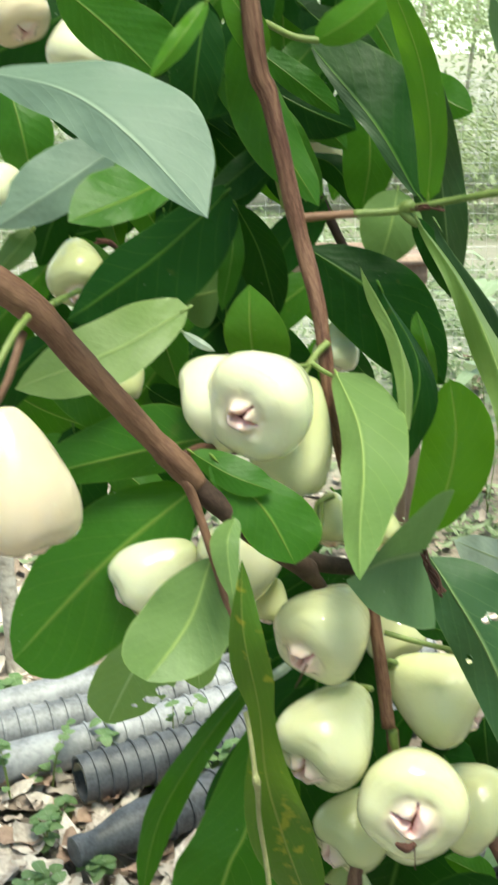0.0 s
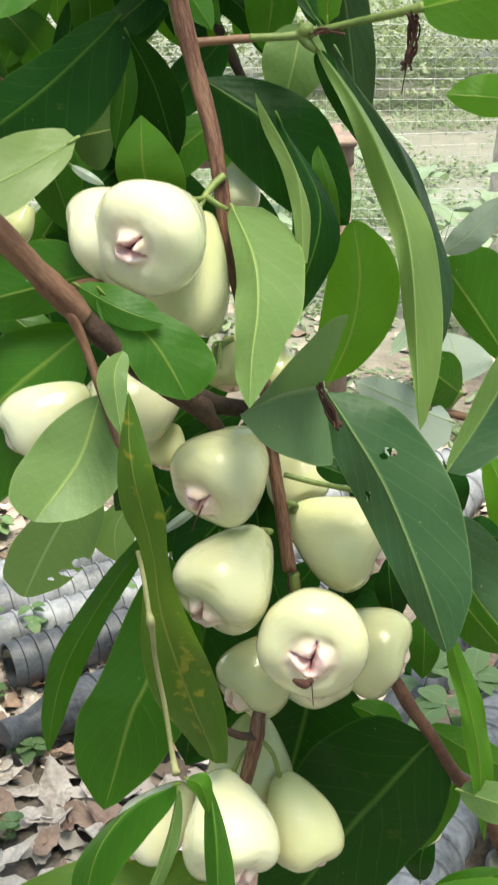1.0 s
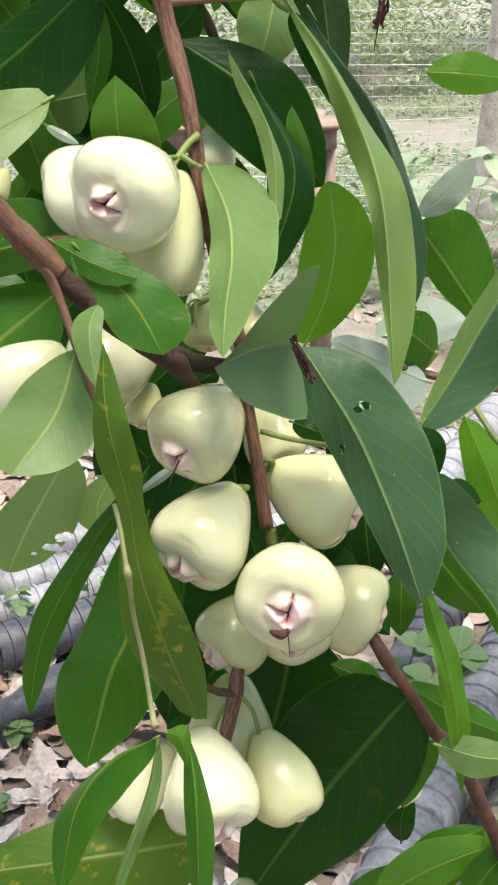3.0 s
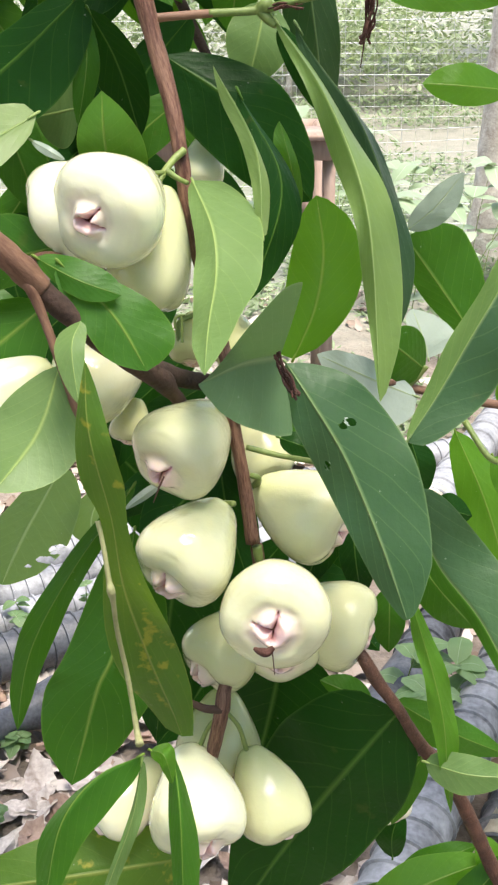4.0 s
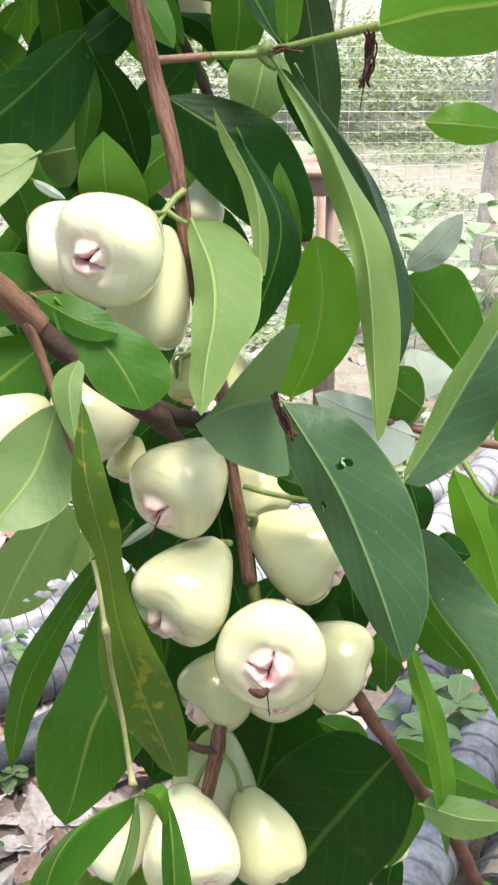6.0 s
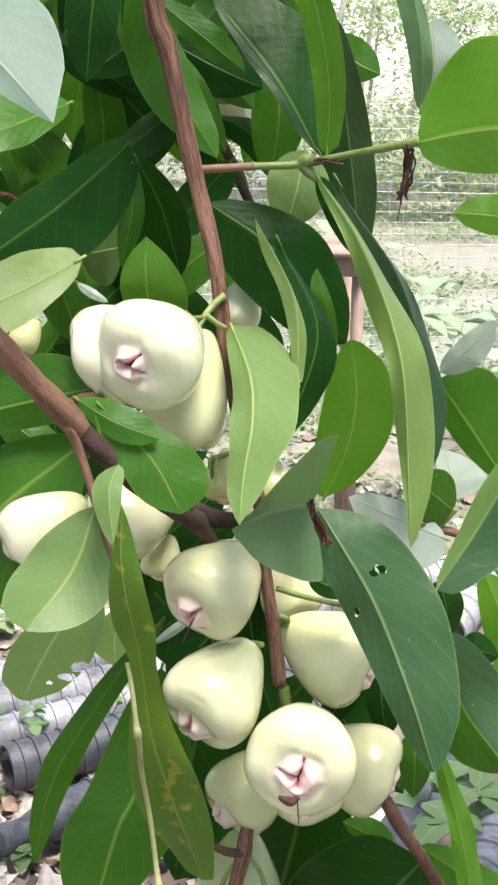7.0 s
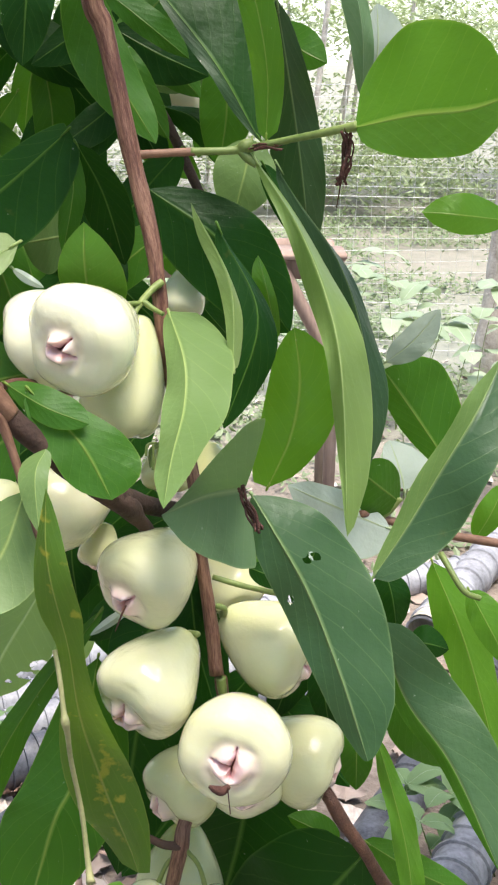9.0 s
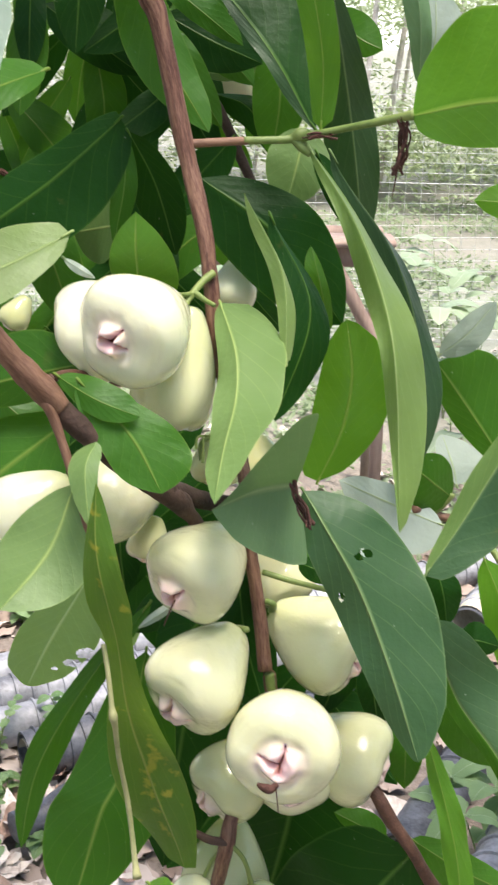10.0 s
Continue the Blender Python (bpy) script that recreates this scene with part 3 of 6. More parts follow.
# past the knot the branch's shadow is put into a darker bark
limb("dark_branch", BARK_DARK, [(-0.1087, 0.5490, 1.2976, 0.0057), (-0.0994, 0.5530, 1.2843, 0.0058), (-0.0797, 0.5600, 1.2618, 0.0056), (-0.0592, 0.5720, 1.2407, 0.0061), (-0.0484, 0.5780, 1.2304, 0.0068), (-0.0405, 0.5850, 1.2175, 0.0041), (-0.0324, 0.5900, 1.2045, 0.0025)], label="end of the branch with its shade painted in", knobs=0.22, sides=14)
limb("branch", BARK_DARK, [(-0.0531, 0.5750, 1.2376, 0.0061), (-0.0337, 0.6000, 1.2207, 0.0051), (-0.0102, 0.6150, 1.2117, 0.0046), (0.0211, 0.6300, 1.2019, 0.0037)])
limb("hanging_stem", BARK_STEM, [(-0.0772, 0.7000, 1.5365, 0.0058), (-0.0717, 0.7000, 1.4849, 0.0060), (-0.0649, 0.7000, 1.4672, 0.0057), (-0.0505, 0.6870, 1.4035, 0.0052), (-0.0385, 0.6700, 1.3581, 0.0048), (-0.0341, 0.6590, 1.3311, 0.0045), (-0.0290, 0.6450, 1.2919, 0.0042), (-0.0124, 0.6000, 1.2338, 0.0037), (-0.0099, 0.5850, 1.2067, 0.0037), (-0.0036, 0.5800, 1.1648, 0.0039), (0.0004, 0.5710, 1.1330, 0.0040)], label="reddish brown hanging stem with pale streaks", knobs=0.1, sides=14)
limb("stem", BARK_STEM, [(0.0026, 0.5720, 1.1305, 0.0035), (0.0041, 0.5750, 1.1048, 0.0036), (-0.0032, 0.5750, 1.0706, 0.0040), (-0.0165, 0.5600, 1.0458, 0.0043), (-0.0192, 0.5520, 1.0338, 0.0046), (-0.0260, 0.5550, 0.9969, 0.0037), (-0.0315, 0.5600, 0.9541, 0.0035)])
limb("twig", BARK, [(-0.1107, 0.5480, 1.2961, 0.0034), (-0.1072, 0.5450, 1.2918, 0.0028), (-0.1032, 0.5450, 1.2814, 0.0026), (-0.0958, 0.5400, 1.2587, 0.0023), (-0.0881, 0.5350, 1.2325, 0.0023), (-0.0838, 0.5300, 1.2223, 0.0017)])
limb("twig", BARK, [(-0.0487, 0.6880, 1.4015, 0.0032), (-0.0442, 0.6880, 1.4022, 0.0026), (-0.0288, 0.6900, 1.4032, 0.0023), (-0.0142, 0.6900, 1.4040, 0.0023)], label="slender brown side twig")
limb("twig", TWIG_GREEN, [(-0.0165, 0.6900, 1.4040, 0.0023), (-0.0029, 0.6900, 1.4044, 0.0023), (0.0094, 0.6930, 1.4050, 0.0026), (0.0152, 0.6920, 1.4077, 0.0039), (0.0191, 0.6920, 1.4096, 0.0023)], label="slender green side twig")
limb("twig", TWIG_GREEN, [(0.0117, 0.6930, 1.4050, 0.0026), (0.0166, 0.6920, 1.4007, 0.0029), (0.0215, 0.6900, 1.3972, 0.0023)])
limb("twig", TWIG_GREEN, [(0.0153, 0.6920, 1.4058, 0.0026), (0.0356, 0.6850, 1.4110, 0.0022), (0.0540, 0.6750, 1.4157, 0.0022), (0.0674, 0.6680, 1.4192, 0.0025), (0.0753, 0.6640, 1.4213, 0.0031)])
limb("dried_flower", DRIED, [(0.0191, 0.6924, 1.4056, 0.0008), (0.0271, 0.6842, 1.4070, 0.0006), (0.0366, 0.6892, 1.4064, 0.0004)], label="shrivelled dark brown flower", knobs=0.5, sides=7)
limb("dried_flower", DRIED, [(0.0183, 0.6904, 1.4074, 0.0007), (0.0239, 0.6862, 1.4092, 0.0008), (0.0357, 0.6884, 1.4081, 0.0004)], knobs=0.5, sides=7)
limb("dried_flower", DRIED, [(0.0188, 0.6860, 1.4082, 0.0008), (0.0250, 0.6919, 1.4088, 0.0008), (0.0336, 0.6863, 1.4056, 0.0007)], knobs=0.5, sides=7)
limb("dried_flower", DRIED, [(0.0172, 0.6915, 1.4050, 0.0009), (0.0278, 0.6869, 1.4089, 0.0004), (0.0328, 0.6844, 1.4087, 0.0007)], knobs=0.5, sides=7)
limb("dried_flower", DRIED, [(0.0163, 0.6887, 1.4061, 0.0005), (0.0275, 0.6865, 1.4083, 0.0006), (0.0355, 0.6898, 1.4084, 0.0004)], knobs=0.5, sides=7)
limb("dried_flower", DRIED, [(0.0195, 0.6861, 1.4058, 0.0008), (0.0254, 0.6841, 1.4082, 0.0004), (0.0330, 0.6836, 1.4058, 0.0007)], knobs=0.5, sides=7)
limb("dried_flower", DRIED, [(0.0203, 0.6888, 1.4052, 0.0005), (0.0261, 0.6849, 1.4075, 0.0007), (0.0356, 0.6823, 1.4063, 0.0008)], knobs=0.5, sides=7)
limb("dried_flower", DRIED, [(0.0167, 0.6909, 1.4071, 0.0008), (0.0255, 0.6884, 1.4067, 0.0005), (0.0335, 0.6826, 1.4085, 0.0004)], knobs=0.5, sides=7)
limb("dried_flower", DRIED, [(0.0711, 0.6643, 1.4162, 0.0005), (0.0745, 0.6672, 1.4091, 0.0007), (0.0711, 0.6686, 1.3974, 0.0008), (0.0654, 0.6663, 1.3888, 0.0009)], label="shrivelled dark brown flower", knobs=0.5, sides=7)
limb("dried_flower", DRIED, [(0.0723, 0.6689, 1.4200, 0.0012), (0.0721, 0.6649, 1.4081, 0.0008), (0.0683, 0.6674, 1.3974, 0.0008), (0.0720, 0.6738, 1.3883, 0.0008)], knobs=0.5, sides=7)
limb("dried_flower", DRIED, [(0.0701, 0.6668, 1.4173, 0.0007), (0.0708, 0.6670, 1.4109, 0.0012), (0.0734, 0.6690, 1.3984, 0.0007), (0.0661, 0.6723, 1.3912, 0.0011)], knobs=0.5, sides=7)
limb("dried_flower", DRIED, [(0.0696, 0.6692, 1.4168, 0.0010), (0.0725, 0.6669, 1.4080, 0.0010), (0.0694, 0.6712, 1.3988, 0.0010), (0.0674, 0.6712, 1.3881, 0.0009)], knobs=0.5, sides=7)
limb("dried_flower", DRIED, [(0.0670, 0.6650, 1.4182, 0.0010), (0.0715, 0.6692, 1.4076, 0.0011), (0.0698, 0.6709, 1.3980, 0.0011), (0.0679, 0.6730, 1.3884, 0.0010)], knobs=0.5, sides=7)
limb("dried_flower", DRIED, [(0.0732, 0.6671, 1.4162, 0.0009), (0.0700, 0.6715, 1.4072, 0.0008), (0.0720, 0.6708, 1.3977, 0.0006), (0.0703, 0.6713, 1.3899, 0.0008)], knobs=0.5, sides=7)
limb("dried_flower", DRIED, [(0.0711, 0.6681, 1.4170, 0.0010), (0.0686, 0.6675, 1.4108, 0.0010), (0.0689, 0.6700, 1.3979, 0.0005), (0.0679, 0.6664, 1.3921, 0.0006)], knobs=0.5, sides=7)
limb("dried_flower", DRIED, [(0.0687, 0.6645, 1.4200, 0.0005), (0.0714, 0.6689, 1.4097, 0.0009), (0.0686, 0.6650, 1.3974, 0.0008), (0.0667, 0.6669, 1.3912, 0.0011)], knobs=0.5, sides=7)
limb("dried_thread", DRIED, [(0.0684, 0.6700, 1.3904, 0.0006), (0.0675, 0.6700, 1.3832, 0.0003), (0.0665, 0.6700, 1.3759, 0.0003)])
limb("dried_flower", DRIED, [(-0.1804, 0.7659, 1.3782, 0.0005), (-0.1707, 0.7656, 1.3762, 0.0010), (-0.1633, 0.7675, 1.3673, 0.0008)], label="shrivelled dark brown flower", knobs=0.5, sides=7)
limb("dried_flower", DRIED, [(-0.1805, 0.7658, 1.3778, 0.0007), (-0.1688, 0.7659, 1.3736, 0.0006), (-0.1621, 0.7619, 1.3700, 0.0007)], knobs=0.5, sides=7)
limb("dried_flower", DRIED, [(-0.1793, 0.7660, 1.3778, 0.0009), (-0.1712, 0.7628, 1.3763, 0.0006), (-0.1627, 0.7687, 1.3672, 0.0010)], knobs=0.5, sides=7)
limb("dried_flower", DRIED, [(-0.1798, 0.7688, 1.3768, 0.0007), (-0.1718, 0.7689, 1.3758, 0.0007), (-0.1652, 0.7620, 1.3681, 0.0008)], knobs=0.5, sides=7)
limb("dried_flower", DRIED, [(-0.1804, 0.7673, 1.3770, 0.0009), (-0.1731, 0.7632, 1.3759, 0.0010), (-0.1629, 0.7631, 1.3688, 0.0005)], knobs=0.5, sides=7)
limb("dried_flower", DRIED, [(-0.1774, 0.7659, 1.3772, 0.0007), (-0.1705, 0.7669, 1.3749, 0.0005), (-0.1633, 0.7653, 1.3682, 0.0006)], knobs=0.5, sides=7)
limb("dried_flower", DRIED, [(-0.1808, 0.7647, 1.3764, 0.0006), (-0.1691, 0.7613, 1.3759, 0.0005), (-0.1653, 0.7681, 1.3652, 0.0007)], knobs=0.5, sides=7)
limb("dried_flower", DRIED, [(-0.1822, 0.7644, 1.3755, 0.0007), (-0.1698, 0.7649, 1.3752, 0.0009), (-0.1655, 0.7678, 1.3674, 0.0005)], knobs=0.5, sides=7)
limb("dried_flower", DRIED, [(0.0103, 0.5325, 1.2573, 0.0008), (0.0142, 0.5303, 1.2535, 0.0008), (0.0185, 0.5298, 1.2474, 0.0007), (0.0206, 0.5262, 1.2397, 0.0007)], label="shrivelled dark brown flower", knobs=0.5, sides=7)
limb("dried_flower", DRIED, [(0.0127, 0.5338, 1.2598, 0.0008), (0.0145, 0.5282, 1.2533, 0.0008), (0.0190, 0.5316, 1.2433, 0.0004), (0.0225, 0.5302, 1.2386, 0.0009)], knobs=0.5, sides=7)
limb("dried_flower", DRIED, [(0.0123, 0.5343, 1.2593, 0.0009), (0.0118, 0.5313, 1.2525, 0.0005), (0.0169, 0.5269, 1.2489, 0.0006), (0.0189, 0.5296, 1.2395, 0.0008)], knobs=0.5, sides=7)
limb("dried_flower", DRIED, [(0.0132, 0.5355, 1.2589, 0.0005), (0.0142, 0.5355, 1.2514, 0.0006), (0.0144, 0.5272, 1.2463, 0.0007), (0.0209, 0.5294, 1.2362, 0.0007)], knobs=0.5, sides=7)
limb("dried_flower", DRIED, [(0.0103, 0.5340, 1.2579, 0.0008), (0.0133, 0.5299, 1.2548, 0.0006), (0.0179, 0.5317, 1.2465, 0.0007), (0.0187, 0.5257, 1.2386, 0.0004)], knobs=0.5, sides=7)
limb("dried_flower", DRIED, [(0.0121, 0.5390, 1.2573, 0.0006), (0.0123, 0.5282, 1.2529, 0.0008), (0.0149, 0.5336, 1.2460, 0.0007), (0.0199, 0.5328, 1.2380, 0.0007)], knobs=0.5, sides=7)
limb("dried_flower", DRIED, [(0.0130, 0.5370, 1.2584, 0.0006), (0.0123, 0.5329, 1.2530, 0.0006), (0.0164, 0.5326, 1.2464, 0.0007), (0.0225, 0.5318, 1.2371, 0.0007)], knobs=0.5, sides=7)
limb("dried_flower", DRIED, [(0.0121, 0.5379, 1.2564, 0.0006), (0.0114, 0.5296, 1.2553, 0.0004), (0.0186, 0.5321, 1.2452, 0.0004), (0.0208, 0.5300, 1.2360, 0.0006)], knobs=0.5, sides=7)
limb("dried_flower", DRIED, [(-0.0028, 0.4890, 1.1184, 0.0011), (0.0002, 0.4870, 1.1179, 0.0025), (0.0036, 0.4870, 1.1171, 0.0028), (0.0070, 0.4880, 1.1194, 0.0014)], label="shrivelled dark flower remnant", knobs=0.6, sides=10)
limb("dried_thread", DRIED, [(0.0060, 0.4850, 1.1207, 0.0004), (0.0067, 0.4870, 1.1123, 0.0003), (0.0076, 0.4900, 1.1016, 0.0002)])
limb("dried_thread", DRIED, [(-0.0464, 0.5430, 1.1895, 0.0005), (-0.0492, 0.5430, 1.1831, 0.0005), (-0.0527, 0.5480, 1.1721, 0.0003)])
limb("twig", TWIG_GREEN, [(-0.0343, 0.6250, 1.2497, 0.0008), (-0.0393, 0.6220, 1.2494, 0.0008), (-0.0401, 0.6200, 1.2435, 0.0008)])
limb("twig", TWIG_GREEN, [(-0.0361, 0.6220, 1.2500, 0.0008), (-0.0360, 0.6200, 1.2435, 0.0008), (-0.0362, 0.6180, 1.2359, 0.0008)])
limb("twig", TWIG_GREEN, [(0.0026, 0.5710, 1.1311, 0.0029), (0.0035, 0.5700, 1.1243, 0.0025), (0.0051, 0.5700, 1.1170, 0.0022)])
limb("twig", TWIG_GREEN, [(-0.0320, 0.6550, 1.3355, 0.0023), (-0.0383, 0.6500, 1.3310, 0.0019), (-0.0446, 0.6400, 1.3244, 0.0017), (-0.0465, 0.6350, 1.3203, 0.0014)])
limb("twig", TWIG_GREEN, [(-0.0433, 0.6420, 1.3258, 0.0014), (-0.0509, 0.6300, 1.3282, 0.0012), (-0.0565, 0.6200, 1.3302, 0.0012)])
limb("twig", TWIG_GREEN, [(-0.0421, 0.6420, 1.3270, 0.0016), (-0.0360, 0.6400, 1.3231, 0.0014), (-0.0306, 0.6350, 1.3214, 0.0013)])
limb("twig", TWIG_PALE, [(-0.0780, 0.5050, 1.1848, 0.0012), (-0.0756, 0.5000, 1.1735, 0.0012), (-0.0735, 0.4950, 1.1575, 0.0013), (-0.0726, 0.4930, 1.1523, 0.0021), (-0.0721, 0.4950, 1.1447, 0.0014), (-0.0718, 0.5030, 1.1217, 0.0012), (-0.0685, 0.5080, 1.0908, 0.0014), (-0.0649, 0.5000, 1.0634, 0.0015), (-0.0629, 0.4920, 1.0587, 0.0024)], label="pale jointed twig")
limb("lower_branch", BARK_LOW, [(0.0535, 0.6000, 1.0524, 0.0038), (0.0649, 0.5800, 1.0490, 0.0041), (0.0745, 0.5760, 1.0330, 0.0041), (0.0881, 0.5750, 1.0124, 0.0038), (0.1043, 0.5780, 0.9816, 0.0042), (0.1159, 0.5780, 0.9679, 0.0053), (0.1261, 0.5780, 0.9494, 0.0043), (0.1375, 0.5800, 0.9242, 0.0048), (0.1622, 0.5850, 0.8651, 0.0049), (0.2103, 0.6000, 0.7563, 0.0053)], label="brown lower branch", knobs=0.12, sides=12)
limb("twig", TWIG_GREEN, [(-0.0193, 0.5500, 1.0325, 0.0014), (-0.0273, 0.5550, 1.0197, 0.0013), (-0.0337, 0.5600, 0.9994, 0.0015)])
limb("twig", TWIG_GREEN, [(-0.0170, 0.5500, 1.0340, 0.0014), (-0.0094, 0.5550, 1.0187, 0.0013), (-0.0052, 0.5600, 0.9983, 0.0016)])
limb("twig", BARK_DARK, [(-0.0193, 0.5500, 1.0353, 0.0026), (-0.0290, 0.5500, 1.0368, 0.0023), (-0.0371, 0.5500, 1.0411, 0.0020)])
limb("twig", BARK_DARK, [(-0.0548, 0.9300, 1.4318, 0.0026), (-0.0379, 0.9100, 1.4023, 0.0038), (-0.0142, 0.8900, 1.3550, 0.0038), (0.0051, 0.8800, 1.3167, 0.0034)], label="dark thin twig")
limb("twig", BARK, [(0.0879, 0.6600, 1.1928, 0.0021), (0.1021, 0.6800, 1.1815, 0.0028), (0.1341, 0.6800, 1.1732, 0.0025), (0.1560, 0.6800, 1.1686, 0.0029), (0.1852, 0.6800, 1.1637, 0.0029)], label="thin red twig")
limb("twig", TWIG_GREEN, [(0.1142, 0.6800, 1.1953, 0.0025), (0.1083, 0.6800, 1.1865, 0.0021), (0.1021, 0.6800, 1.1815, 0.0021)])
limb("twig", TWIG_GREEN, [(0.1507, 0.7200, 1.1395, 0.0023), (0.1634, 0.7000, 1.1220, 0.0022), (0.1752, 0.7000, 1.1158, 0.0019)])
limb("twig", TWIG_GREEN, [(-0.1857, 0.4700, 1.3615, 0.0014), (-0.1764, 0.4900, 1.3810, 0.0015), (-0.1727, 0.5100, 1.3863, 0.0017)])
limb("twig", BARK, [(-0.1895, 0.4900, 1.3449, 0.0017), (-0.1815, 0.5000, 1.3602, 0.0018), (-0.1781, 0.5200, 1.3760, 0.0022)])
limb("twig", TWIG_GREEN, [(-0.1661, 0.5300, 1.3869, 0.0017), (-0.1731, 0.6200, 1.3723, 0.0017), (-0.1858, 0.7200, 1.3534, 0.0019)])
limb("twig", BARK_LOW, [(-0.1099, 0.5700, 1.2977, 0.0024), (-0.1040, 0.5850, 1.2963, 0.0021), (-0.0981, 0.6000, 1.2914, 0.0019), (-0.0885, 0.6200, 1.2816, 0.0016), (-0.0738, 0.6400, 1.2728, 0.0013)])
limb("twig", TWIG_GREEN, [(-0.0676, 0.7300, 1.5102, 0.0020), (-0.0511, 0.7200, 1.5022, 0.0020), (-0.0363, 0.7200, 1.4998, 0.0020)])
limb("twig", TWIG_GREEN, [(-0.0022, 0.5850, 1.1857, 0.0016), (0.0162, 0.5800, 1.1824, 0.0016), (0.0385, 0.5700, 1.1819, 0.0015)])
limb("twig", BARK_DARK, [(-0.0070, 0.5800, 1.2081, 0.0018), (0.0007, 0.5800, 1.2046, 0.0015), (0.0083, 0.5800, 1.2028, 0.0015)])
limb("twig", TWIG_GREEN, [(-0.0575, 0.7200, 1.4565, 0.0013), (-0.0607, 0.7300, 1.4226, 0.0017), (-0.0564, 0.7350, 1.4018, 0.0024)])
blade([(-0.0281, 0.6450, 1.3206), (-0.0180, 0.6000, 1.3041), (-0.0173, 0.5650, 1.2900), (-0.0210, 0.5200, 1.2760), (-0.0235, 0.4850, 1.2660)], (-0.0112, 0.0060, -0.0025), (0.0248, 0.0040, 0.0066), "under", peaks=(0.45, 0.30), necks=(0.5, 0.34), tips=(0.6, 0.78))
blade([(0.0083, 0.6000, 1.2997), (0.0057, 0.6250, 1.3416), (-0.0153, 0.6400, 1.3820)], (0.0056, 0.0040, -0.0111), (-0.0054, 0.0020, -0.0044), "soft", peaks=(0.45, 0.62))
blade([(-0.0437, 0.7300, 1.3778), (0.0024, 0.7150, 1.3473), (0.0452, 0.7200, 1.2908)], (-0.0189, 0.0000, -0.0256), (0.0239, 0.0100, 0.0125), "dark", peaks=(0.50, 0.50))
blade([(0.0357, 0.7000, 1.2920), (0.0293, 0.6920, 1.3217), (0.0234, 0.7000, 1.3433)], (0.0052, 0.0030, -0.0022), (-0.0086, 0.0020, 0.0004), "bright", peaks=(0.40, 0.45))
blade([(-0.0010, 0.6900, 1.3623), (0.0234, 0.6700, 1.3129), (0.0041, 0.6500, 1.2499)], (-0.0158, 0.0000, -0.0012), (0.0123, 0.0040, -0.0119), "dark", peaks=(0.50, 0.52), necks=(0.8, 1.0))
blade([(0.0315, 0.6850, 1.1997), (0.0451, 0.6900, 1.2314), (0.0508, 0.7000, 1.2633), (0.0470, 0.7100, 1.2968)], (-0.0211, 0.0060, -0.0020), (0.0267, 0.0040, 0.0048), "bright", peaks=(0.50, 0.42), necks=(0.35, 0.34), tips=(0.55, 0.5))
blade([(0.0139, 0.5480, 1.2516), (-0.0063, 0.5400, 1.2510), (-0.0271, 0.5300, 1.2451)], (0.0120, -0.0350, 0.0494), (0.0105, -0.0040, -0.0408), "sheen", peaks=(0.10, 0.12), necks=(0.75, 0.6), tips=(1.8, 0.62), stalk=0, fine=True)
blade([(0.0178, 0.5600, 1.2438), (0.0275, 0.5500, 1.2302), (0.0461, 0.5350, 1.2011), (0.0619, 0.5200, 1.1644), (0.0767, 0.5050, 1.1221)], (-0.0105, 0.0000, -0.0135), (0.0363, 0.0120, -0.0019), "sky_sheen", peaks=(0.46, 0.46), necks=(0.62, 0.4), tips=(0.5, 0.52), fine=True, holes=((0.378, 0.36, 0.013, 0.1), (0.475, -0.62, 0.01, 0.11), (0.393, 0.22, 0.008, 0.05)))
blade([(0.0192, 0.6900, 1.4022), (0.0450, 0.6600, 1.3654), (0.0613, 0.6220, 1.3242), (0.0677, 0.6000, 1.2798), (0.0697, 0.5750, 1.2148)], (-0.0051, 0.0000, -0.0126), (0.0200, 0.0020, -0.0217), "soft", peaks=(0.50, 0.52), wave=0.022, necks=(0.75, 0.6), tips=(0.7, 0.58))
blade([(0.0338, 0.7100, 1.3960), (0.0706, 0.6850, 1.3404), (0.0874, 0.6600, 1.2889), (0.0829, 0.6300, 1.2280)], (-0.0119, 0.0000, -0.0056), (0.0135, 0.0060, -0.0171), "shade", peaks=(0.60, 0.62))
blade([(0.0265, 0.6900, 1.4105), (0.0265, 0.6850, 1.4456), (0.0198, 0.6800, 1.4820), (0.0085, 0.6700, 1.5106), (-0.0061, 0.6600, 1.5375)], (-0.0095, 0.0030, -0.0001), (0.0101, 0.0030, 0.0009), "bright", peaks=(0.50, 0.45), necks=(0.35, 0.22))
# right half in the lighter look: sky reflection put into its colour
blade([(0.0239, 0.7000, 1.4096), (-0.0017, 0.7150, 1.4488), (-0.0407, 0.7400, 1.4972)], (0.0158, 0.0200, 0.0354), (-0.0107, 0.0000, 0.0043), "dark", peaks=(0.45, 0.55), half='shade')
blade([(0.0356, 0.8000, 1.4906), (0.0527, 0.8300, 1.4077), (0.0672, 0.8600, 1.3156)], (-0.0192, 0.0030, -0.0082), (0.0180, 0.0040, -0.0059), "sky_sheen", peaks=(0.50, 0.58))
blade([(0.0400, 0.8500, 1.4723), (0.0553, 0.8350, 1.4587), (0.0724, 0.8300, 1.4507)], (-0.0055, 0.0000, -0.0103), (0.0056, 0.0050, 0.0145), "mature", peaks=(0.50, 0.50))
blade([(0.0747, 0.6640, 1.4202), (0.1025, 0.6450, 1.4280), (0.1273, 0.6200, 1.4332), (0.1445, 0.6000, 1.4420)], (0.0008, -0.0040, -0.0227), (-0.0012, 0.0300, 0.0474), "bright", peaks=(0.48, 0.44), necks=(0.5, 0.45), tips=(0.5, 0.55))
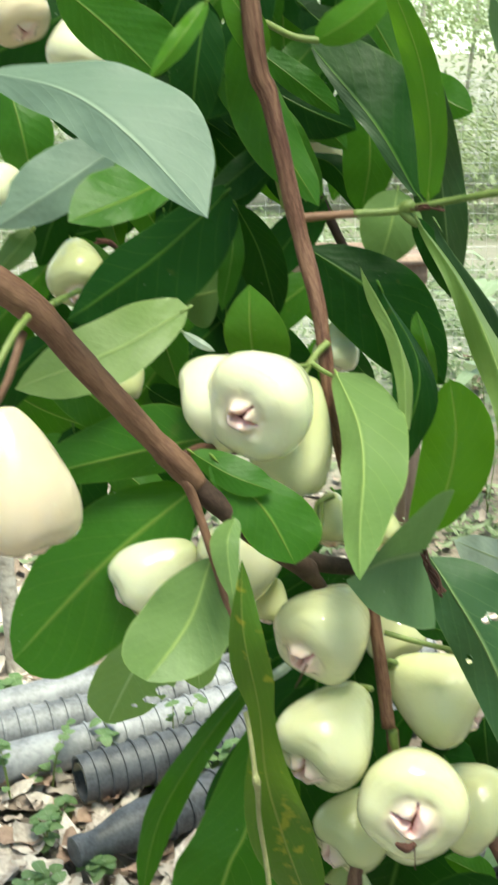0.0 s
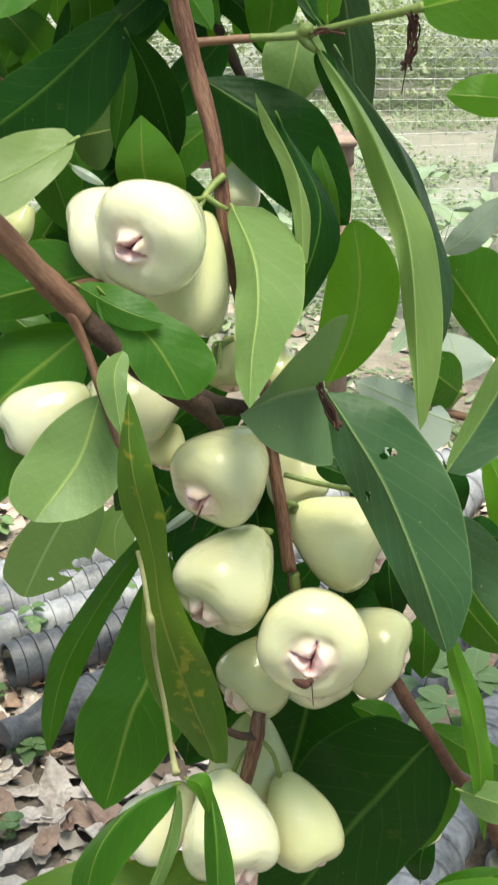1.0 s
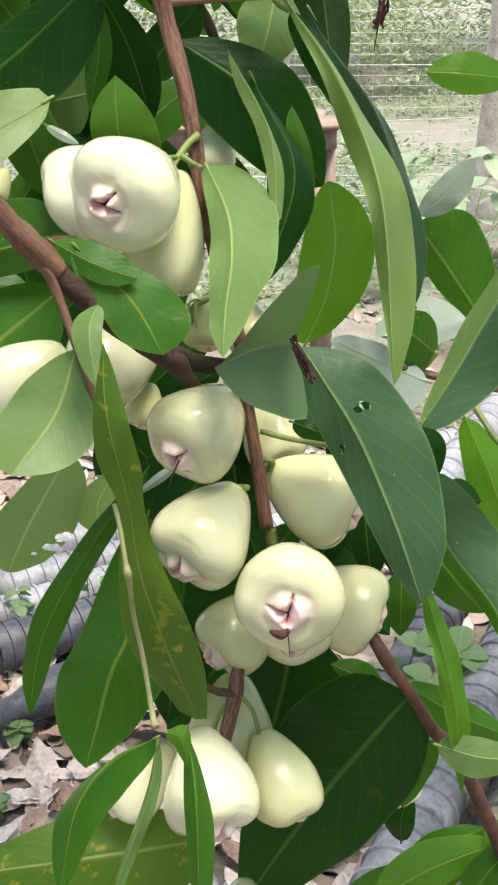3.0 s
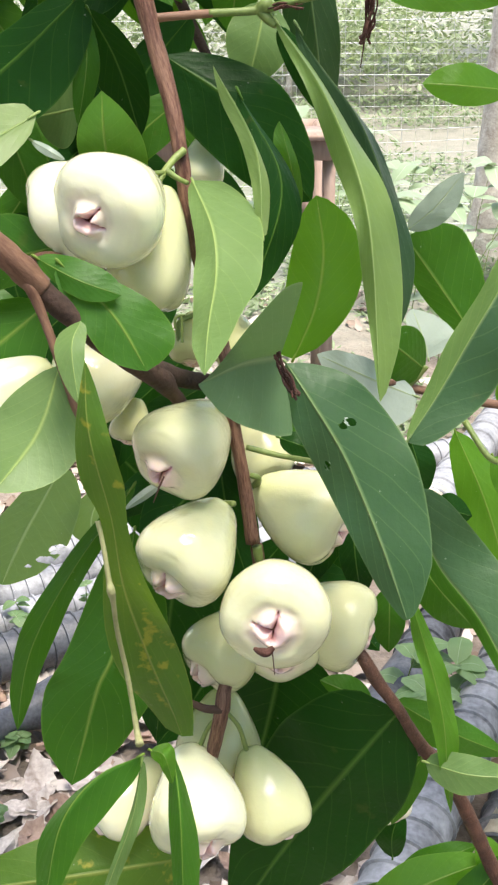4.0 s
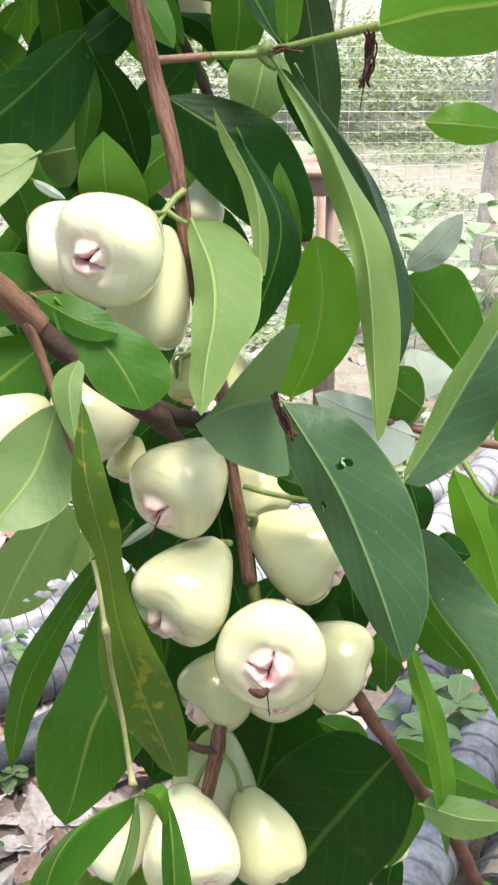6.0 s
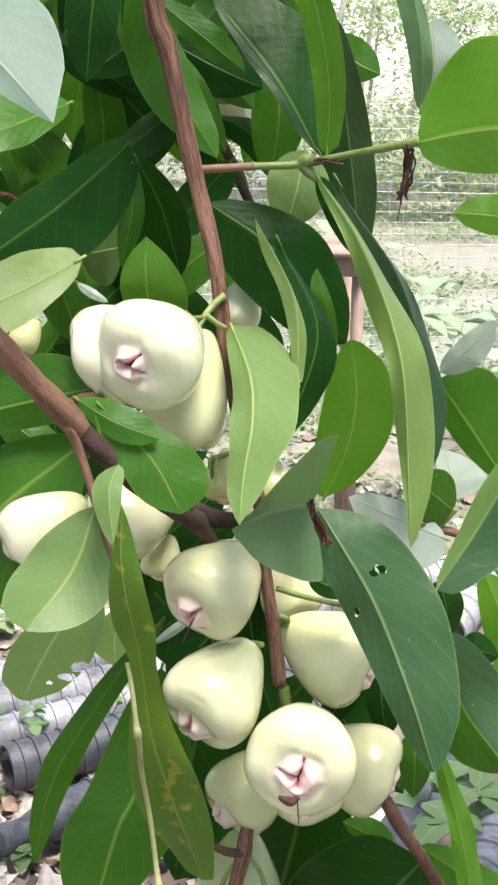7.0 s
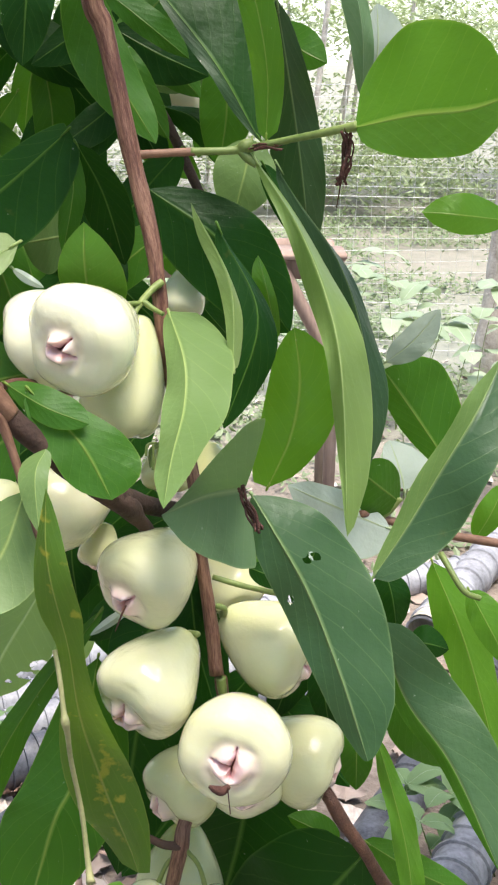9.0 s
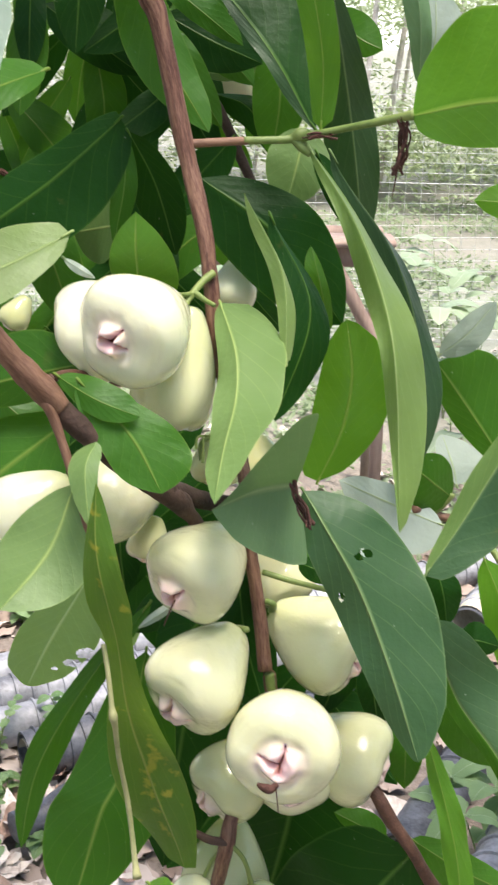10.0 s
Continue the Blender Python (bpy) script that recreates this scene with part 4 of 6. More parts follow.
blade([(0.0855, 0.7300, 1.4339), (0.0828, 0.7220, 1.4699), (0.0750, 0.7200, 1.5012), (0.0629, 0.7200, 1.5254)], (0.0087, 0.0030, -0.0097), (-0.0086, 0.0030, -0.0052), "sheen", peaks=(0.60, 0.70))
blade([(0.0931, 0.7600, 1.4367), (0.0962, 0.7550, 1.4594), (0.0952, 0.7600, 1.4876)], (0.0164, 0.0000, 0.0022), (-0.0072, 0.0000, 0.0033), "pale", peaks=(0.60, 0.50))
leaf((0.4301, 1.7500, 1.2164), (0.3558, 1.7200, 1.2265), (0.2967, 1.7300, 1.2293), (0.0031, 0.0177, 0.0304), (-0.0021, -0.0035, -0.0266), "bright")
blade([(0.1613, 0.7500, 1.1869), (0.1319, 0.7450, 1.2293), (0.1083, 0.7400, 1.2618)], (0.0236, 0.0120, 0.0247), (-0.0124, 0.0000, -0.0054), "mature", peaks=(0.55, 0.48), necks=(0.4, 0.5))
blade([(0.0823, 0.5600, 1.1974), (0.1069, 0.5700, 1.2372), (0.1326, 0.5800, 1.2788), (0.1540, 0.6100, 1.3060)], (0.0166, -0.0100, -0.0163), (-0.0082, 0.0120, -0.0021), "sky_sheen", peaks=(0.50, 0.52), half='under', necks=(0.5, 0.6))
blade([(0.1235, 0.7200, 1.1851), (0.1205, 0.7240, 1.1968), (0.1142, 0.7350, 1.2147)], (0.0229, 0.0060, 0.0037), (-0.0104, 0.0000, 0.0051), "pale", peaks=(0.35, 0.50))
blade([(0.1136, 0.6800, 1.1931), (0.0988, 0.6650, 1.2086), (0.0845, 0.6600, 1.2214)], (0.0059, 0.0050, 0.0154), (-0.0074, 0.0000, -0.0187), "mature", peaks=(0.45, 0.50))
blade([(0.1081, 0.6700, 1.1781), (0.0728, 0.6500, 1.2005), (0.0394, 0.6200, 1.2264)], (0.0027, 0.0100, 0.0077), (0.0029, -0.0100, -0.0264), "pale", peaks=(0.50, 0.48))
blade([(0.0950, 0.6100, 1.1460), (0.1103, 0.6000, 1.1013), (0.1373, 0.5800, 1.0673), (0.1615, 0.5450, 1.0194)], (0.0340, 0.0080, 0.0050), (-0.0042, 0.0060, -0.0073), "sky_sheen", peaks=(0.45, 0.50), half='mature')
leaf((0.1104, 0.6500, 1.0709), (0.1299, 0.6490, 1.0445), (0.1532, 0.6600, 1.0123), (-0.0121, 0.0007, -0.0111), (0.0084, 0.0047, 0.0058), "mature")
blade([(0.0906, 0.5700, 1.0946), (0.1039, 0.5630, 1.0512), (0.1129, 0.5560, 1.0079), (0.1186, 0.5500, 0.9527)], (-0.0087, 0.0020, 0.0103), (0.0101, 0.0030, -0.0039), "bright", peaks=(0.50, 0.48), wave=0.02)
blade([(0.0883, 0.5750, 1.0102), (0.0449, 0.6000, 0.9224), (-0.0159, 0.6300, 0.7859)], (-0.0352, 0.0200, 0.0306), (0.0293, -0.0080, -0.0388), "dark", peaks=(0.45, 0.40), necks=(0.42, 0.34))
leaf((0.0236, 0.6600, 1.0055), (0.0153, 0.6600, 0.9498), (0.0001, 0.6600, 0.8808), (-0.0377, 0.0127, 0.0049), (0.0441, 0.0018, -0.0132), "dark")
leaf((0.0817, 0.6400, 0.9695), (0.0640, 0.6340, 0.9833), (0.0468, 0.6400, 0.9888), (0.0045, 0.0062, 0.0076), (-0.0028, -0.0009, -0.0063), "mature")
blade([(-0.0634, 0.5000, 1.0451), (-0.0857, 0.4850, 1.0444), (-0.1047, 0.4720, 1.0238), (-0.1167, 0.4600, 0.9770)], (-0.0144, 0.0060, -0.0162), (0.0063, -0.0040, -0.0197), "mature", peaks=(0.55, 0.50))
blade([(-0.0630, 0.5000, 1.0421), (-0.0690, 0.4880, 1.0134), (-0.0829, 0.4780, 0.9787), (-0.0938, 0.4700, 0.9493)], (-0.0001, 0.0030, 0.0051), (0.0064, 0.0020, 0.0018), "under", peaks=(0.45, 0.45))
blade([(-0.0461, 0.5000, 1.0465), (-0.0427, 0.4750, 1.0237), (-0.0426, 0.4600, 0.9530)], (-0.0063, 0.0030, -0.0175), (0.0091, 0.0030, -0.0259), "mature", peaks=(0.50, 0.50))
blade([(-0.0582, 0.5000, 1.0485), (-0.0504, 0.4875, 1.0545), (-0.0465, 0.4870, 1.0365)], (-0.0027, 0.0010, -0.0072), (0.0042, 0.0020, 0.0052), "bright", peaks=(0.50, 0.55))
leaf((-0.0330, 0.5700, 0.9085), (-0.1066, 0.5500, 0.9149), (-0.1881, 0.5400, 0.9129), (-0.0032, 0.0158, 0.0213), (0.0058, -0.0101, -0.0412), "spotted")
blade([(-0.0784, 0.5000, 1.2692), (-0.0782, 0.4950, 1.2377), (-0.0710, 0.5000, 1.1880), (-0.0660, 0.5200, 1.1215), (-0.0426, 0.5450, 1.0221)], (-0.0138, 0.0040, -0.0247), (0.0233, 0.0060, -0.0289), "spotted", peaks=(0.76, 0.76), necks=(0.85, 0.85), tips=(0.42, 0.42), wave=0.02, stalk=0, pinch=(0.5, 0.6, 0.16))
leaf((-0.0827, 0.5350, 1.2773), (-0.0860, 0.5200, 1.2689), (-0.0828, 0.5050, 1.2458), (-0.0089, 0.0038, -0.0014), (0.0059, 0.0018, -0.0011), "under", stalk=0)
blade([(-0.0662, 0.5850, 1.1359), (-0.0792, 0.5720, 1.0686), (-0.0918, 0.5650, 1.0403), (-0.1106, 0.5550, 0.9795)], (-0.0355, 0.0080, -0.0120), (0.0314, -0.0080, -0.0079), "mature", peaks=(0.58, 0.52))
leaf((-0.0382, 0.6300, 1.1253), (-0.0510, 0.6300, 1.0451), (-0.0636, 0.6300, 0.9499), (-0.0299, 0.0087, 0.0012), (0.0340, 0.0027, -0.0071), "dark")
blade([(-0.0675, 0.6200, 1.1472), (-0.1071, 0.6200, 1.0913), (-0.1371, 0.6200, 1.0343), (-0.1514, 0.6200, 0.9722)], (-0.0109, 0.0040, -0.0002), (0.0103, -0.0030, 0.0005), "mature", peaks=(0.62, 0.60))
leaf((-0.0502, 0.6200, 1.1487), (-0.0607, 0.6090, 1.1459), (-0.0737, 0.6100, 1.1358), (-0.0018, 0.0024, 0.0019), (0.0015, -0.0000, -0.0024), "pale")
blade([(-0.0956, 0.5450, 1.2513), (-0.1065, 0.5300, 1.2225), (-0.1269, 0.5050, 1.2021)], (-0.0276, 0.0080, 0.0001), (0.0186, -0.0100, -0.0114), "under", peaks=(0.58, 0.45), necks=(0.7, 0.42), tips=(0.45, 0.6))
blade([(-0.1794, 1.1200, 0.9246), (-0.2184, 1.1000, 0.8620), (-0.2496, 1.0900, 0.8006)], (-0.0407, 0.0200, -0.0054), (0.0480, -0.0200, 0.0002), "soft", peaks=(0.66, 0.55), fine=True, tips=(0.5, 0.5), holes=((0.62, 0.9, 0.04, 0.2), (0.72, 0.82, 0.03, 0.24), (0.8, 0.5, 0.012, 0.1)))
blade([(-0.1175, 1.1200, 0.9132), (-0.1471, 1.1000, 0.8806), (-0.1494, 1.1000, 0.8362)], (-0.0255, 0.0000, -0.0007), (0.0222, 0.0000, -0.0073), "soft", peaks=(0.60, 0.50))
blade([(-0.1083, 0.6150, 1.2624), (-0.1585, 0.6000, 1.2227), (-0.2138, 0.5850, 1.1678)], (-0.0277, 0.0200, 0.0141), (0.0108, -0.0160, -0.0410), "mature", peaks=(0.50, 0.45), necks=(0.5, 0.48), tips=(0.5, 0.5))
leaf((-0.0982, 0.6000, 1.2973), (-0.1375, 0.6100, 1.2854), (-0.2076, 0.6200, 1.2650), (-0.0056, 0.0127, 0.0216), (0.0030, -0.0018, -0.0140), "mature")
blade([(-0.1122, 0.6600, 1.3556), (-0.1565, 0.6300, 1.3361), (-0.2066, 0.6150, 1.3205)], (-0.0038, 0.0120, 0.0191), (0.0059, -0.0120, -0.0142), "soft", peaks=(0.50, 0.50))
blade([(-0.0916, 0.7350, 1.4121), (-0.1348, 0.7260, 1.3750), (-0.1739, 0.7220, 1.3484), (-0.1953, 0.7200, 1.3344)], (0.0044, 0.0100, 0.0254), (0.0282, -0.0040, -0.0219), "dark", peaks=(0.55, 0.45), necks=(0.5, 0.45))
blade([(-0.0876, 0.7350, 1.4043), (-0.0728, 0.7500, 1.3714), (-0.0616, 0.7700, 1.3235)], (-0.0132, 0.0000, -0.0109), (0.0158, 0.0030, -0.0021), "dark", peaks=(0.50, 0.50), necks=(0.5, 0.4))
blade([(-0.0755, 0.6850, 1.3085), (-0.0777, 0.6770, 1.3403), (-0.0776, 0.6800, 1.3649)], (-0.0158, 0.0030, -0.0029), (0.0236, 0.0040, -0.0044), "bright", peaks=(0.45, 0.35), tips=(0.7, 0.8))
blade([(-0.1003, 0.7700, 1.3426), (-0.1120, 0.7640, 1.3409), (-0.1285, 0.7700, 1.3371)], (0.0047, 0.0040, 0.0203), (0.0006, 0.0000, -0.0231), "under", peaks=(0.45, 0.45))
blade([(-0.1594, 0.4100, 1.4938), (-0.1303, 0.3950, 1.4882), (-0.1078, 0.3800, 1.4752), (-0.0820, 0.3660, 1.4500)], (-0.0052, -0.0040, -0.0082), (0.0216, 0.0100, 0.0087), "grey_sheen", peaks=(0.50, 0.62), tips=(0.75, 0.85))
blade([(-0.1616, 0.5800, 1.5267), (-0.1402, 0.5800, 1.5084), (-0.1179, 0.5800, 1.4873)], (-0.0112, 0.0000, -0.0084), (0.0263, 0.0040, 0.0041), "mature", peaks=(0.50, 0.55))
leaf((-0.0920, 0.5700, 1.5193), (-0.1042, 0.5540, 1.5025), (-0.1180, 0.5500, 1.4863), (-0.0045, 0.0031, 0.0025), (0.0040, 0.0010, -0.0036), "bright")
blade([(-0.1016, 0.5500, 1.4459), (-0.1244, 0.5200, 1.4370), (-0.1503, 0.5000, 1.4294)], (-0.0094, 0.0100, 0.0134), (0.0051, -0.0040, -0.0074), "mature", peaks=(0.60, 0.50))
leaf((-0.1418, 0.6000, 1.4512), (-0.1701, 0.5840, 1.4331), (-0.2017, 0.5800, 1.4146), (-0.0116, 0.0095, 0.0152), (0.0068, -0.0009, -0.0108), "grey_sheen")
leaf((-0.1979, 0.6200, 1.4815), (-0.1903, 0.6090, 1.4571), (-0.1868, 0.6100, 1.4286), (-0.0141, 0.0019, -0.0041), (0.0153, 0.0053, 0.0019), "mature")
leaf((-0.1005, 0.7000, 1.5195), (-0.1061, 0.6890, 1.4866), (-0.1105, 0.6900, 1.4495), (-0.0159, 0.0040, 0.0007), (0.0150, 0.0034, -0.0032), "dark")
blade([(-0.0837, 0.7200, 1.5063), (-0.0655, 0.7100, 1.4550), (-0.0370, 0.7000, 1.4070)], (-0.0189, 0.0000, -0.0058), (0.0164, 0.0050, -0.0036), "mature", peaks=(0.50, 0.50))
leaf((-0.1868, 0.6000, 1.4104), (-0.1932, 0.5890, 1.4031), (-0.2061, 0.5900, 1.3900), (-0.0060, 0.0035, 0.0044), (0.0053, 0.0002, -0.0051), "under")
leaf((-0.1722, 0.7000, 1.5205), (-0.2044, 0.6940, 1.5029), (-0.2427, 0.7000, 1.4881), (-0.0097, 0.0107, 0.0157), (0.0101, -0.0010, -0.0206), "dark")
leaf((-0.0675, 0.7100, 1.4917), (-0.0768, 0.6990, 1.5102), (-0.0907, 0.7000, 1.5297), (0.0081, 0.0045, 0.0036), (-0.0094, 0.0010, -0.0062), "bright")
leaf((-0.0379, 0.7200, 1.4995), (-0.0158, 0.7090, 1.5124), (0.0093, 0.7100, 1.5330), (0.0064, 0.0004, -0.0094), (-0.0078, 0.0069, 0.0085), "bright")
blade([(-0.0723, 0.8200, 1.4718), (-0.0392, 0.8150, 1.4547), (-0.0075, 0.8200, 1.4414)], (-0.0125, 0.0000, -0.0158), (0.0092, 0.0050, 0.0128), "dark", peaks=(0.50, 0.50))
leaf((-0.0655, 0.7600, 1.4655), (-0.0508, 0.7540, 1.4367), (-0.0319, 0.7600, 1.4049), (-0.0094, 0.0006, -0.0055), (0.0099, 0.0047, 0.0040), "mature")
blade([(-0.0434, 0.9200, 1.4169), (-0.0176, 0.9100, 1.4071), (0.0056, 0.9100, 1.3718)], (-0.0013, 0.0000, -0.0148), (0.0144, 0.0050, 0.0032), "dark", peaks=(0.50, 0.50))
leaf((0.0023, 0.8600, 1.4537), (0.0046, 0.8540, 1.4171), (-0.0003, 0.8600, 1.3784), (-0.0194, 0.0044, -0.0004), (0.0191, 0.0047, -0.0028), "mature")
leaf((0.0219, 0.8200, 1.4014), (0.0165, 0.8090, 1.3780), (0.0095, 0.8100, 1.3497), (-0.0209, 0.0062, 0.0032), (0.0217, 0.0041, -0.0071), "under")
leaf((0.0274, 0.7600, 1.3910), (0.0434, 0.7640, 1.3645), (0.0569, 0.7800, 1.3347), (-0.0081, 0.0006, -0.0042), (0.0073, 0.0033, 0.0025), "dark")
leaf((0.1514, 0.7500, 1.1194), (0.1806, 0.7400, 1.0510), (0.2112, 0.7400, 0.9539), (-0.0160, 0.0027, -0.0066), (0.0174, 0.0057, 0.0041), "bright")
leaf((0.1695, 0.7100, 1.1171), (0.1823, 0.6990, 1.0953), (0.2007, 0.7000, 1.0626), (-0.0086, 0.0010, -0.0053), (0.0127, 0.0053, 0.0054), "bright")
leaf((0.1108, 0.7000, 1.1354), (0.1157, 0.6940, 1.1186), (0.1206, 0.7000, 1.0925), (-0.0123, 0.0025, -0.0035), (0.0125, 0.0035, 0.0014), "dark")
leaf((0.1362, 0.7400, 1.0600), (0.1483, 0.7340, 1.0633), (0.1661, 0.7400, 1.0555), (-0.0015, -0.0010, -0.0122), (0.0017, 0.0071, 0.0110), "dark")
leaf((0.1688, 0.7000, 1.1587), (0.1762, 0.6940, 1.1792), (0.1850, 0.7000, 1.1983), (0.0078, 0.0006, -0.0045), (-0.0083, 0.0039, 0.0033), "bright")
leaf((0.0950, 0.6200, 0.9842), (0.1339, 0.6340, 0.9480), (0.1852, 0.6600, 0.9033), (-0.0070, -0.0020, -0.0141), (0.0055, 0.0067, 0.0081), "mature")
leaf((0.1033, 0.5600, 0.9839), (0.1250, 0.5440, 0.9867), (0.1529, 0.5400, 0.9866), (-0.0025, -0.0030, -0.0132), (0.0023, 0.0067, 0.0093), "under")
leaf((0.0969, 0.6200, 0.8211), (0.1246, 0.6140, 0.8492), (0.1578, 0.6200, 0.8600), (0.0049, -0.0019, -0.0101), (-0.0047, 0.0069, 0.0078), "mature")
leaf((0.0624, 0.6300, 0.7911), (0.1076, 0.6190, 0.8081), (0.1558, 0.6200, 0.8340), (0.0049, -0.0035, -0.0178), (-0.0046, 0.0118, 0.0140), "mature")
leaf((0.1057, 0.6600, 0.8118), (0.1035, 0.6540, 0.8393), (0.1098, 0.6600, 0.8575), (0.0107, 0.0011, -0.0029), (-0.0121, 0.0043, 0.0007), "dark")
leaf((0.1544, 0.6000, 0.8862), (0.1627, 0.5940, 0.8614), (0.1755, 0.6000, 0.8131), (-0.0096, 0.0016, -0.0034), (0.0106, 0.0031, 0.0014), "bright")
blade([(-0.0948, 0.5650, 1.2982), (-0.0691, 0.5550, 1.2744), (-0.0526, 0.5450, 1.2469)], (-0.0134, -0.0060, -0.0069), (0.0242, 0.0080, -0.0008), "mature", peaks=(0.60, 0.62), tips=(0.7, 0.6))
blade([(-0.1069, 0.5700, 1.2996), (-0.0857, 0.5580, 1.2910), (-0.0639, 0.5560, 1.2830)], (-0.0005, -0.0030, -0.0079), (0.0084, 0.0060, 0.0059), "mature", peaks=(0.50, 0.50))
leaf((0.0185, 0.6200, 1.1751), (0.0303, 0.6140, 1.1728), (0.0453, 0.6200, 1.1635), (-0.0026, -0.0011, -0.0069), (0.0028, 0.0044, 0.0054), "dark")
leaf((0.0640, 0.6300, 1.1146), (0.0658, 0.6240, 1.0901), (0.0713, 0.6300, 1.0577), (-0.0097, 0.0023, -0.0019), (0.0127, 0.0028, -0.0002), "dark")
leaf((0.0835, 0.6000, 1.0836), (0.0835, 0.5940, 1.0633), (0.0850, 0.6000, 1.0368), (-0.0108, 0.0031, -0.0009), (0.0104, 0.0018, -0.0013), "mature")
leaf((-0.1164, 0.6600, 1.3412), (-0.1062, 0.6490, 1.3378), (-0.0975, 0.6500, 1.3323), (-0.0015, -0.0002, -0.0028), (0.0013, 0.0015, 0.0016), "pale")
leaf((0.0762, 0.6000, 0.8158), (0.1130, 0.5940, 0.8486), (0.1638, 0.6000, 0.8657), (0.0062, -0.0034, -0.0141), (-0.0071, 0.0108, 0.0138), "bright")
leaf((0.1366, 0.5850, 0.8202), (0.1488, 0.5815, 0.8541), (0.1737, 0.5900, 0.8796), (0.0088, -0.0014, -0.0075), (-0.0098, 0.0063, 0.0063), "mature")
leaf((0.1099, 0.6000, 0.9548), (0.1015, 0.5990, 0.9352), (0.0941, 0.6100, 0.8899), (-0.0086, 0.0039, 0.0029), (0.0101, -0.0004, -0.0052), "mature")
# inner leaves; the dark look brings their shade in its colour
leaf((-0.2687, 0.8666, 1.5566), (-0.2669, 0.8566, 1.5192), (-0.2591, 0.8701, 1.4806), (-0.0112, 0.0020, -0.0031), (0.0138, 0.0023, 0.0022), "dark")
leaf((-0.2846, 0.8715, 1.4827), (-0.2553, 0.8615, 1.4568), (-0.2376, 0.8571, 1.4306), (-0.0070, 0.0011, -0.0068), (0.0097, 0.0038, 0.0077), "dark")
leaf((-0.2789, 0.9482, 1.4094), (-0.3002, 0.9382, 1.3734), (-0.3247, 0.9498, 1.3332), (-0.0150, 0.0049, 0.0062), (0.0169, 0.0034, -0.0103), "mature")
leaf((-0.2247, 0.8175, 1.3498), (-0.2508, 0.8075, 1.3235), (-0.2795, 0.8126, 1.2932), (-0.0106, 0.0059, 0.0080), (0.0127, 0.0019, -0.0129), "mature")
leaf((-0.2529, 0.8418, 1.3095), (-0.2732, 0.8318, 1.2641), (-0.2921, 0.8361, 1.2129), (-0.0159, 0.0074, 0.0031), (0.0159, 0.0041, -0.0073), "mature")
leaf((-0.1892, 0.9285, 1.5523), (-0.2162, 0.9185, 1.5184), (-0.2365, 0.9010, 1.4844), (-0.0156, 0.0086, 0.0078), (0.0148, -0.0023, -0.0096), "dark")
leaf((-0.2380, 0.8529, 1.5062), (-0.2143, 0.8429, 1.4694), (-0.1918, 0.8247, 1.4332), (-0.0134, 0.0024, -0.0091), (0.0133, 0.0062, 0.0062), "dark")
leaf((-0.1855, 0.8065, 1.4268), (-0.2092, 0.7965, 1.4092), (-0.2497, 0.8153, 1.3876), (-0.0063, 0.0032, 0.0091), (0.0077, -0.0029, -0.0115), "dark")
leaf((-0.2641, 0.9726, 1.3366), (-0.2351, 0.9626, 1.3099), (-0.2092, 0.9683, 1.2797), (-0.0106, 0.0017, -0.0118), (0.0111, 0.0046, 0.0103), "mature")
leaf((-0.2507, 0.9142, 1.2918), (-0.2344, 0.9042, 1.2479), (-0.2117, 0.8963, 1.2027), (-0.0149, -0.0007, -0.0069), (0.0176, 0.0104, 0.0049), "dark")
leaf((-0.1769, 0.8240, 1.5493), (-0.1630, 0.8140, 1.5159), (-0.1601, 0.8183, 1.4821), (-0.0109, -0.0010, -0.0028), (0.0135, 0.0017, 0.0032), "dark")
leaf((-0.1628, 0.8452, 1.4837), (-0.1687, 0.8352, 1.4448), (-0.1718, 0.8277, 1.4052), (-0.0133, 0.0040, -0.0001), (0.0155, 0.0015, -0.0021), "mature")
leaf((-0.2156, 0.9748, 1.3990), (-0.2010, 0.9648, 1.3673), (-0.1907, 0.9556, 1.3355), (-0.0112, 0.0014, -0.0050), (0.0133, 0.0044, 0.0038), "mature")
leaf((-0.2141, 0.8601, 1.3629), (-0.1931, 0.8501, 1.3323), (-0.1642, 0.8435, 1.3007), (-0.0138, -0.0024, -0.0105), (0.0142, 0.0072, 0.0093), "mature")
leaf((-0.2159, 0.8343, 1.2997), (-0.1915, 0.8243, 1.2614), (-0.1642, 0.8366, 1.2152), (-0.0138, -0.0027, -0.0092), (0.0143, 0.0060, 0.0085), "mature")
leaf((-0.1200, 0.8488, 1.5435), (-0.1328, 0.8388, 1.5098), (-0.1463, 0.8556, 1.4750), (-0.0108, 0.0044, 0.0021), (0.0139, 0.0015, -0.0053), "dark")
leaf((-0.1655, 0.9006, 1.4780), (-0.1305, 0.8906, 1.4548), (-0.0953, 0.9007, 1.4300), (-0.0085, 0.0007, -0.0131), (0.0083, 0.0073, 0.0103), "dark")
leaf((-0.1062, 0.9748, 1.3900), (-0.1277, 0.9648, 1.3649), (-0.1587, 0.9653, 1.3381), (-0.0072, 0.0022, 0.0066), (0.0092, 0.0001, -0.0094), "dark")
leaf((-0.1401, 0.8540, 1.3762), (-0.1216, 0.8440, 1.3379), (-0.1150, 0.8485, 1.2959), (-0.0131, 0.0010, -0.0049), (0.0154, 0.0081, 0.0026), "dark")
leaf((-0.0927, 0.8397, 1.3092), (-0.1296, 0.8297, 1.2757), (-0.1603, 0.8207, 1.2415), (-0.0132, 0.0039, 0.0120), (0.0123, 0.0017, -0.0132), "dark")
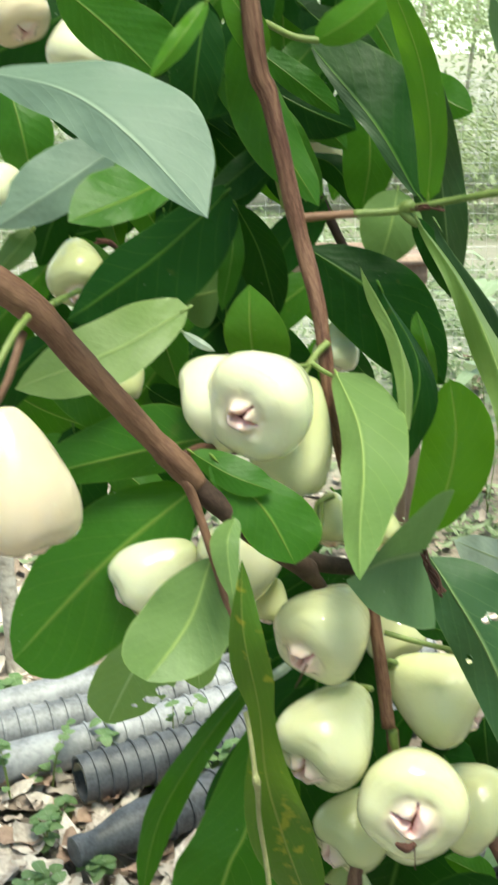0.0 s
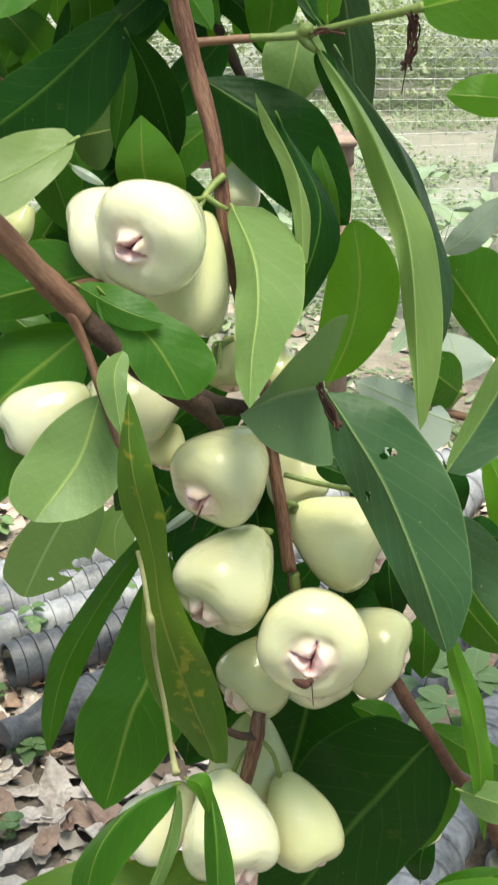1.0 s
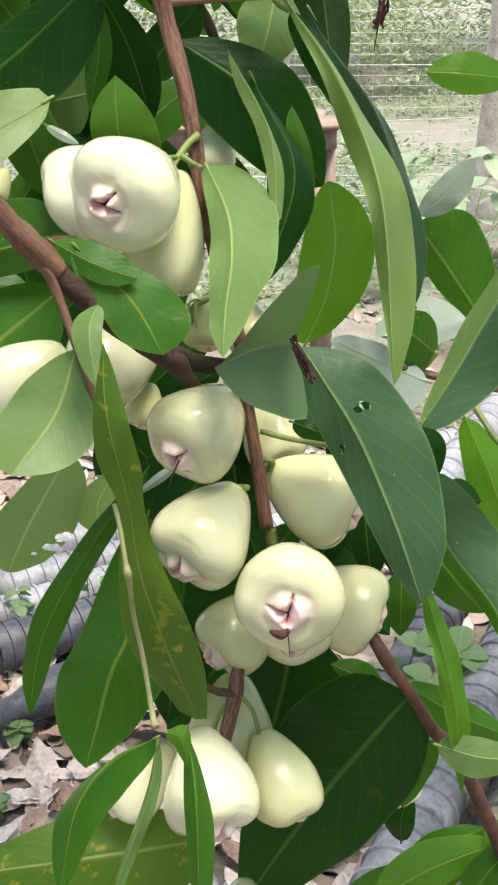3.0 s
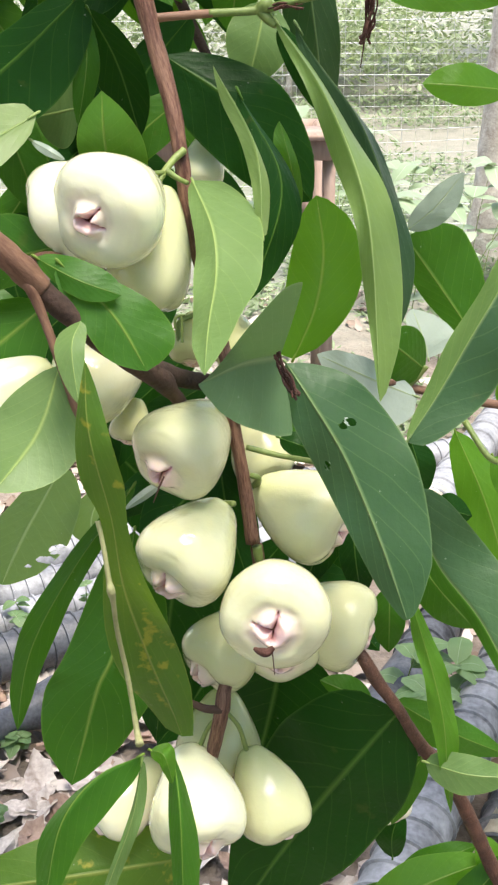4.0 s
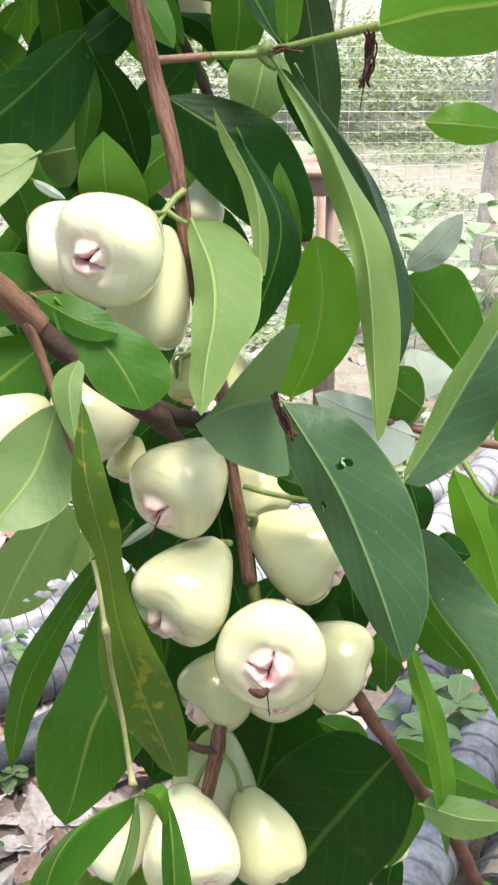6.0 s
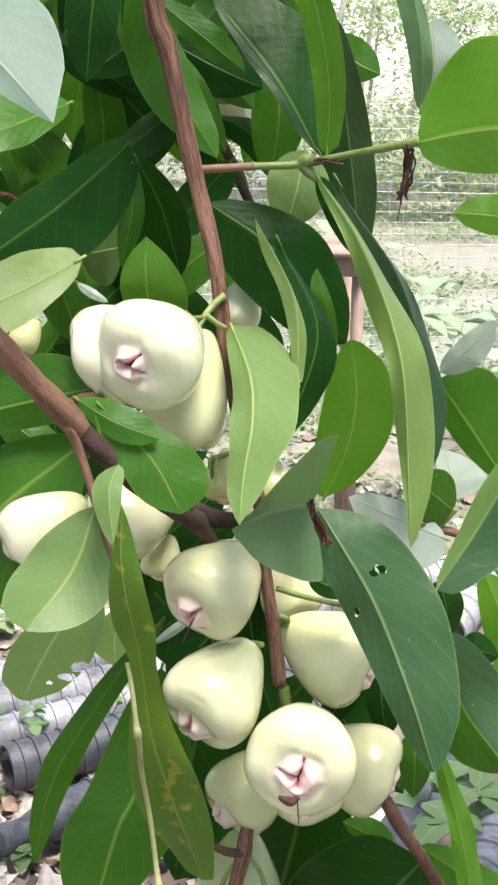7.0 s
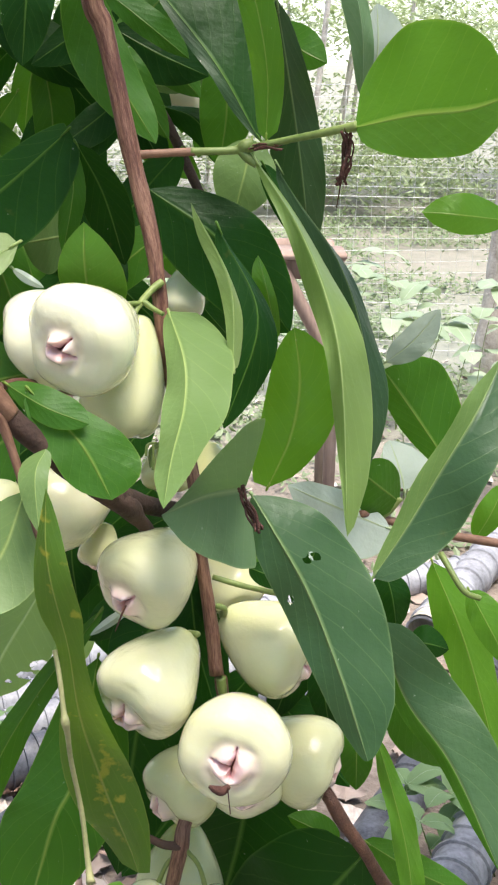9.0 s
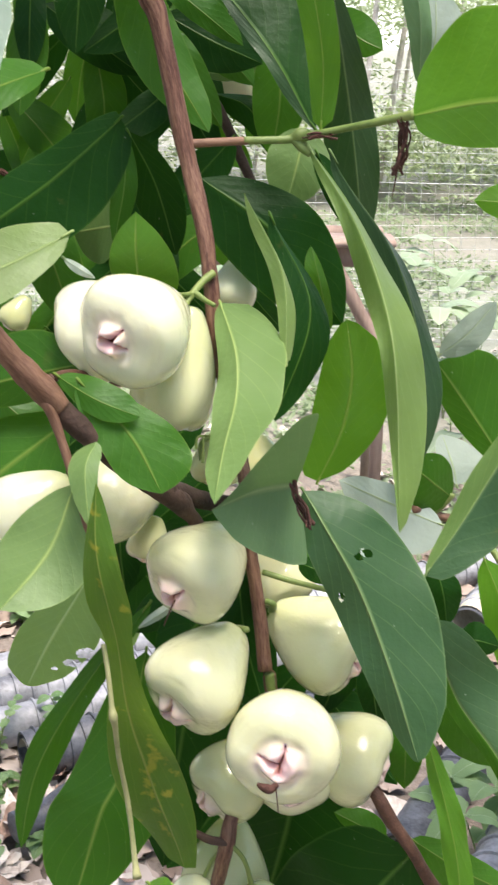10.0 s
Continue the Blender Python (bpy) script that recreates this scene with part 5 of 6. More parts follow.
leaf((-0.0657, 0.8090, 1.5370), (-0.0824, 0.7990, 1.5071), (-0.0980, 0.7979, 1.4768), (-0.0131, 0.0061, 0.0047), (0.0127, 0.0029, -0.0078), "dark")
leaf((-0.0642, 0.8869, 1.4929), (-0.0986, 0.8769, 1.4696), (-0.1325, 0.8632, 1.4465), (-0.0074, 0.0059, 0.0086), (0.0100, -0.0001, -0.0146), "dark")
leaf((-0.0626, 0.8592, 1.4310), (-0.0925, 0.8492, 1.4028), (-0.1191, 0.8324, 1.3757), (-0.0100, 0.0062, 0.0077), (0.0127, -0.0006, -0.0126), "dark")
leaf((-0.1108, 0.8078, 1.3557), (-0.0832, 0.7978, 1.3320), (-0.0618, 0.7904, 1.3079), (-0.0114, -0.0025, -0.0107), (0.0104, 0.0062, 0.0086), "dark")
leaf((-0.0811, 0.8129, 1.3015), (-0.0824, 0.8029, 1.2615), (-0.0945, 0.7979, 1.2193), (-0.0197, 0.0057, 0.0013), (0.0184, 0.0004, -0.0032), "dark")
leaf((-0.2526, 0.8335, 1.3348), (-0.2534, 0.8235, 1.2958), (-0.2523, 0.8248, 1.2529), (-0.0147, 0.0001, -0.0009), (0.0144, 0.0007, 0.0006), "mature")
leaf((-0.2019, 0.7501, 1.3216), (-0.2431, 0.7401, 1.2894), (-0.2806, 0.7538, 1.2490), (-0.0093, 0.0071, 0.0076), (0.0121, 0.0006, -0.0138), "dark")
leaf((-0.2187, 0.8279, 1.2189), (-0.2551, 0.8179, 1.1917), (-0.2954, 0.8021, 1.1669), (-0.0117, 0.0073, 0.0141), (0.0116, -0.0044, -0.0151), "mature")
leaf((-0.1715, 0.7666, 1.3386), (-0.1921, 0.7566, 1.3094), (-0.2197, 0.7524, 1.2784), (-0.0109, 0.0053, 0.0068), (0.0126, 0.0028, -0.0112), "dark")
leaf((-0.2244, 0.7659, 1.3042), (-0.1887, 0.7559, 1.2739), (-0.1527, 0.7586, 1.2391), (-0.0136, -0.0043, -0.0150), (0.0144, 0.0116, 0.0136), "mature")
leaf((-0.2024, 0.7579, 1.2513), (-0.1984, 0.7479, 1.2080), (-0.2077, 0.7513, 1.1579), (-0.0196, 0.0010, -0.0002), (0.0187, 0.0023, -0.0010), "dark")
leaf((-0.1619, 0.7656, 1.3692), (-0.1421, 0.7556, 1.3251), (-0.1273, 0.7521, 1.2785), (-0.0180, 0.0036, -0.0088), (0.0169, 0.0095, 0.0038), "mature")
leaf((-0.1352, 0.8285, 1.2930), (-0.1608, 0.8185, 1.2582), (-0.1899, 0.8330, 1.2146), (-0.0117, 0.0056, 0.0066), (0.0133, 0.0002, -0.0099), "mature")
leaf((-0.1643, 0.8304, 1.2239), (-0.1555, 0.8204, 1.1809), (-0.1565, 0.8164, 1.1348), (-0.0186, 0.0005, -0.0023), (0.0186, 0.0045, 0.0006), "dark")
leaf((-0.1053, 1.0078, 1.5249), (-0.0746, 0.9978, 1.4992), (-0.0356, 0.9881, 1.4734), (-0.0077, -0.0033, -0.0094), (0.0098, 0.0087, 0.0106), "dark")
leaf((-0.0318, 0.9259, 1.4679), (-0.0570, 0.9159, 1.4424), (-0.0723, 0.9064, 1.4168), (-0.0128, 0.0062, 0.0078), (0.0118, -0.0006, -0.0091), "dark")
leaf((-0.0131, 0.9635, 1.5576), (-0.0169, 0.9535, 1.5219), (-0.0219, 0.9717, 1.4853), (-0.0120, 0.0042, 0.0002), (0.0139, 0.0014, -0.0025), "dark")
leaf((-0.0346, 0.9770, 1.4638), (-0.0300, 0.9670, 1.4294), (-0.0304, 0.9741, 1.3929), (-0.0125, 0.0026, -0.0016), (0.0146, 0.0023, -0.0000), "mature")
leaf((-0.0006, 0.9545, 1.5330), (0.0219, 0.9445, 1.4953), (0.0431, 0.9291, 1.4577), (-0.0151, -0.0012, -0.0083), (0.0167, 0.0039, 0.0084), "mature")
leaf((0.0143, 1.0040, 1.4452), (0.0356, 0.9940, 1.4153), (0.0460, 0.9921, 1.3845), (-0.0090, -0.0004, -0.0045), (0.0121, 0.0030, 0.0052), "dark")
leaf((-0.1453, 0.8666, 1.3816), (-0.1396, 0.8566, 1.3474), (-0.1252, 0.8393, 1.3139), (-0.0138, 0.0003, -0.0044), (0.0142, 0.0030, 0.0029), "dark")
leaf((-0.0949, 0.8051, 1.3797), (-0.0975, 0.7951, 1.3466), (-0.0971, 0.7884, 1.3124), (-0.0132, 0.0047, -0.0020), (0.0156, 0.0013, -0.0009), "dark")
leaf((-0.0730, 0.8120, 1.3357), (-0.1085, 0.8020, 1.3067), (-0.1367, 0.7895, 1.2781), (-0.0113, 0.0099, 0.0084), (0.0135, -0.0006, -0.0147), "dark")
leaf((-0.0275, 0.8478, 1.3917), (-0.0545, 0.8378, 1.3622), (-0.0748, 0.8278, 1.3324), (-0.0131, 0.0073, 0.0074), (0.0132, 0.0004, -0.0108), "dark")
leaf((-0.0849, 0.8379, 1.3088), (-0.0577, 0.8279, 1.2846), (-0.0311, 0.8362, 1.2559), (-0.0113, -0.0033, -0.0111), (0.0107, 0.0043, 0.0099), "dark")
leaf((-0.0417, 0.7254, 1.2349), (-0.0598, 0.7154, 1.2132), (-0.0726, 0.7266, 1.1836), (-0.0077, 0.0033, 0.0038), (0.0099, -0.0025, -0.0056), "dark")
leaf((-0.0287, 0.7080, 1.2025), (-0.0555, 0.6980, 1.1796), (-0.0857, 0.6983, 1.1525), (-0.0076, 0.0053, 0.0071), (0.0087, -0.0001, -0.0106), "dark")
leaf((-0.0270, 0.6881, 1.2307), (-0.0034, 0.6781, 1.2072), (0.0171, 0.6877, 1.1758), (-0.0095, 0.0009, -0.0093), (0.0119, 0.0087, 0.0066), "dark")
leaf((0.0052, 0.7091, 1.1760), (-0.0181, 0.6991, 1.1594), (-0.0347, 0.6855, 1.1443), (-0.0059, 0.0042, 0.0049), (0.0068, -0.0013, -0.0071), "dark")
leaf((-0.1711, 0.8943, 1.5698), (-0.1486, 0.8843, 1.5404), (-0.1382, 0.8931, 1.5117), (-0.0096, -0.0000, -0.0058), (0.0114, 0.0041, 0.0055), "dark")
leaf((-0.1555, 0.9487, 1.5124), (-0.1719, 0.9387, 1.4815), (-0.1885, 0.9250, 1.4505), (-0.0102, 0.0027, 0.0046), (0.0145, -0.0003, -0.0078), "mature")
leaf((-0.1624, 0.8469, 1.4956), (-0.1635, 0.8369, 1.4649), (-0.1647, 0.8332, 1.4338), (-0.0109, 0.0005, -0.0000), (0.0112, 0.0007, -0.0004), "dark")
leaf((-0.1587, 0.9613, 1.4239), (-0.1796, 0.9513, 1.3922), (-0.1949, 0.9359, 1.3611), (-0.0128, 0.0067, 0.0053), (0.0121, -0.0022, -0.0064), "mature")
leaf((-0.1518, 0.8945, 1.5482), (-0.1273, 0.8845, 1.5269), (-0.1000, 0.8971, 1.5068), (-0.0079, -0.0026, -0.0091), (0.0084, 0.0046, 0.0089), "dark")
leaf((-0.0965, 0.9188, 1.5359), (-0.1249, 0.9088, 1.5084), (-0.1550, 0.9081, 1.4811), (-0.0076, 0.0035, 0.0068), (0.0100, 0.0013, -0.0108), "mature")
leaf((-0.1511, 0.9486, 1.4820), (-0.1201, 0.9386, 1.4539), (-0.0853, 0.9429, 1.4252), (-0.0111, -0.0026, -0.0123), (0.0105, 0.0091, 0.0091), "dark")
leaf((-0.1309, 0.9076, 1.4509), (-0.1238, 0.8976, 1.4099), (-0.1286, 0.9121, 1.3657), (-0.0144, 0.0010, -0.0016), (0.0169, 0.0023, 0.0006), "mature")
leaf((-0.0876, 0.8911, 1.5682), (-0.0733, 0.8811, 1.5375), (-0.0606, 0.8912, 1.5078), (-0.0152, 0.0013, -0.0075), (0.0144, 0.0040, 0.0052), "mature")
leaf((-0.0801, 0.8237, 1.5268), (-0.0874, 0.8137, 1.4874), (-0.0858, 0.8032, 1.4478), (-0.0182, 0.0050, -0.0006), (0.0176, -0.0004, -0.0010), "mature")
leaf((-0.1136, 0.9590, 1.4956), (-0.1045, 0.9490, 1.4544), (-0.0895, 0.9605, 1.4116), (-0.0159, -0.0005, -0.0050), (0.0150, 0.0045, 0.0033), "dark")
leaf((-0.0637, 0.8585, 1.4295), (-0.0895, 0.8485, 1.4090), (-0.1157, 0.8290, 1.3894), (-0.0071, 0.0055, 0.0076), (0.0091, -0.0027, -0.0110), "dark")
leaf((-0.0667, 0.9167, 1.5600), (-0.0495, 0.9067, 1.5299), (-0.0243, 0.8899, 1.4997), (-0.0118, 0.0024, -0.0092), (0.0117, 0.0054, 0.0063), "dark")
leaf((-0.0247, 0.8608, 1.5077), (-0.0485, 0.8508, 1.4824), (-0.0759, 0.8352, 1.4571), (-0.0104, 0.0055, 0.0089), (0.0118, 0.0014, -0.0125), "mature")
leaf((-0.0634, 0.8378, 1.4866), (-0.0415, 0.8278, 1.4571), (-0.0132, 0.8293, 1.4271), (-0.0121, -0.0009, -0.0100), (0.0138, 0.0075, 0.0091), "mature")
leaf((-0.0696, 0.9678, 1.4319), (-0.0615, 0.9578, 1.3986), (-0.0423, 0.9586, 1.3642), (-0.0121, 0.0009, -0.0054), (0.0153, 0.0037, 0.0052), "dark")
leaf((-0.0443, 0.8464, 1.5655), (-0.0078, 0.8364, 1.5409), (0.0181, 0.8409, 1.5171), (-0.0125, -0.0018, -0.0151), (0.0119, 0.0100, 0.0112), "mature")
leaf((-0.0434, 0.8855, 1.5225), (-0.0102, 0.8755, 1.4929), (0.0208, 0.8569, 1.4633), (-0.0136, -0.0035, -0.0134), (0.0126, 0.0051, 0.0117), "dark")
leaf((-0.0076, 0.9031, 1.4912), (-0.0011, 0.8931, 1.4617), (0.0108, 0.8904, 1.4321), (-0.0111, 0.0027, -0.0044), (0.0134, 0.0020, 0.0035), "mature")
leaf((-0.0096, 0.9654, 1.4435), (-0.0092, 0.9554, 1.4101), (-0.0172, 0.9467, 1.3764), (-0.0119, 0.0014, 0.0008), (0.0141, 0.0012, -0.0020), "mature")
leaf((-0.0915, 0.6916, 1.1838), (-0.0922, 0.6816, 1.1542), (-0.0890, 0.6801, 1.1200), (-0.0144, 0.0051, -0.0034), (0.0141, 0.0036, -0.0007), "dark")
leaf((-0.0686, 0.6977, 1.1521), (-0.0923, 0.6877, 1.1339), (-0.1083, 0.7071, 1.1013), (-0.0094, 0.0076, 0.0058), (0.0096, 0.0006, -0.0095), "dark")
leaf((-0.0224, 0.6711, 1.1897), (-0.0541, 0.6611, 1.1750), (-0.0770, 0.6629, 1.1550), (-0.0048, 0.0056, 0.0058), (0.0067, -0.0034, -0.0097), "dark")
leaf((-0.0387, 0.6804, 1.1317), (-0.0655, 0.6704, 1.1186), (-0.0865, 0.6808, 1.0951), (-0.0067, 0.0081, 0.0071), (0.0076, -0.0013, -0.0112), "dark")
leaf((0.0413, 0.7002, 1.1627), (0.0198, 0.6902, 1.1425), (-0.0016, 0.6727, 1.1259), (-0.0078, 0.0061, 0.0055), (0.0078, -0.0016, -0.0074), "mature")
leaf((0.0715, 0.7162, 1.1681), (0.0614, 0.7062, 1.1324), (0.0605, 0.7135, 1.0871), (-0.0146, 0.0037, 0.0015), (0.0135, 0.0004, -0.0031), "dark")
leaf((-0.1794, 0.7117, 1.2500), (-0.1527, 0.7017, 1.2311), (-0.1272, 0.6982, 1.2101), (-0.0082, -0.0011, -0.0110), (0.0082, 0.0083, 0.0072), "mature")
leaf((-0.1635, 0.7185, 1.2314), (-0.1618, 0.7085, 1.1967), (-0.1678, 0.6926, 1.1640), (-0.0148, 0.0035, -0.0008), (0.0155, -0.0007, -0.0005), "mature")
leaf((-0.1058, 0.7113, 1.2619), (-0.1159, 0.7013, 1.2299), (-0.1364, 0.6972, 1.1955), (-0.0100, 0.0060, 0.0020), (0.0144, 0.0022, -0.0077), "dark")
leaf((-0.1053, 0.6997, 1.2322), (-0.1345, 0.6897, 1.2082), (-0.1547, 0.6789, 1.1844), (-0.0093, 0.0046, 0.0076), (0.0121, -0.0011, -0.0120), "dark")
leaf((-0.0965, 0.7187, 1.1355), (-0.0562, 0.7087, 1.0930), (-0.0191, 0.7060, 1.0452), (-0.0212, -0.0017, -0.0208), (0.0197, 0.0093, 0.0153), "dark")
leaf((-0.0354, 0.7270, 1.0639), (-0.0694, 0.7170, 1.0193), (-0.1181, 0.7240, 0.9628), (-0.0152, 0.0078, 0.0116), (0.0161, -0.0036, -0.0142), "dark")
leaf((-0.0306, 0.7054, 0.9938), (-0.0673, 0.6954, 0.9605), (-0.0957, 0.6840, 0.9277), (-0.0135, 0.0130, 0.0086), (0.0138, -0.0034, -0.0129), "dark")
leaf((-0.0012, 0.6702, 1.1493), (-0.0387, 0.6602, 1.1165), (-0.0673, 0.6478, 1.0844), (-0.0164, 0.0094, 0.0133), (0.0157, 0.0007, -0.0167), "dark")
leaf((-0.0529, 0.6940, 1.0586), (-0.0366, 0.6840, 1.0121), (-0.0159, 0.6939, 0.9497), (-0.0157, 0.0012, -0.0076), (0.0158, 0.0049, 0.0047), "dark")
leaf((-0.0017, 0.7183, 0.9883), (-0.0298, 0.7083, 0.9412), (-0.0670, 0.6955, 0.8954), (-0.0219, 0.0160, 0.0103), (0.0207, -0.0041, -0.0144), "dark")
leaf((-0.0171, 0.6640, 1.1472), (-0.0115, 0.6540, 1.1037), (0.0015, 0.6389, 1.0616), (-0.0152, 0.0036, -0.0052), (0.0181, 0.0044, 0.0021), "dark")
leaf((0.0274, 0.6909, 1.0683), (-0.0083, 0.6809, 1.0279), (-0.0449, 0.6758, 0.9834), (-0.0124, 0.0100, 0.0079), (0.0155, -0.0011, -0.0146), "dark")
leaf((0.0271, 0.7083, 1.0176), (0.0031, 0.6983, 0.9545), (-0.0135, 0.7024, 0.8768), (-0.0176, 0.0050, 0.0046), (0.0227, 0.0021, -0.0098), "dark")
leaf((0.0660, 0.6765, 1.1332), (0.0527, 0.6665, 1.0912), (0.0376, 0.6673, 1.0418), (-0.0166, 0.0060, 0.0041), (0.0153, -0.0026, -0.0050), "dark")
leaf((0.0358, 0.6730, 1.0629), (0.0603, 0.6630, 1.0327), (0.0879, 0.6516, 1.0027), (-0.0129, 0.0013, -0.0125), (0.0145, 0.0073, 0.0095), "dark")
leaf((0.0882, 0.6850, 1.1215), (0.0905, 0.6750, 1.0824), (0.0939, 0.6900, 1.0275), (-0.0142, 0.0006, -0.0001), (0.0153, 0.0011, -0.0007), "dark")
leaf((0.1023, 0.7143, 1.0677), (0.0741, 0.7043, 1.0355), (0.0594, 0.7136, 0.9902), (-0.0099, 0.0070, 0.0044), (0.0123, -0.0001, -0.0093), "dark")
leaf((-0.1385, 0.8153, 1.3384), (-0.1301, 0.8053, 1.3124), (-0.1199, 0.8043, 1.2844), (-0.0134, -0.0009, -0.0048), (0.0128, 0.0041, 0.0031), "mature")
leaf((-0.1249, 0.8145, 1.3389), (-0.1016, 0.8045, 1.3131), (-0.0900, 0.8034, 1.2855), (-0.0084, -0.0004, -0.0058), (0.0114, 0.0051, 0.0056), "dark")
leaf((-0.0297, 0.8149, 1.3449), (-0.0646, 0.8049, 1.3192), (-0.0908, 0.8026, 1.2919), (-0.0117, 0.0059, 0.0114), (0.0117, -0.0054, -0.0116), "mature")
leaf((-0.0560, 0.8894, 1.3309), (-0.0385, 0.8794, 1.3106), (-0.0229, 0.8948, 1.2858), (-0.0069, -0.0017, -0.0047), (0.0090, 0.0062, 0.0042), "mature")
leaf((-0.0220, 0.8509, 1.2929), (-0.0358, 0.8409, 1.2657), (-0.0582, 0.8539, 1.2329), (-0.0110, 0.0080, 0.0038), (0.0106, -0.0018, -0.0062), "mature")
leaf((0.0032, 0.8202, 1.3467), (-0.0104, 0.8102, 1.3179), (-0.0248, 0.8150, 1.2861), (-0.0092, 0.0048, 0.0024), (0.0111, -0.0006, -0.0053), "dark")
leaf((-0.0229, 0.8494, 1.2931), (-0.0064, 0.8394, 1.2745), (0.0124, 0.8565, 1.2497), (-0.0065, 0.0003, -0.0061), (0.0074, 0.0033, 0.0051), "dark")
leaf((-0.2105, 1.0256, 1.5823), (-0.1965, 1.0156, 1.5422), (-0.1787, 1.0045, 1.5018), (-0.0128, 0.0023, -0.0061), (0.0159, 0.0033, 0.0053), "dark")
leaf((-0.1762, 0.9464, 1.5345), (-0.1793, 0.9364, 1.4931), (-0.1872, 0.9251, 1.4513), (-0.0156, 0.0051, 0.0001), (0.0163, 0.0005, -0.0020), "mature")
leaf((-0.1610, 0.9709, 1.4587), (-0.1912, 0.9609, 1.4271), (-0.2128, 0.9624, 1.3948), (-0.0112, 0.0044, 0.0073), (0.0128, 0.0001, -0.0100), "dark")
leaf((-0.2052, 0.9466, 1.4140), (-0.1680, 0.9366, 1.3739), (-0.1448, 0.9360, 1.3318), (-0.0124, 0.0024, -0.0107), (0.0163, 0.0068, 0.0105), "mature")
leaf((-0.1220, 0.9619, 1.5646), (-0.1518, 0.9519, 1.5356), (-0.1778, 0.9688, 1.5080), (-0.0106, 0.0076, 0.0069), (0.0127, -0.0001, -0.0112), "dark")
leaf((-0.1596, 1.0113, 1.5338), (-0.1504, 1.0013, 1.4963), (-0.1534, 1.0030, 1.4583), (-0.0194, 0.0067, -0.0046), (0.0180, 0.0046, 0.0005), "mature")
leaf((-0.1461, 1.0117, 1.4672), (-0.1557, 1.0017, 1.4275), (-0.1593, 0.9892, 1.3878), (-0.0156, 0.0045, 0.0009), (0.0152, -0.0005, -0.0022), "mature")
leaf((-0.1387, 0.9407, 1.4110), (-0.1463, 0.9307, 1.3734), (-0.1549, 0.9150, 1.3364), (-0.0111, 0.0017, 0.0018), (0.0155, 0.0027, -0.0043), "dark")
leaf((-0.0686, 0.9862, 1.5732), (-0.0991, 0.9762, 1.5448), (-0.1249, 0.9672, 1.5165), (-0.0106, 0.0089, 0.0077), (0.0121, -0.0020, -0.0114), "mature")
leaf((-0.1070, 0.9772, 1.5052), (-0.1165, 0.9672, 1.4676), (-0.1193, 0.9701, 1.4295), (-0.0163, 0.0026, 0.0013), (0.0182, 0.0034, -0.0036), "dark")
leaf((-0.0725, 0.9612, 1.4710), (-0.1132, 0.9512, 1.4369), (-0.1477, 0.9706, 1.4010), (-0.0105, 0.0080, 0.0083), (0.0128, -0.0022, -0.0125), "dark")
leaf((-0.1118, 0.9523, 1.4158), (-0.1080, 0.9423, 1.3747), (-0.1119, 0.9425, 1.3318), (-0.0186, 0.0034, -0.0016), (0.0194, 0.0068, -0.0018), "dark")
leaf((-0.0458, 1.0281, 1.5701), (-0.0750, 1.0181, 1.5436), (-0.0926, 1.0298, 1.5185), (-0.0080, 0.0057, 0.0051), (0.0109, 0.0019, -0.0100), "mature")
leaf((-0.0568, 0.9252, 1.5304), (-0.0552, 0.9152, 1.4863), (-0.0459, 0.9016, 1.4418), (-0.0230, 0.0034, -0.0041), (0.0212, 0.0009, 0.0024), "mature")
leaf((-0.0936, 0.9604, 1.4814), (-0.0708, 0.9504, 1.4452), (-0.0368, 0.9336, 1.4093), (-0.0139, -0.0025, -0.0100), (0.0143, 0.0031, 0.0101), "dark")
leaf((-0.0935, 0.9747, 1.4069), (-0.0513, 0.9647, 1.3831), (-0.0145, 0.9448, 1.3604), (-0.0077, -0.0036, -0.0113), (0.0096, 0.0073, 0.0130), "mature")
leaf((-0.0304, 1.0467, 1.5148), (-0.0459, 1.0367, 1.4851), (-0.0481, 1.0382, 1.4556), (-0.0122, 0.0035, 0.0024), (0.0115, 0.0015, -0.0038), "dark")
leaf((-0.0165, 0.9972, 1.4814), (-0.0335, 0.9872, 1.4537), (-0.0631, 0.9718, 1.4260), (-0.0109, 0.0033, 0.0082), (0.0114, -0.0017, -0.0091), "dark")
leaf((-0.0082, 0.9957, 1.5305), (-0.0018, 0.9857, 1.4977), (0.0020, 0.9922, 1.4647), (-0.0148, 0.0042, -0.0038), (0.0151, 0.0040, 0.0009), "dark")
leaf((0.0201, 1.0224, 1.4774), (-0.0035, 1.0124, 1.4380), (-0.0176, 1.0132, 1.3978), (-0.0153, 0.0060, 0.0053), (0.0188, -0.0015, -0.0085), "dark")
blade([(-0.0899, 0.7380, 1.4030), (-0.0893, 0.7280, 1.3745), (-0.0968, 0.7280, 1.3372)], (-0.0077, 0.0000, 0.0017), (0.0074, 0.0030, -0.0039), "mature", peaks=(0.50, 0.50))
blade([(0.1099, 0.7400, 1.2668), (0.1244, 0.7300, 1.2831), (0.1402, 0.7250, 1.3058)], (-0.0046, 0.0060, 0.0063), (0.0082, -0.0040, -0.0067), "pale", peaks=(0.50, 0.55))
blade([(-0.0792, 0.8000, 1.4978), (-0.0486, 0.7920, 1.4752), (-0.0201, 0.7950, 1.4528)], (-0.0069, 0.0000, -0.0048), (0.0095, 0.0040, 0.0063), "mature", peaks=(0.50, 0.50))
blade([(-0.0588, 0.9000, 1.4328), (-0.0320, 0.8900, 1.4328), (-0.0041, 0.8900, 1.4402)], (0.0024, 0.0000, -0.0055), (0.0057, 0.0030, 0.0055), "under", peaks=(0.50, 0.50))
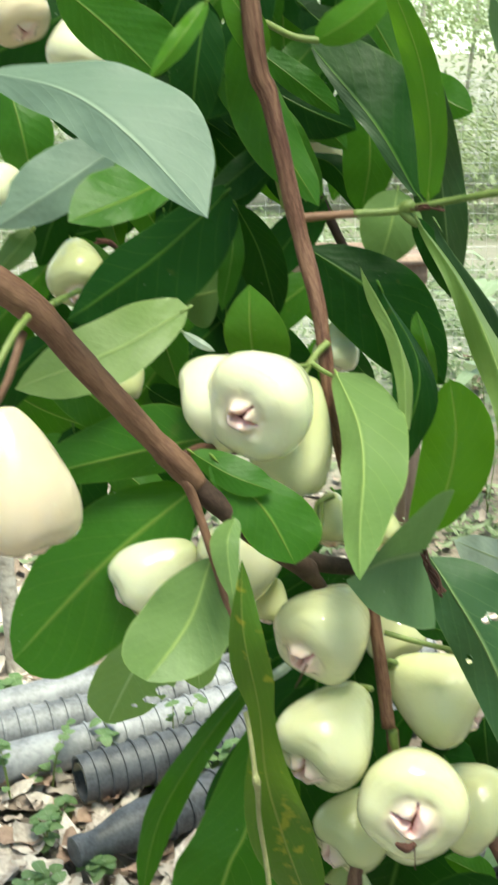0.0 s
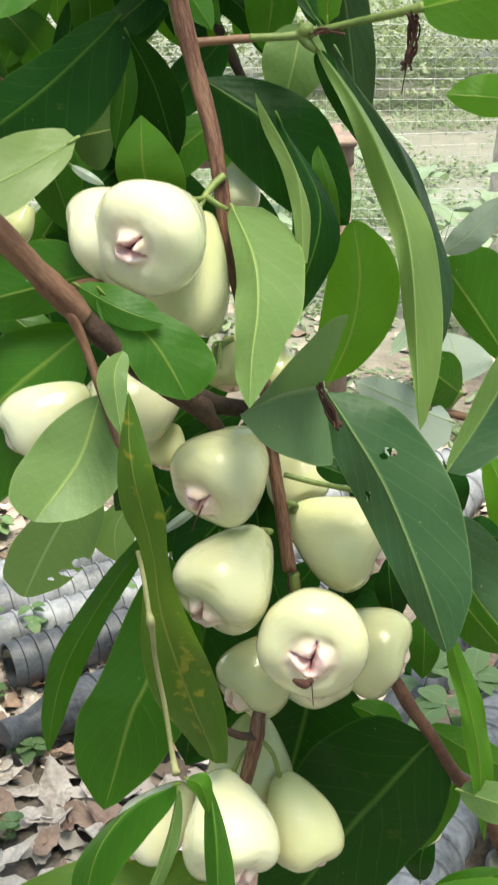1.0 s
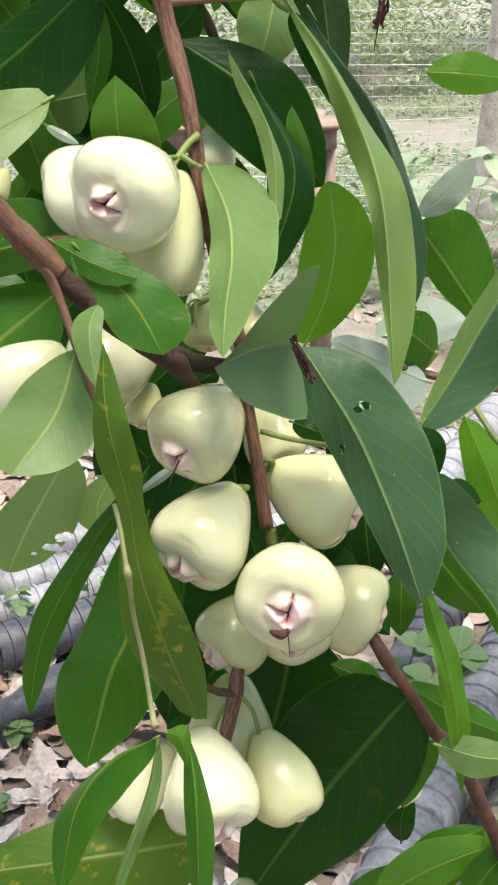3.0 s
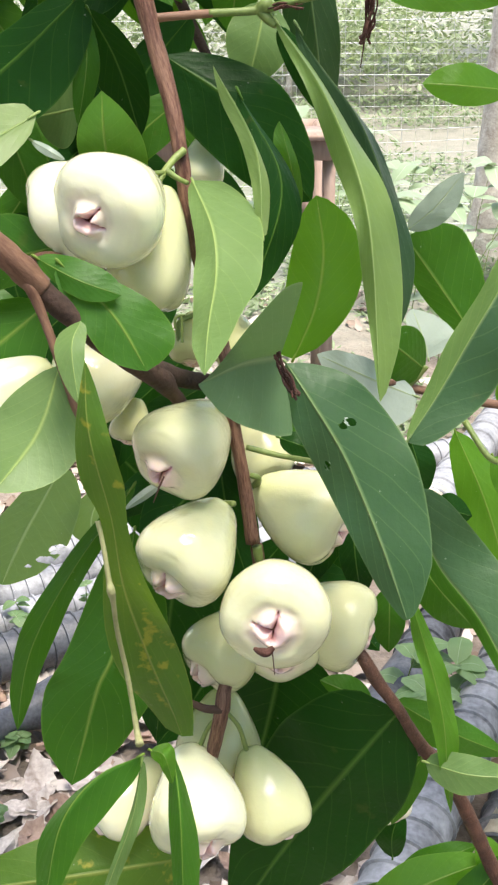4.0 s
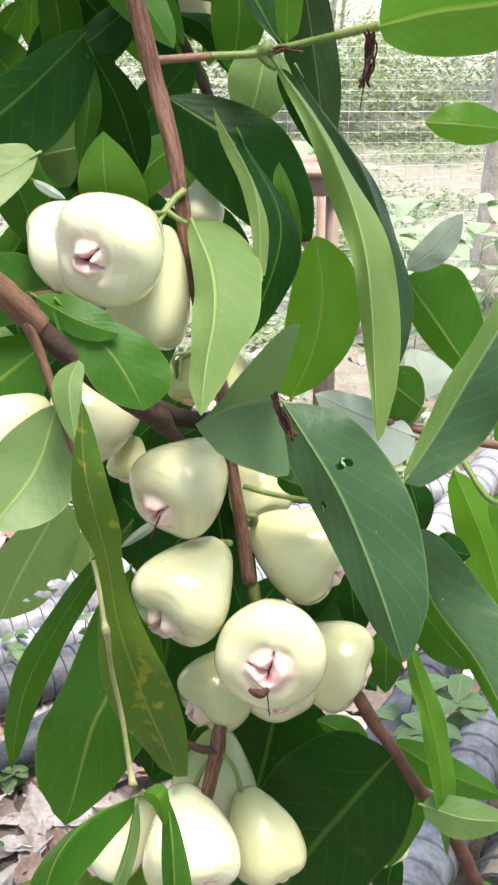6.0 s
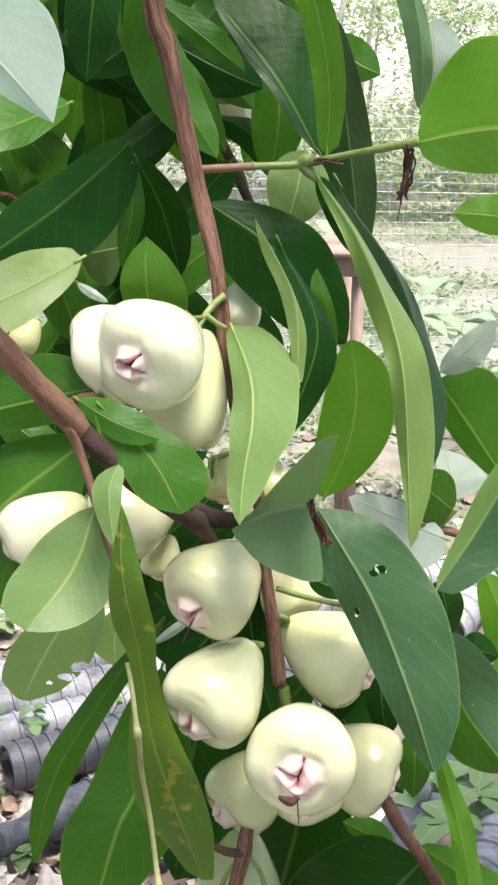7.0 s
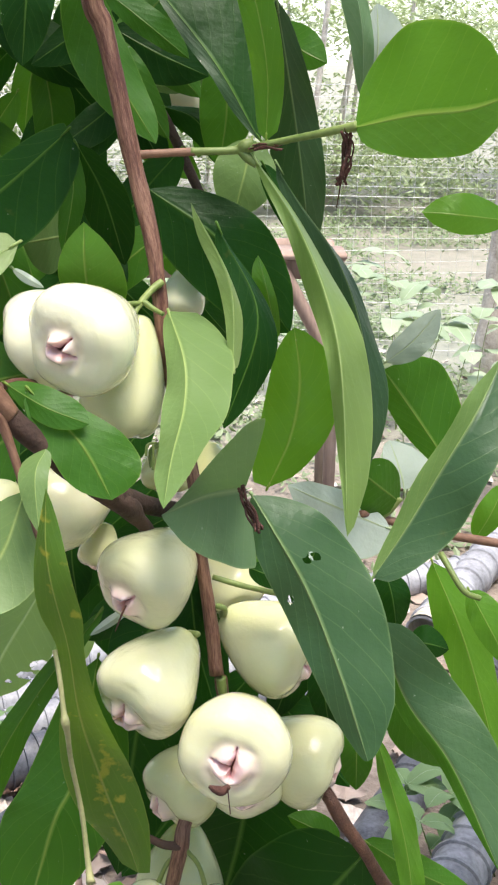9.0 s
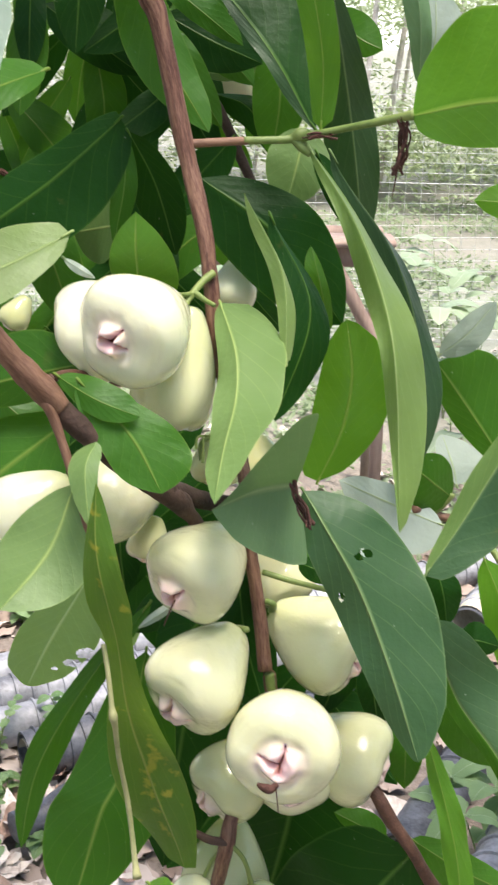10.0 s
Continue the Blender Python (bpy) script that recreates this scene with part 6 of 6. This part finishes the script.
limb("twig", TWIG_GREEN, [(-0.0283, 0.6500, 1.2420, 0.0016), (-0.0353, 0.6450, 1.2409, 0.0015), (-0.0387, 0.6400, 1.2385, 0.0014), (-0.0380, 0.6380, 1.2260, 0.0011)])
blade([(-0.2039, 0.8500, 1.4021), (-0.2258, 0.8600, 1.3766), (-0.2408, 0.8700, 1.3415)], (-0.0142, 0.0000, 0.0051), (0.0141, 0.0030, -0.0131), "dark", peaks=(0.50, 0.50))
blade([(-0.1730, 0.9800, 1.3626), (-0.2235, 0.9800, 1.3480), (-0.2860, 0.9900, 1.3394)], (0.0011, 0.0000, 0.0188), (-0.0017, 0.0030, -0.0196), "dark", peaks=(0.50, 0.50))
blade([(-0.2803, 0.8600, 1.2539), (-0.2427, 0.8600, 1.2295), (-0.1947, 0.8700, 1.2054)], (0.0092, 0.0000, 0.0182), (-0.0075, 0.0030, -0.0214), "mature", peaks=(0.50, 0.50))
blade([(-0.1547, 0.8000, 1.2652), (-0.1357, 0.8000, 1.2532), (-0.1143, 0.8100, 1.2404)], (0.0037, 0.0000, 0.0118), (-0.0040, 0.0030, -0.0121), "dark", peaks=(0.50, 0.50))
blade([(-0.1156, 0.9200, 1.4371), (-0.0987, 0.9200, 1.4188), (-0.0818, 0.9300, 1.4018)], (0.0084, 0.0000, 0.0096), (-0.0095, 0.0030, -0.0104), "dark", peaks=(0.50, 0.50))
blade([(-0.2552, 0.9000, 1.3158), (-0.2391, 0.9000, 1.2917), (-0.2213, 0.9100, 1.2640)], (0.0120, 0.0000, 0.0117), (-0.0118, 0.0030, -0.0117), "dark", peaks=(0.50, 0.50))
fruit((-0.0841, 0.6220, 1.3134), (-0.92, 0.07, -0.40), 0.0560, 0.0560, "cream", label="cream wax apple tucked behind another")
fruit((-0.0654, 0.6075, 1.3164), (-0.52, -0.85, -0.07), 0.0580, 0.0605, "cream", label="cream wax apple with a pink dimpled calyx", calyx_size=0.8, turn=0.5, folds=(42, -22, 165), open_calyx=0.35)
fruit((-0.0509, 0.6370, 1.2860), (-0.20, -0.22, -0.96), 0.0690, 0.0470, "green", label="plain pale green wax apple hanging downwards")
fruit((-0.0325, 0.5796, 1.1932), (-0.58, -0.74, -0.34), 0.0545, 0.0535, "green", label="pale green wax apple with a pink puckered calyx", stalk=[(-0.0130, 0.5800, 1.2165, 0.0017), (-0.0098, 0.5850, 1.2193, 0.0017)], turn=0.6, folds=(28, 150, 245), open_calyx=0.25)
fruit((-0.0314, 0.5588, 1.1404), (-0.56, -0.69, -0.47), 0.0575, 0.0545, "green", label="pale green wax apple with a pink puckered calyx", stalk=[(-0.0099, 0.5700, 1.1586, 0.0017)], turn=0.4, folds=(70, -20, 200), open_calyx=0.3)
fruit((0.0122, 0.5400, 1.1123), (-0.14, -0.99, 0.04), 0.0561, 0.0595, "green", label="pale green wax apple showing its pink cross-shaped calyx", turn=0.12, folds=(76, 168, 268), open_calyx=0.2)
fruit((0.0170, 0.5872, 1.0619), (-0.06, -0.97, -0.25), 0.0470, 0.0470, "green")
fruit((0.0279, 0.5959, 1.1408), (0.85, -0.38, -0.36), 0.0570, 0.0560, "green", label="glossy pale green wax apple beside the stem", turn=0.3, stalk=[(0.0043, 0.5800, 1.1689, 0.0017), (-0.0000, 0.5800, 1.1708, 0.0017)])
fruit((0.0441, 0.5923, 1.0676), (0.92, -0.26, -0.30), 0.0545, 0.0540, "golden")
fruit((-0.0135, 0.5825, 1.0597), (-0.66, -0.60, -0.45), 0.0500, 0.0480, "dull", label="small dull green wax apple behind the others", turn=0.3, open_calyx=0.5)
fruit((-0.0794, 0.6050, 1.2227), (-0.81, -0.54, -0.24), 0.0514, 0.0482, "cream")
fruit((-0.1297, 0.6001, 1.2173), (-0.82, -0.26, -0.51), 0.0505, 0.0420, "cream", label="cream wax apple half covered by a leaf")
fruit((-0.0295, 0.6500, 1.2279), (-0.03, -0.59, -0.81), 0.0315, 0.0298, "dull", label="small dull green wax apple behind the others")
fruit((-0.0032, 0.6700, 1.2174), (0.16, -0.59, -0.79), 0.0343, 0.0326, "dull", label="small dull green wax apple behind the others")
fruit((0.0077, 0.6500, 1.1574), (0.29, -0.51, -0.81), 0.0451, 0.0399, "green")
fruit((-0.0664, 0.6200, 1.1889), (-0.22, -0.49, -0.84), 0.0260, 0.0244, "dull", label="small dull green wax apple behind the others")
fruit((-0.0220, 0.7400, 1.3129), (-0.22, -0.49, -0.84), 0.0354, 0.0301, "cream", label="cream wax apple behind the stem")
fruit((-0.0204, 0.6000, 0.9806), (-0.13, -0.50, -0.86), 0.0540, 0.0540, "golden")
fruit((-0.0365, 0.5399, 0.9825), (0.14, -0.82, -0.56), 0.0614, 0.0560, "cream", label="large cream wax apple at the end of the stem", turn=0.3, open_calyx=0.3)
fruit((0.0066, 0.5602, 0.9662), (0.36, -0.44, -0.82), 0.0570, 0.0470, "golden")
fruit((-0.0783, 0.5709, 0.9585), (-0.70, -0.45, -0.56), 0.0525, 0.0438, "cream")
fruit((-0.0156, 0.5700, 0.8417), (-0.03, -0.51, -0.86), 0.0450, 0.0413, "green")
fruit((0.0949, 0.6400, 0.8895), (0.29, -0.41, -0.86), 0.0358, 0.0319, "cream")
fruit((-0.1733, 0.4600, 1.3274), (0.19, -0.22, -0.96), 0.0620, 0.0520, "rosy", label="large cream wax apple in front of the branch")
fruit((-0.1614, 0.6300, 1.5022), (-0.20, -0.42, -0.89), 0.0347, 0.0318, "cream", label="cream wax apple among the upper leaves")
fruit((-0.1930, 0.7600, 1.3604), (0.13, -0.73, -0.68), 0.0424, 0.0409, "dull", label="dull green wax apple with an open calyx", open_calyx=1)
fruit((-0.2092, 0.6000, 1.4315), (0.92, -0.31, -0.26), 0.0345, 0.0316, "cream")
fruit((-0.2019, 0.6600, 1.5216), (0.44, -0.48, -0.76), 0.0391, 0.0361, "rosy", label="pink-tinged wax apple among the upper leaves")
fruit((-0.0288, 0.9600, 1.4218), (0.91, -0.34, 0.24), 0.0422, 0.0355, "cream", label="cream wax apple with a pink calyx far inside the crown", open_calyx=0.6)
fruit((-0.1546, 0.7100, 1.2982), (-0.53, -0.29, -0.79), 0.0222, 0.0197, "dull")


# ---- litter, weeds and woods ----
rng = random.Random(7)
LITTER_FAR, lt, lb = mat("dry leaf litter, mixed", 0.85)
geo = lt.nodes.new("ShaderNodeNewGeometry")
lt.links.new(ramp(lt, geo.outputs["Random Per Island"], [(0.0, (0.17, 0.12, 0.09)), (0.5, (0.38, 0.31, 0.27)), (1.0, (0.70, 0.63, 0.58))]), lb.inputs["Base Color"])


def dead_leaf_shape(k):
    """Corners and faces of one curled dry leaf."""
    length, width = rng.uniform(0.09, 0.15), rng.uniform(0.045, 0.07)
    curl, twist, cup = rng.uniform(-0.2, 0.55), rng.uniform(-0.4, 0.4), rng.uniform(0.1, 0.6)
    verts, faces = [], []
    for i in range(11):
        u = i / 10
        w = width / 2 * math.sin(math.pi * min(max(u, 0.015), 0.985)) ** 0.75
        for j in range(-3, 4):
            q = j / 3
            z = curl * 0.05 * (u - 0.5) ** 2 * 4 + q * q * w * cup + twist * q * w * (u - 0.5) * 1.5
            z += 0.006 * math.sin(u * 11 + k + q * 2) * abs(q) + 0.004 * noise.noise(Vector((u * 5, q * 2, k * 3.1)))
            verts.append(((u - 0.5) * length, q * w * (1 + 0.12 * math.sin(u * 23 + k * 2 + q)), z + 0.003))
    for i in range(10):
        for j in range(6):
            faces.append((i * 7 + j, i * 7 + j + 1, i * 7 + j + 8, i * 7 + j + 7))
    return verts, faces


shapes = [dead_leaf_shape(k) for k in range(12)]
dead = []
for corners, sides_of in shapes:
    me = bpy.data.meshes.new("dead_leaf")
    me.from_pydata(corners, [], sides_of)
    me.materials.append(LITTER_RED if len(dead) % 4 == 1 else LITTER)
    me.shade_smooth()
    dead.append(me)
for i in range(285):
    x, y = rng.uniform(-0.8, 0.30), rng.uniform(1.25, 2.1)
    ob = new("dead_leaf", dead[i % 12])
    ob.parent = ground
    ob.matrix_basis = pose(x, y, ground_height(x, y) + rng.uniform(0.002, 0.026), rng.uniform(-12, 12), rng.uniform(-12, 12), rng.uniform(0, 360)) @ Matrix.Scale(rng.uniform(0.6, 1.15), 4)
verts, faces = [], []
for i in range(1900):
    x, y = rng.uniform(-1.8, 2.6), 2.0 + 3.8 * rng.random() ** 1.5
    if i >= 900:
        x, y = rng.uniform(-1.1, 0.8), rng.uniform(1.3, 3.2)
    if x > 0.2 and y < 2.9 and i % 4:
        continue
    m = pose(x, y, ground_height(x, y) + rng.uniform(-0.002, 0.012), rng.uniform(-18, 18), rng.uniform(-18, 18), rng.uniform(0, 360)) @ Matrix.Scale(rng.uniform(0.5, 0.95), 4)
    corners, sides_of = shapes[i % 12]
    k = len(verts)
    verts += [tuple(m @ Vector(c)) for c in corners]
    faces += [tuple(k + c for c in f) for f in sides_of]
me = bpy.data.meshes.new("leaf_litter")
me.from_pydata(verts, [], faces)
me.materials.append(LITTER_FAR)
me.shade_smooth()
tagged(new("leaf_litter", me), "scattered dry brown leaf litter on the soil", "leaf litter", kind="stuff")

WEED = leaf_material("weed leaf, soft light green", (0.10, 0.19, 0.07), (0.22, 0.32, 0.15), (0.32, 0.42, 0.22), (0.24, 0.40, 0.10), 0.5, 0.3)
# haze put into the colour: paler than the plain weed leaf
WEED_PALE = leaf_material("undergrowth leaf, washed-out grey-green", (0.22, 0.30, 0.18), (0.36, 0.43, 0.31), (0.42, 0.48, 0.36), (0.32, 0.43, 0.22), 0.4, 0.25)


def weed(at, height, leaves, size, label="small soft green weed on the ground", look_of=WEED):
    ob = thing("weed", (*at, ground_height(*at)), label, "weed", "weeds on the ground")
    tops = []
    bm = bmesh.new()
    for k in range(max(1, leaves // 5)):
        f, r = rng.uniform(0, 6.28), rng.uniform(0.1, 0.45) * height
        pts = [(0, 0, -0.01, 0.002), (r * 0.4 * math.cos(f), r * 0.4 * math.sin(f), height * 0.55, 0.0016), (r * math.cos(f), r * math.sin(f), height * rng.uniform(0.8, 1.0), 0.0009)]
        tube(bm, pts, 5, steps=8)
        tops.append(spline([p[:3] for p in pts], 10))
    part("stem", bm, TWIG_GREEN, ob)
    for k in range(leaves):
        line = tops[k % len(tops)]
        c = Vector(line[min(10, 3 + k // len(tops) * 2 + rng.randrange(2))])
        f = rng.uniform(0, 6.28)
        d = Vector((math.cos(f), math.sin(f), rng.uniform(-0.2, 0.5))).normalized()
        side = d.cross(Vector((0, 0, 1))).normalized() * size * (rng.uniform(0.24, 0.34) if size > 0.06 else rng.uniform(0.36, 0.46))
        L = size * rng.uniform(0.7, 1.2)
        tip = c + d * L + Vector((0, 0, -0.25 * L))
        bm = leaf_mesh([c, c + d * L * 0.5 + Vector((0, 0, 0.05 * L)), tip], -side, side, seed=k, nu=6, nv=2)
        part("leaf", bm, look_of, ob)
    return ob


for x, y in ((-0.52, 1.88), (-0.66, 1.95), (-0.55, 2.36), (-0.75, 2.62), (-0.62, 2.70), (-0.40, 1.80), (-0.50, 1.96), (-0.36, 2.06), (-0.20, 2.12), (-0.58, 2.10), (-0.28, 2.36), (-0.70, 2.40), (-0.48, 2.58), (0.36, 1.95), (0.55, 2.2), (0.62, 1.85), (0.70, 2.28)):
    weed((x, y), rng.uniform(0.05, 0.10), rng.randrange(12, 20), rng.uniform(0.024, 0.036))
for x, y in ((-0.3, 2.2), (-0.55, 2.08), (-0.05, 2.33), (-0.2, 2.08), (0.0, 2.2), (-0.42, 2.16), (-0.62, 2.02), (-0.12, 2.13)):
    weed((x, y), rng.uniform(0.12, 0.17), 14, rng.uniform(0.022, 0.03), "thin creeping weed between the pipes")
for x, y in ((-0.5, 1.72), (-0.42, 1.58), (-0.6, 1.66)):
    weed((x, y), rng.uniform(0.05, 0.09), rng.randrange(14, 20), rng.uniform(0.026, 0.036))
for x, y in ((0.40, 1.66), (0.52, 1.78), (0.34, 1.86), (0.48, 1.55)):
    weed((x, y), rng.uniform(0.16, 0.24), 8, 0.08, "tall soft green weed between the pipes")
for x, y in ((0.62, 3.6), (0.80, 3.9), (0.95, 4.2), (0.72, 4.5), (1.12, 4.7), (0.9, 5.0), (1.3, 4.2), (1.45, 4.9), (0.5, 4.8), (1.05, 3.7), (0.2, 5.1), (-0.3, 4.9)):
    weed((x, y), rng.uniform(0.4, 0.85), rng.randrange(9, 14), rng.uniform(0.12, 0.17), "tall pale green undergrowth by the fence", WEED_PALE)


def leaf_cloud(name, label, centres, count, size, material, kind="stuff"):
    """Loose leaves scattered in rounded clumps: one mesh."""
    verts, faces = [], []
    for c, r in centres:
        for k in range(count):
            f, g = rng.uniform(0, 6.28), rng.uniform(-1, 1)
            q = rng.random() ** 0.45
            p = Vector(c) + Vector((math.cos(f) * math.sqrt(1 - g * g) * r[0], math.sin(f) * math.sqrt(1 - g * g) * r[1], g * r[2])) * q
            h = rng.uniform(0, 6.28)
            d = Vector((math.cos(h), math.sin(h), rng.uniform(-1.1, 0.3))).normalized()
            s = d.cross(Vector((rng.uniform(-0.5, 0.5), rng.uniform(-0.5, 0.5), 1))).normalized()
            n = d.cross(s)
            L = size * rng.uniform(0.6, 1.3)
            W = L * rng.uniform(0.17, 0.25)
            i = len(verts)
            for u, w, z in ((0, 0, 0), (0.25, 0.8, 0.05), (0.6, 0.9, 0.05), (1, 0, -0.1), (0.6, -0.9, 0.05), (0.25, -0.8, 0.05), (0.45, 0, 0)):
                verts.append(p + d * u * L + s * w * W + n * z * L)
            for a, b in ((0, 1), (1, 2), (2, 3), (3, 4), (4, 5), (5, 0)):
                faces.append((i + a, i + b, i + 6))
    me = bpy.data.meshes.new(name)
    me.from_pydata([tuple(v) for v in verts], [], faces)
    me.materials.append(material)
    return tagged(new(name, me), label, "foliage", kind=kind)


def cloud_material(name, a, b_col, through_col):
    m, t, b = mat(name, 0.45)
    g = t.nodes.new("ShaderNodeNewGeometry")
    k = math_node(t, "ADD", math_node(t, "MULTIPLY", g.outputs["Random Per Island"], 0.7), math_node(t, "MULTIPLY", noise_tex(t, 3.0, 3.0), 0.4))
    t.links.new(mix_col(t, k, a, b_col), b.inputs["Base Color"])
    tr = nd(t, "ShaderNodeBsdfTranslucent")
    tr.inputs["Color"].default_value = (*through_col, 1)
    mx = nd(t, "ShaderNodeMixShader", Fac=0.35)
    t.links.new(b.outputs[0], mx.inputs[1])
    t.links.new(tr.outputs[0], mx.inputs[2])
    t.links.new(mx.outputs[0], t.nodes["Material Output"].inputs["Surface"])
    return m


CROWN = cloud_material("crown leaves, deep green", (0.016, 0.05, 0.012), (0.05, 0.13, 0.025), (0.10, 0.26, 0.02))
# next two: overexposed daylight and haze put into paled leaf colours
WOODS = cloud_material("woodland leaves, washed out", (0.11, 0.16, 0.07), (0.46, 0.52, 0.34), (0.40, 0.50, 0.22))
GRASS = cloud_material("ground cover, washed out", (0.10, 0.15, 0.07), (0.30, 0.36, 0.22), (0.24, 0.35, 0.14))
# glowing wall added beyond the woods to stand for the bright sky
SKY_GLOW = bpy.data.materials.new("glowing sky backdrop")
SKY_GLOW.use_nodes = True
ht = SKY_GLOW.node_tree
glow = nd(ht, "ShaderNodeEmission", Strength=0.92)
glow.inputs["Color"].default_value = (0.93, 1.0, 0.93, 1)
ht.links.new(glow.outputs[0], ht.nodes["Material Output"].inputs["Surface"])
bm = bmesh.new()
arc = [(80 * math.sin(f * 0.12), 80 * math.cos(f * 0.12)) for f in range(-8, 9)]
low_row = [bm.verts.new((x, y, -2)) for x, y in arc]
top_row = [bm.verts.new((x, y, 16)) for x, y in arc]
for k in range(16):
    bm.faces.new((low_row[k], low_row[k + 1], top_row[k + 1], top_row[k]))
tagged(mesh_object("backdrop", bm, SKY_GLOW), "added glowing backdrop for the bright hazy sky behind the woods", "backdrop", kind="structure")

# woods behind the fence
rng = random.Random(21)
spots = []
for k in range(56):
    spots.append(((rng.uniform(-4, 5), rng.uniform(10.0, 12.5), rng.uniform(0.1, 0.8)), (0.6, 0.5, 0.35)))
for k in range(78):
    spots.append(((rng.uniform(-4.5, 6), rng.uniform(10, 13), rng.uniform(0.7, 2.0)), (0.6, 0.5, 0.34)))
for k in range(12):
    spots.append(((rng.uniform(-7, 9), rng.uniform(11, 16), rng.uniform(2.4, 6)), (1.3, 1.0, 0.8)))
for k in range(46):
    spots.append(((rng.uniform(-4.5, 6), rng.uniform(12, 15), rng.uniform(1.4, 2.5)), (0.7, 0.5, 0.3)))
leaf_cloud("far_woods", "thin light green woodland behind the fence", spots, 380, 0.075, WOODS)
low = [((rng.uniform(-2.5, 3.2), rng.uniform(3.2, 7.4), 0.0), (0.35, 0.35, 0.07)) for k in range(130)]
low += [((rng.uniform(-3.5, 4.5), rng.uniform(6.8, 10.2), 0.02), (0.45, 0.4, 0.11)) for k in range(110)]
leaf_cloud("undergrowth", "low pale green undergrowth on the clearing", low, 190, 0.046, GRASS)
for k in range(12):
    x = rng.uniform(-3, 4.5)
    trunk((x, rng.uniform(10.4, 13)), rng.uniform(3.5, 5.5), rng.uniform(0.014, 0.032), "slender pale trunk in the woods", lean=(rng.uniform(-0.5, 0.5), 0))
# unseen crown of the tree, its clumps placed to shade the branch
spots = [((rng.uniform(-1.9, 1.2), rng.uniform(0.92, 1.22), rng.uniform(2.05, 3.0)), (0.45, 0.2, 0.3)) for k in range(38)]
spots += [((rng.uniform(-1.1, -0.34), rng.uniform(0.6, 0.85), rng.uniform(2.0, 2.5)), (0.22, 0.14, 0.2)) for k in range(15)]
crown = leaf_cloud("crown", "unseen dark green crown placed to shade the fruiting branch", spots, 110, 0.17, CROWN)
crown.parent = tree
# unseen trees added behind and beside the viewer to cut the sky light
spots = [((rng.uniform(-7, 7), rng.uniform(-8, -4), rng.uniform(0.4, 5.5)), (1.3, 1.0, 0.9)) for k in range(90)]
spots += [((rng.choice((-1, 1)) * rng.uniform(4.5, 8), rng.uniform(-4, 6), rng.uniform(0.4, 6.5)), (1.0, 1.2, 0.9)) for k in range(110)]
# leaf clumps added overhead, out of view, to break up light and highlights
for k in range(14):
    spots.append(((rng.uniform(-3.0, 3.6), rng.uniform(-3.6, 0.5), rng.uniform(4.2, 6.4)), (0.75, 0.7, 0.3)))
leaf_cloud("unseen_woods", "unseen trees added round the clearing to block sky light", spots, 150, 0.22, CROWN)
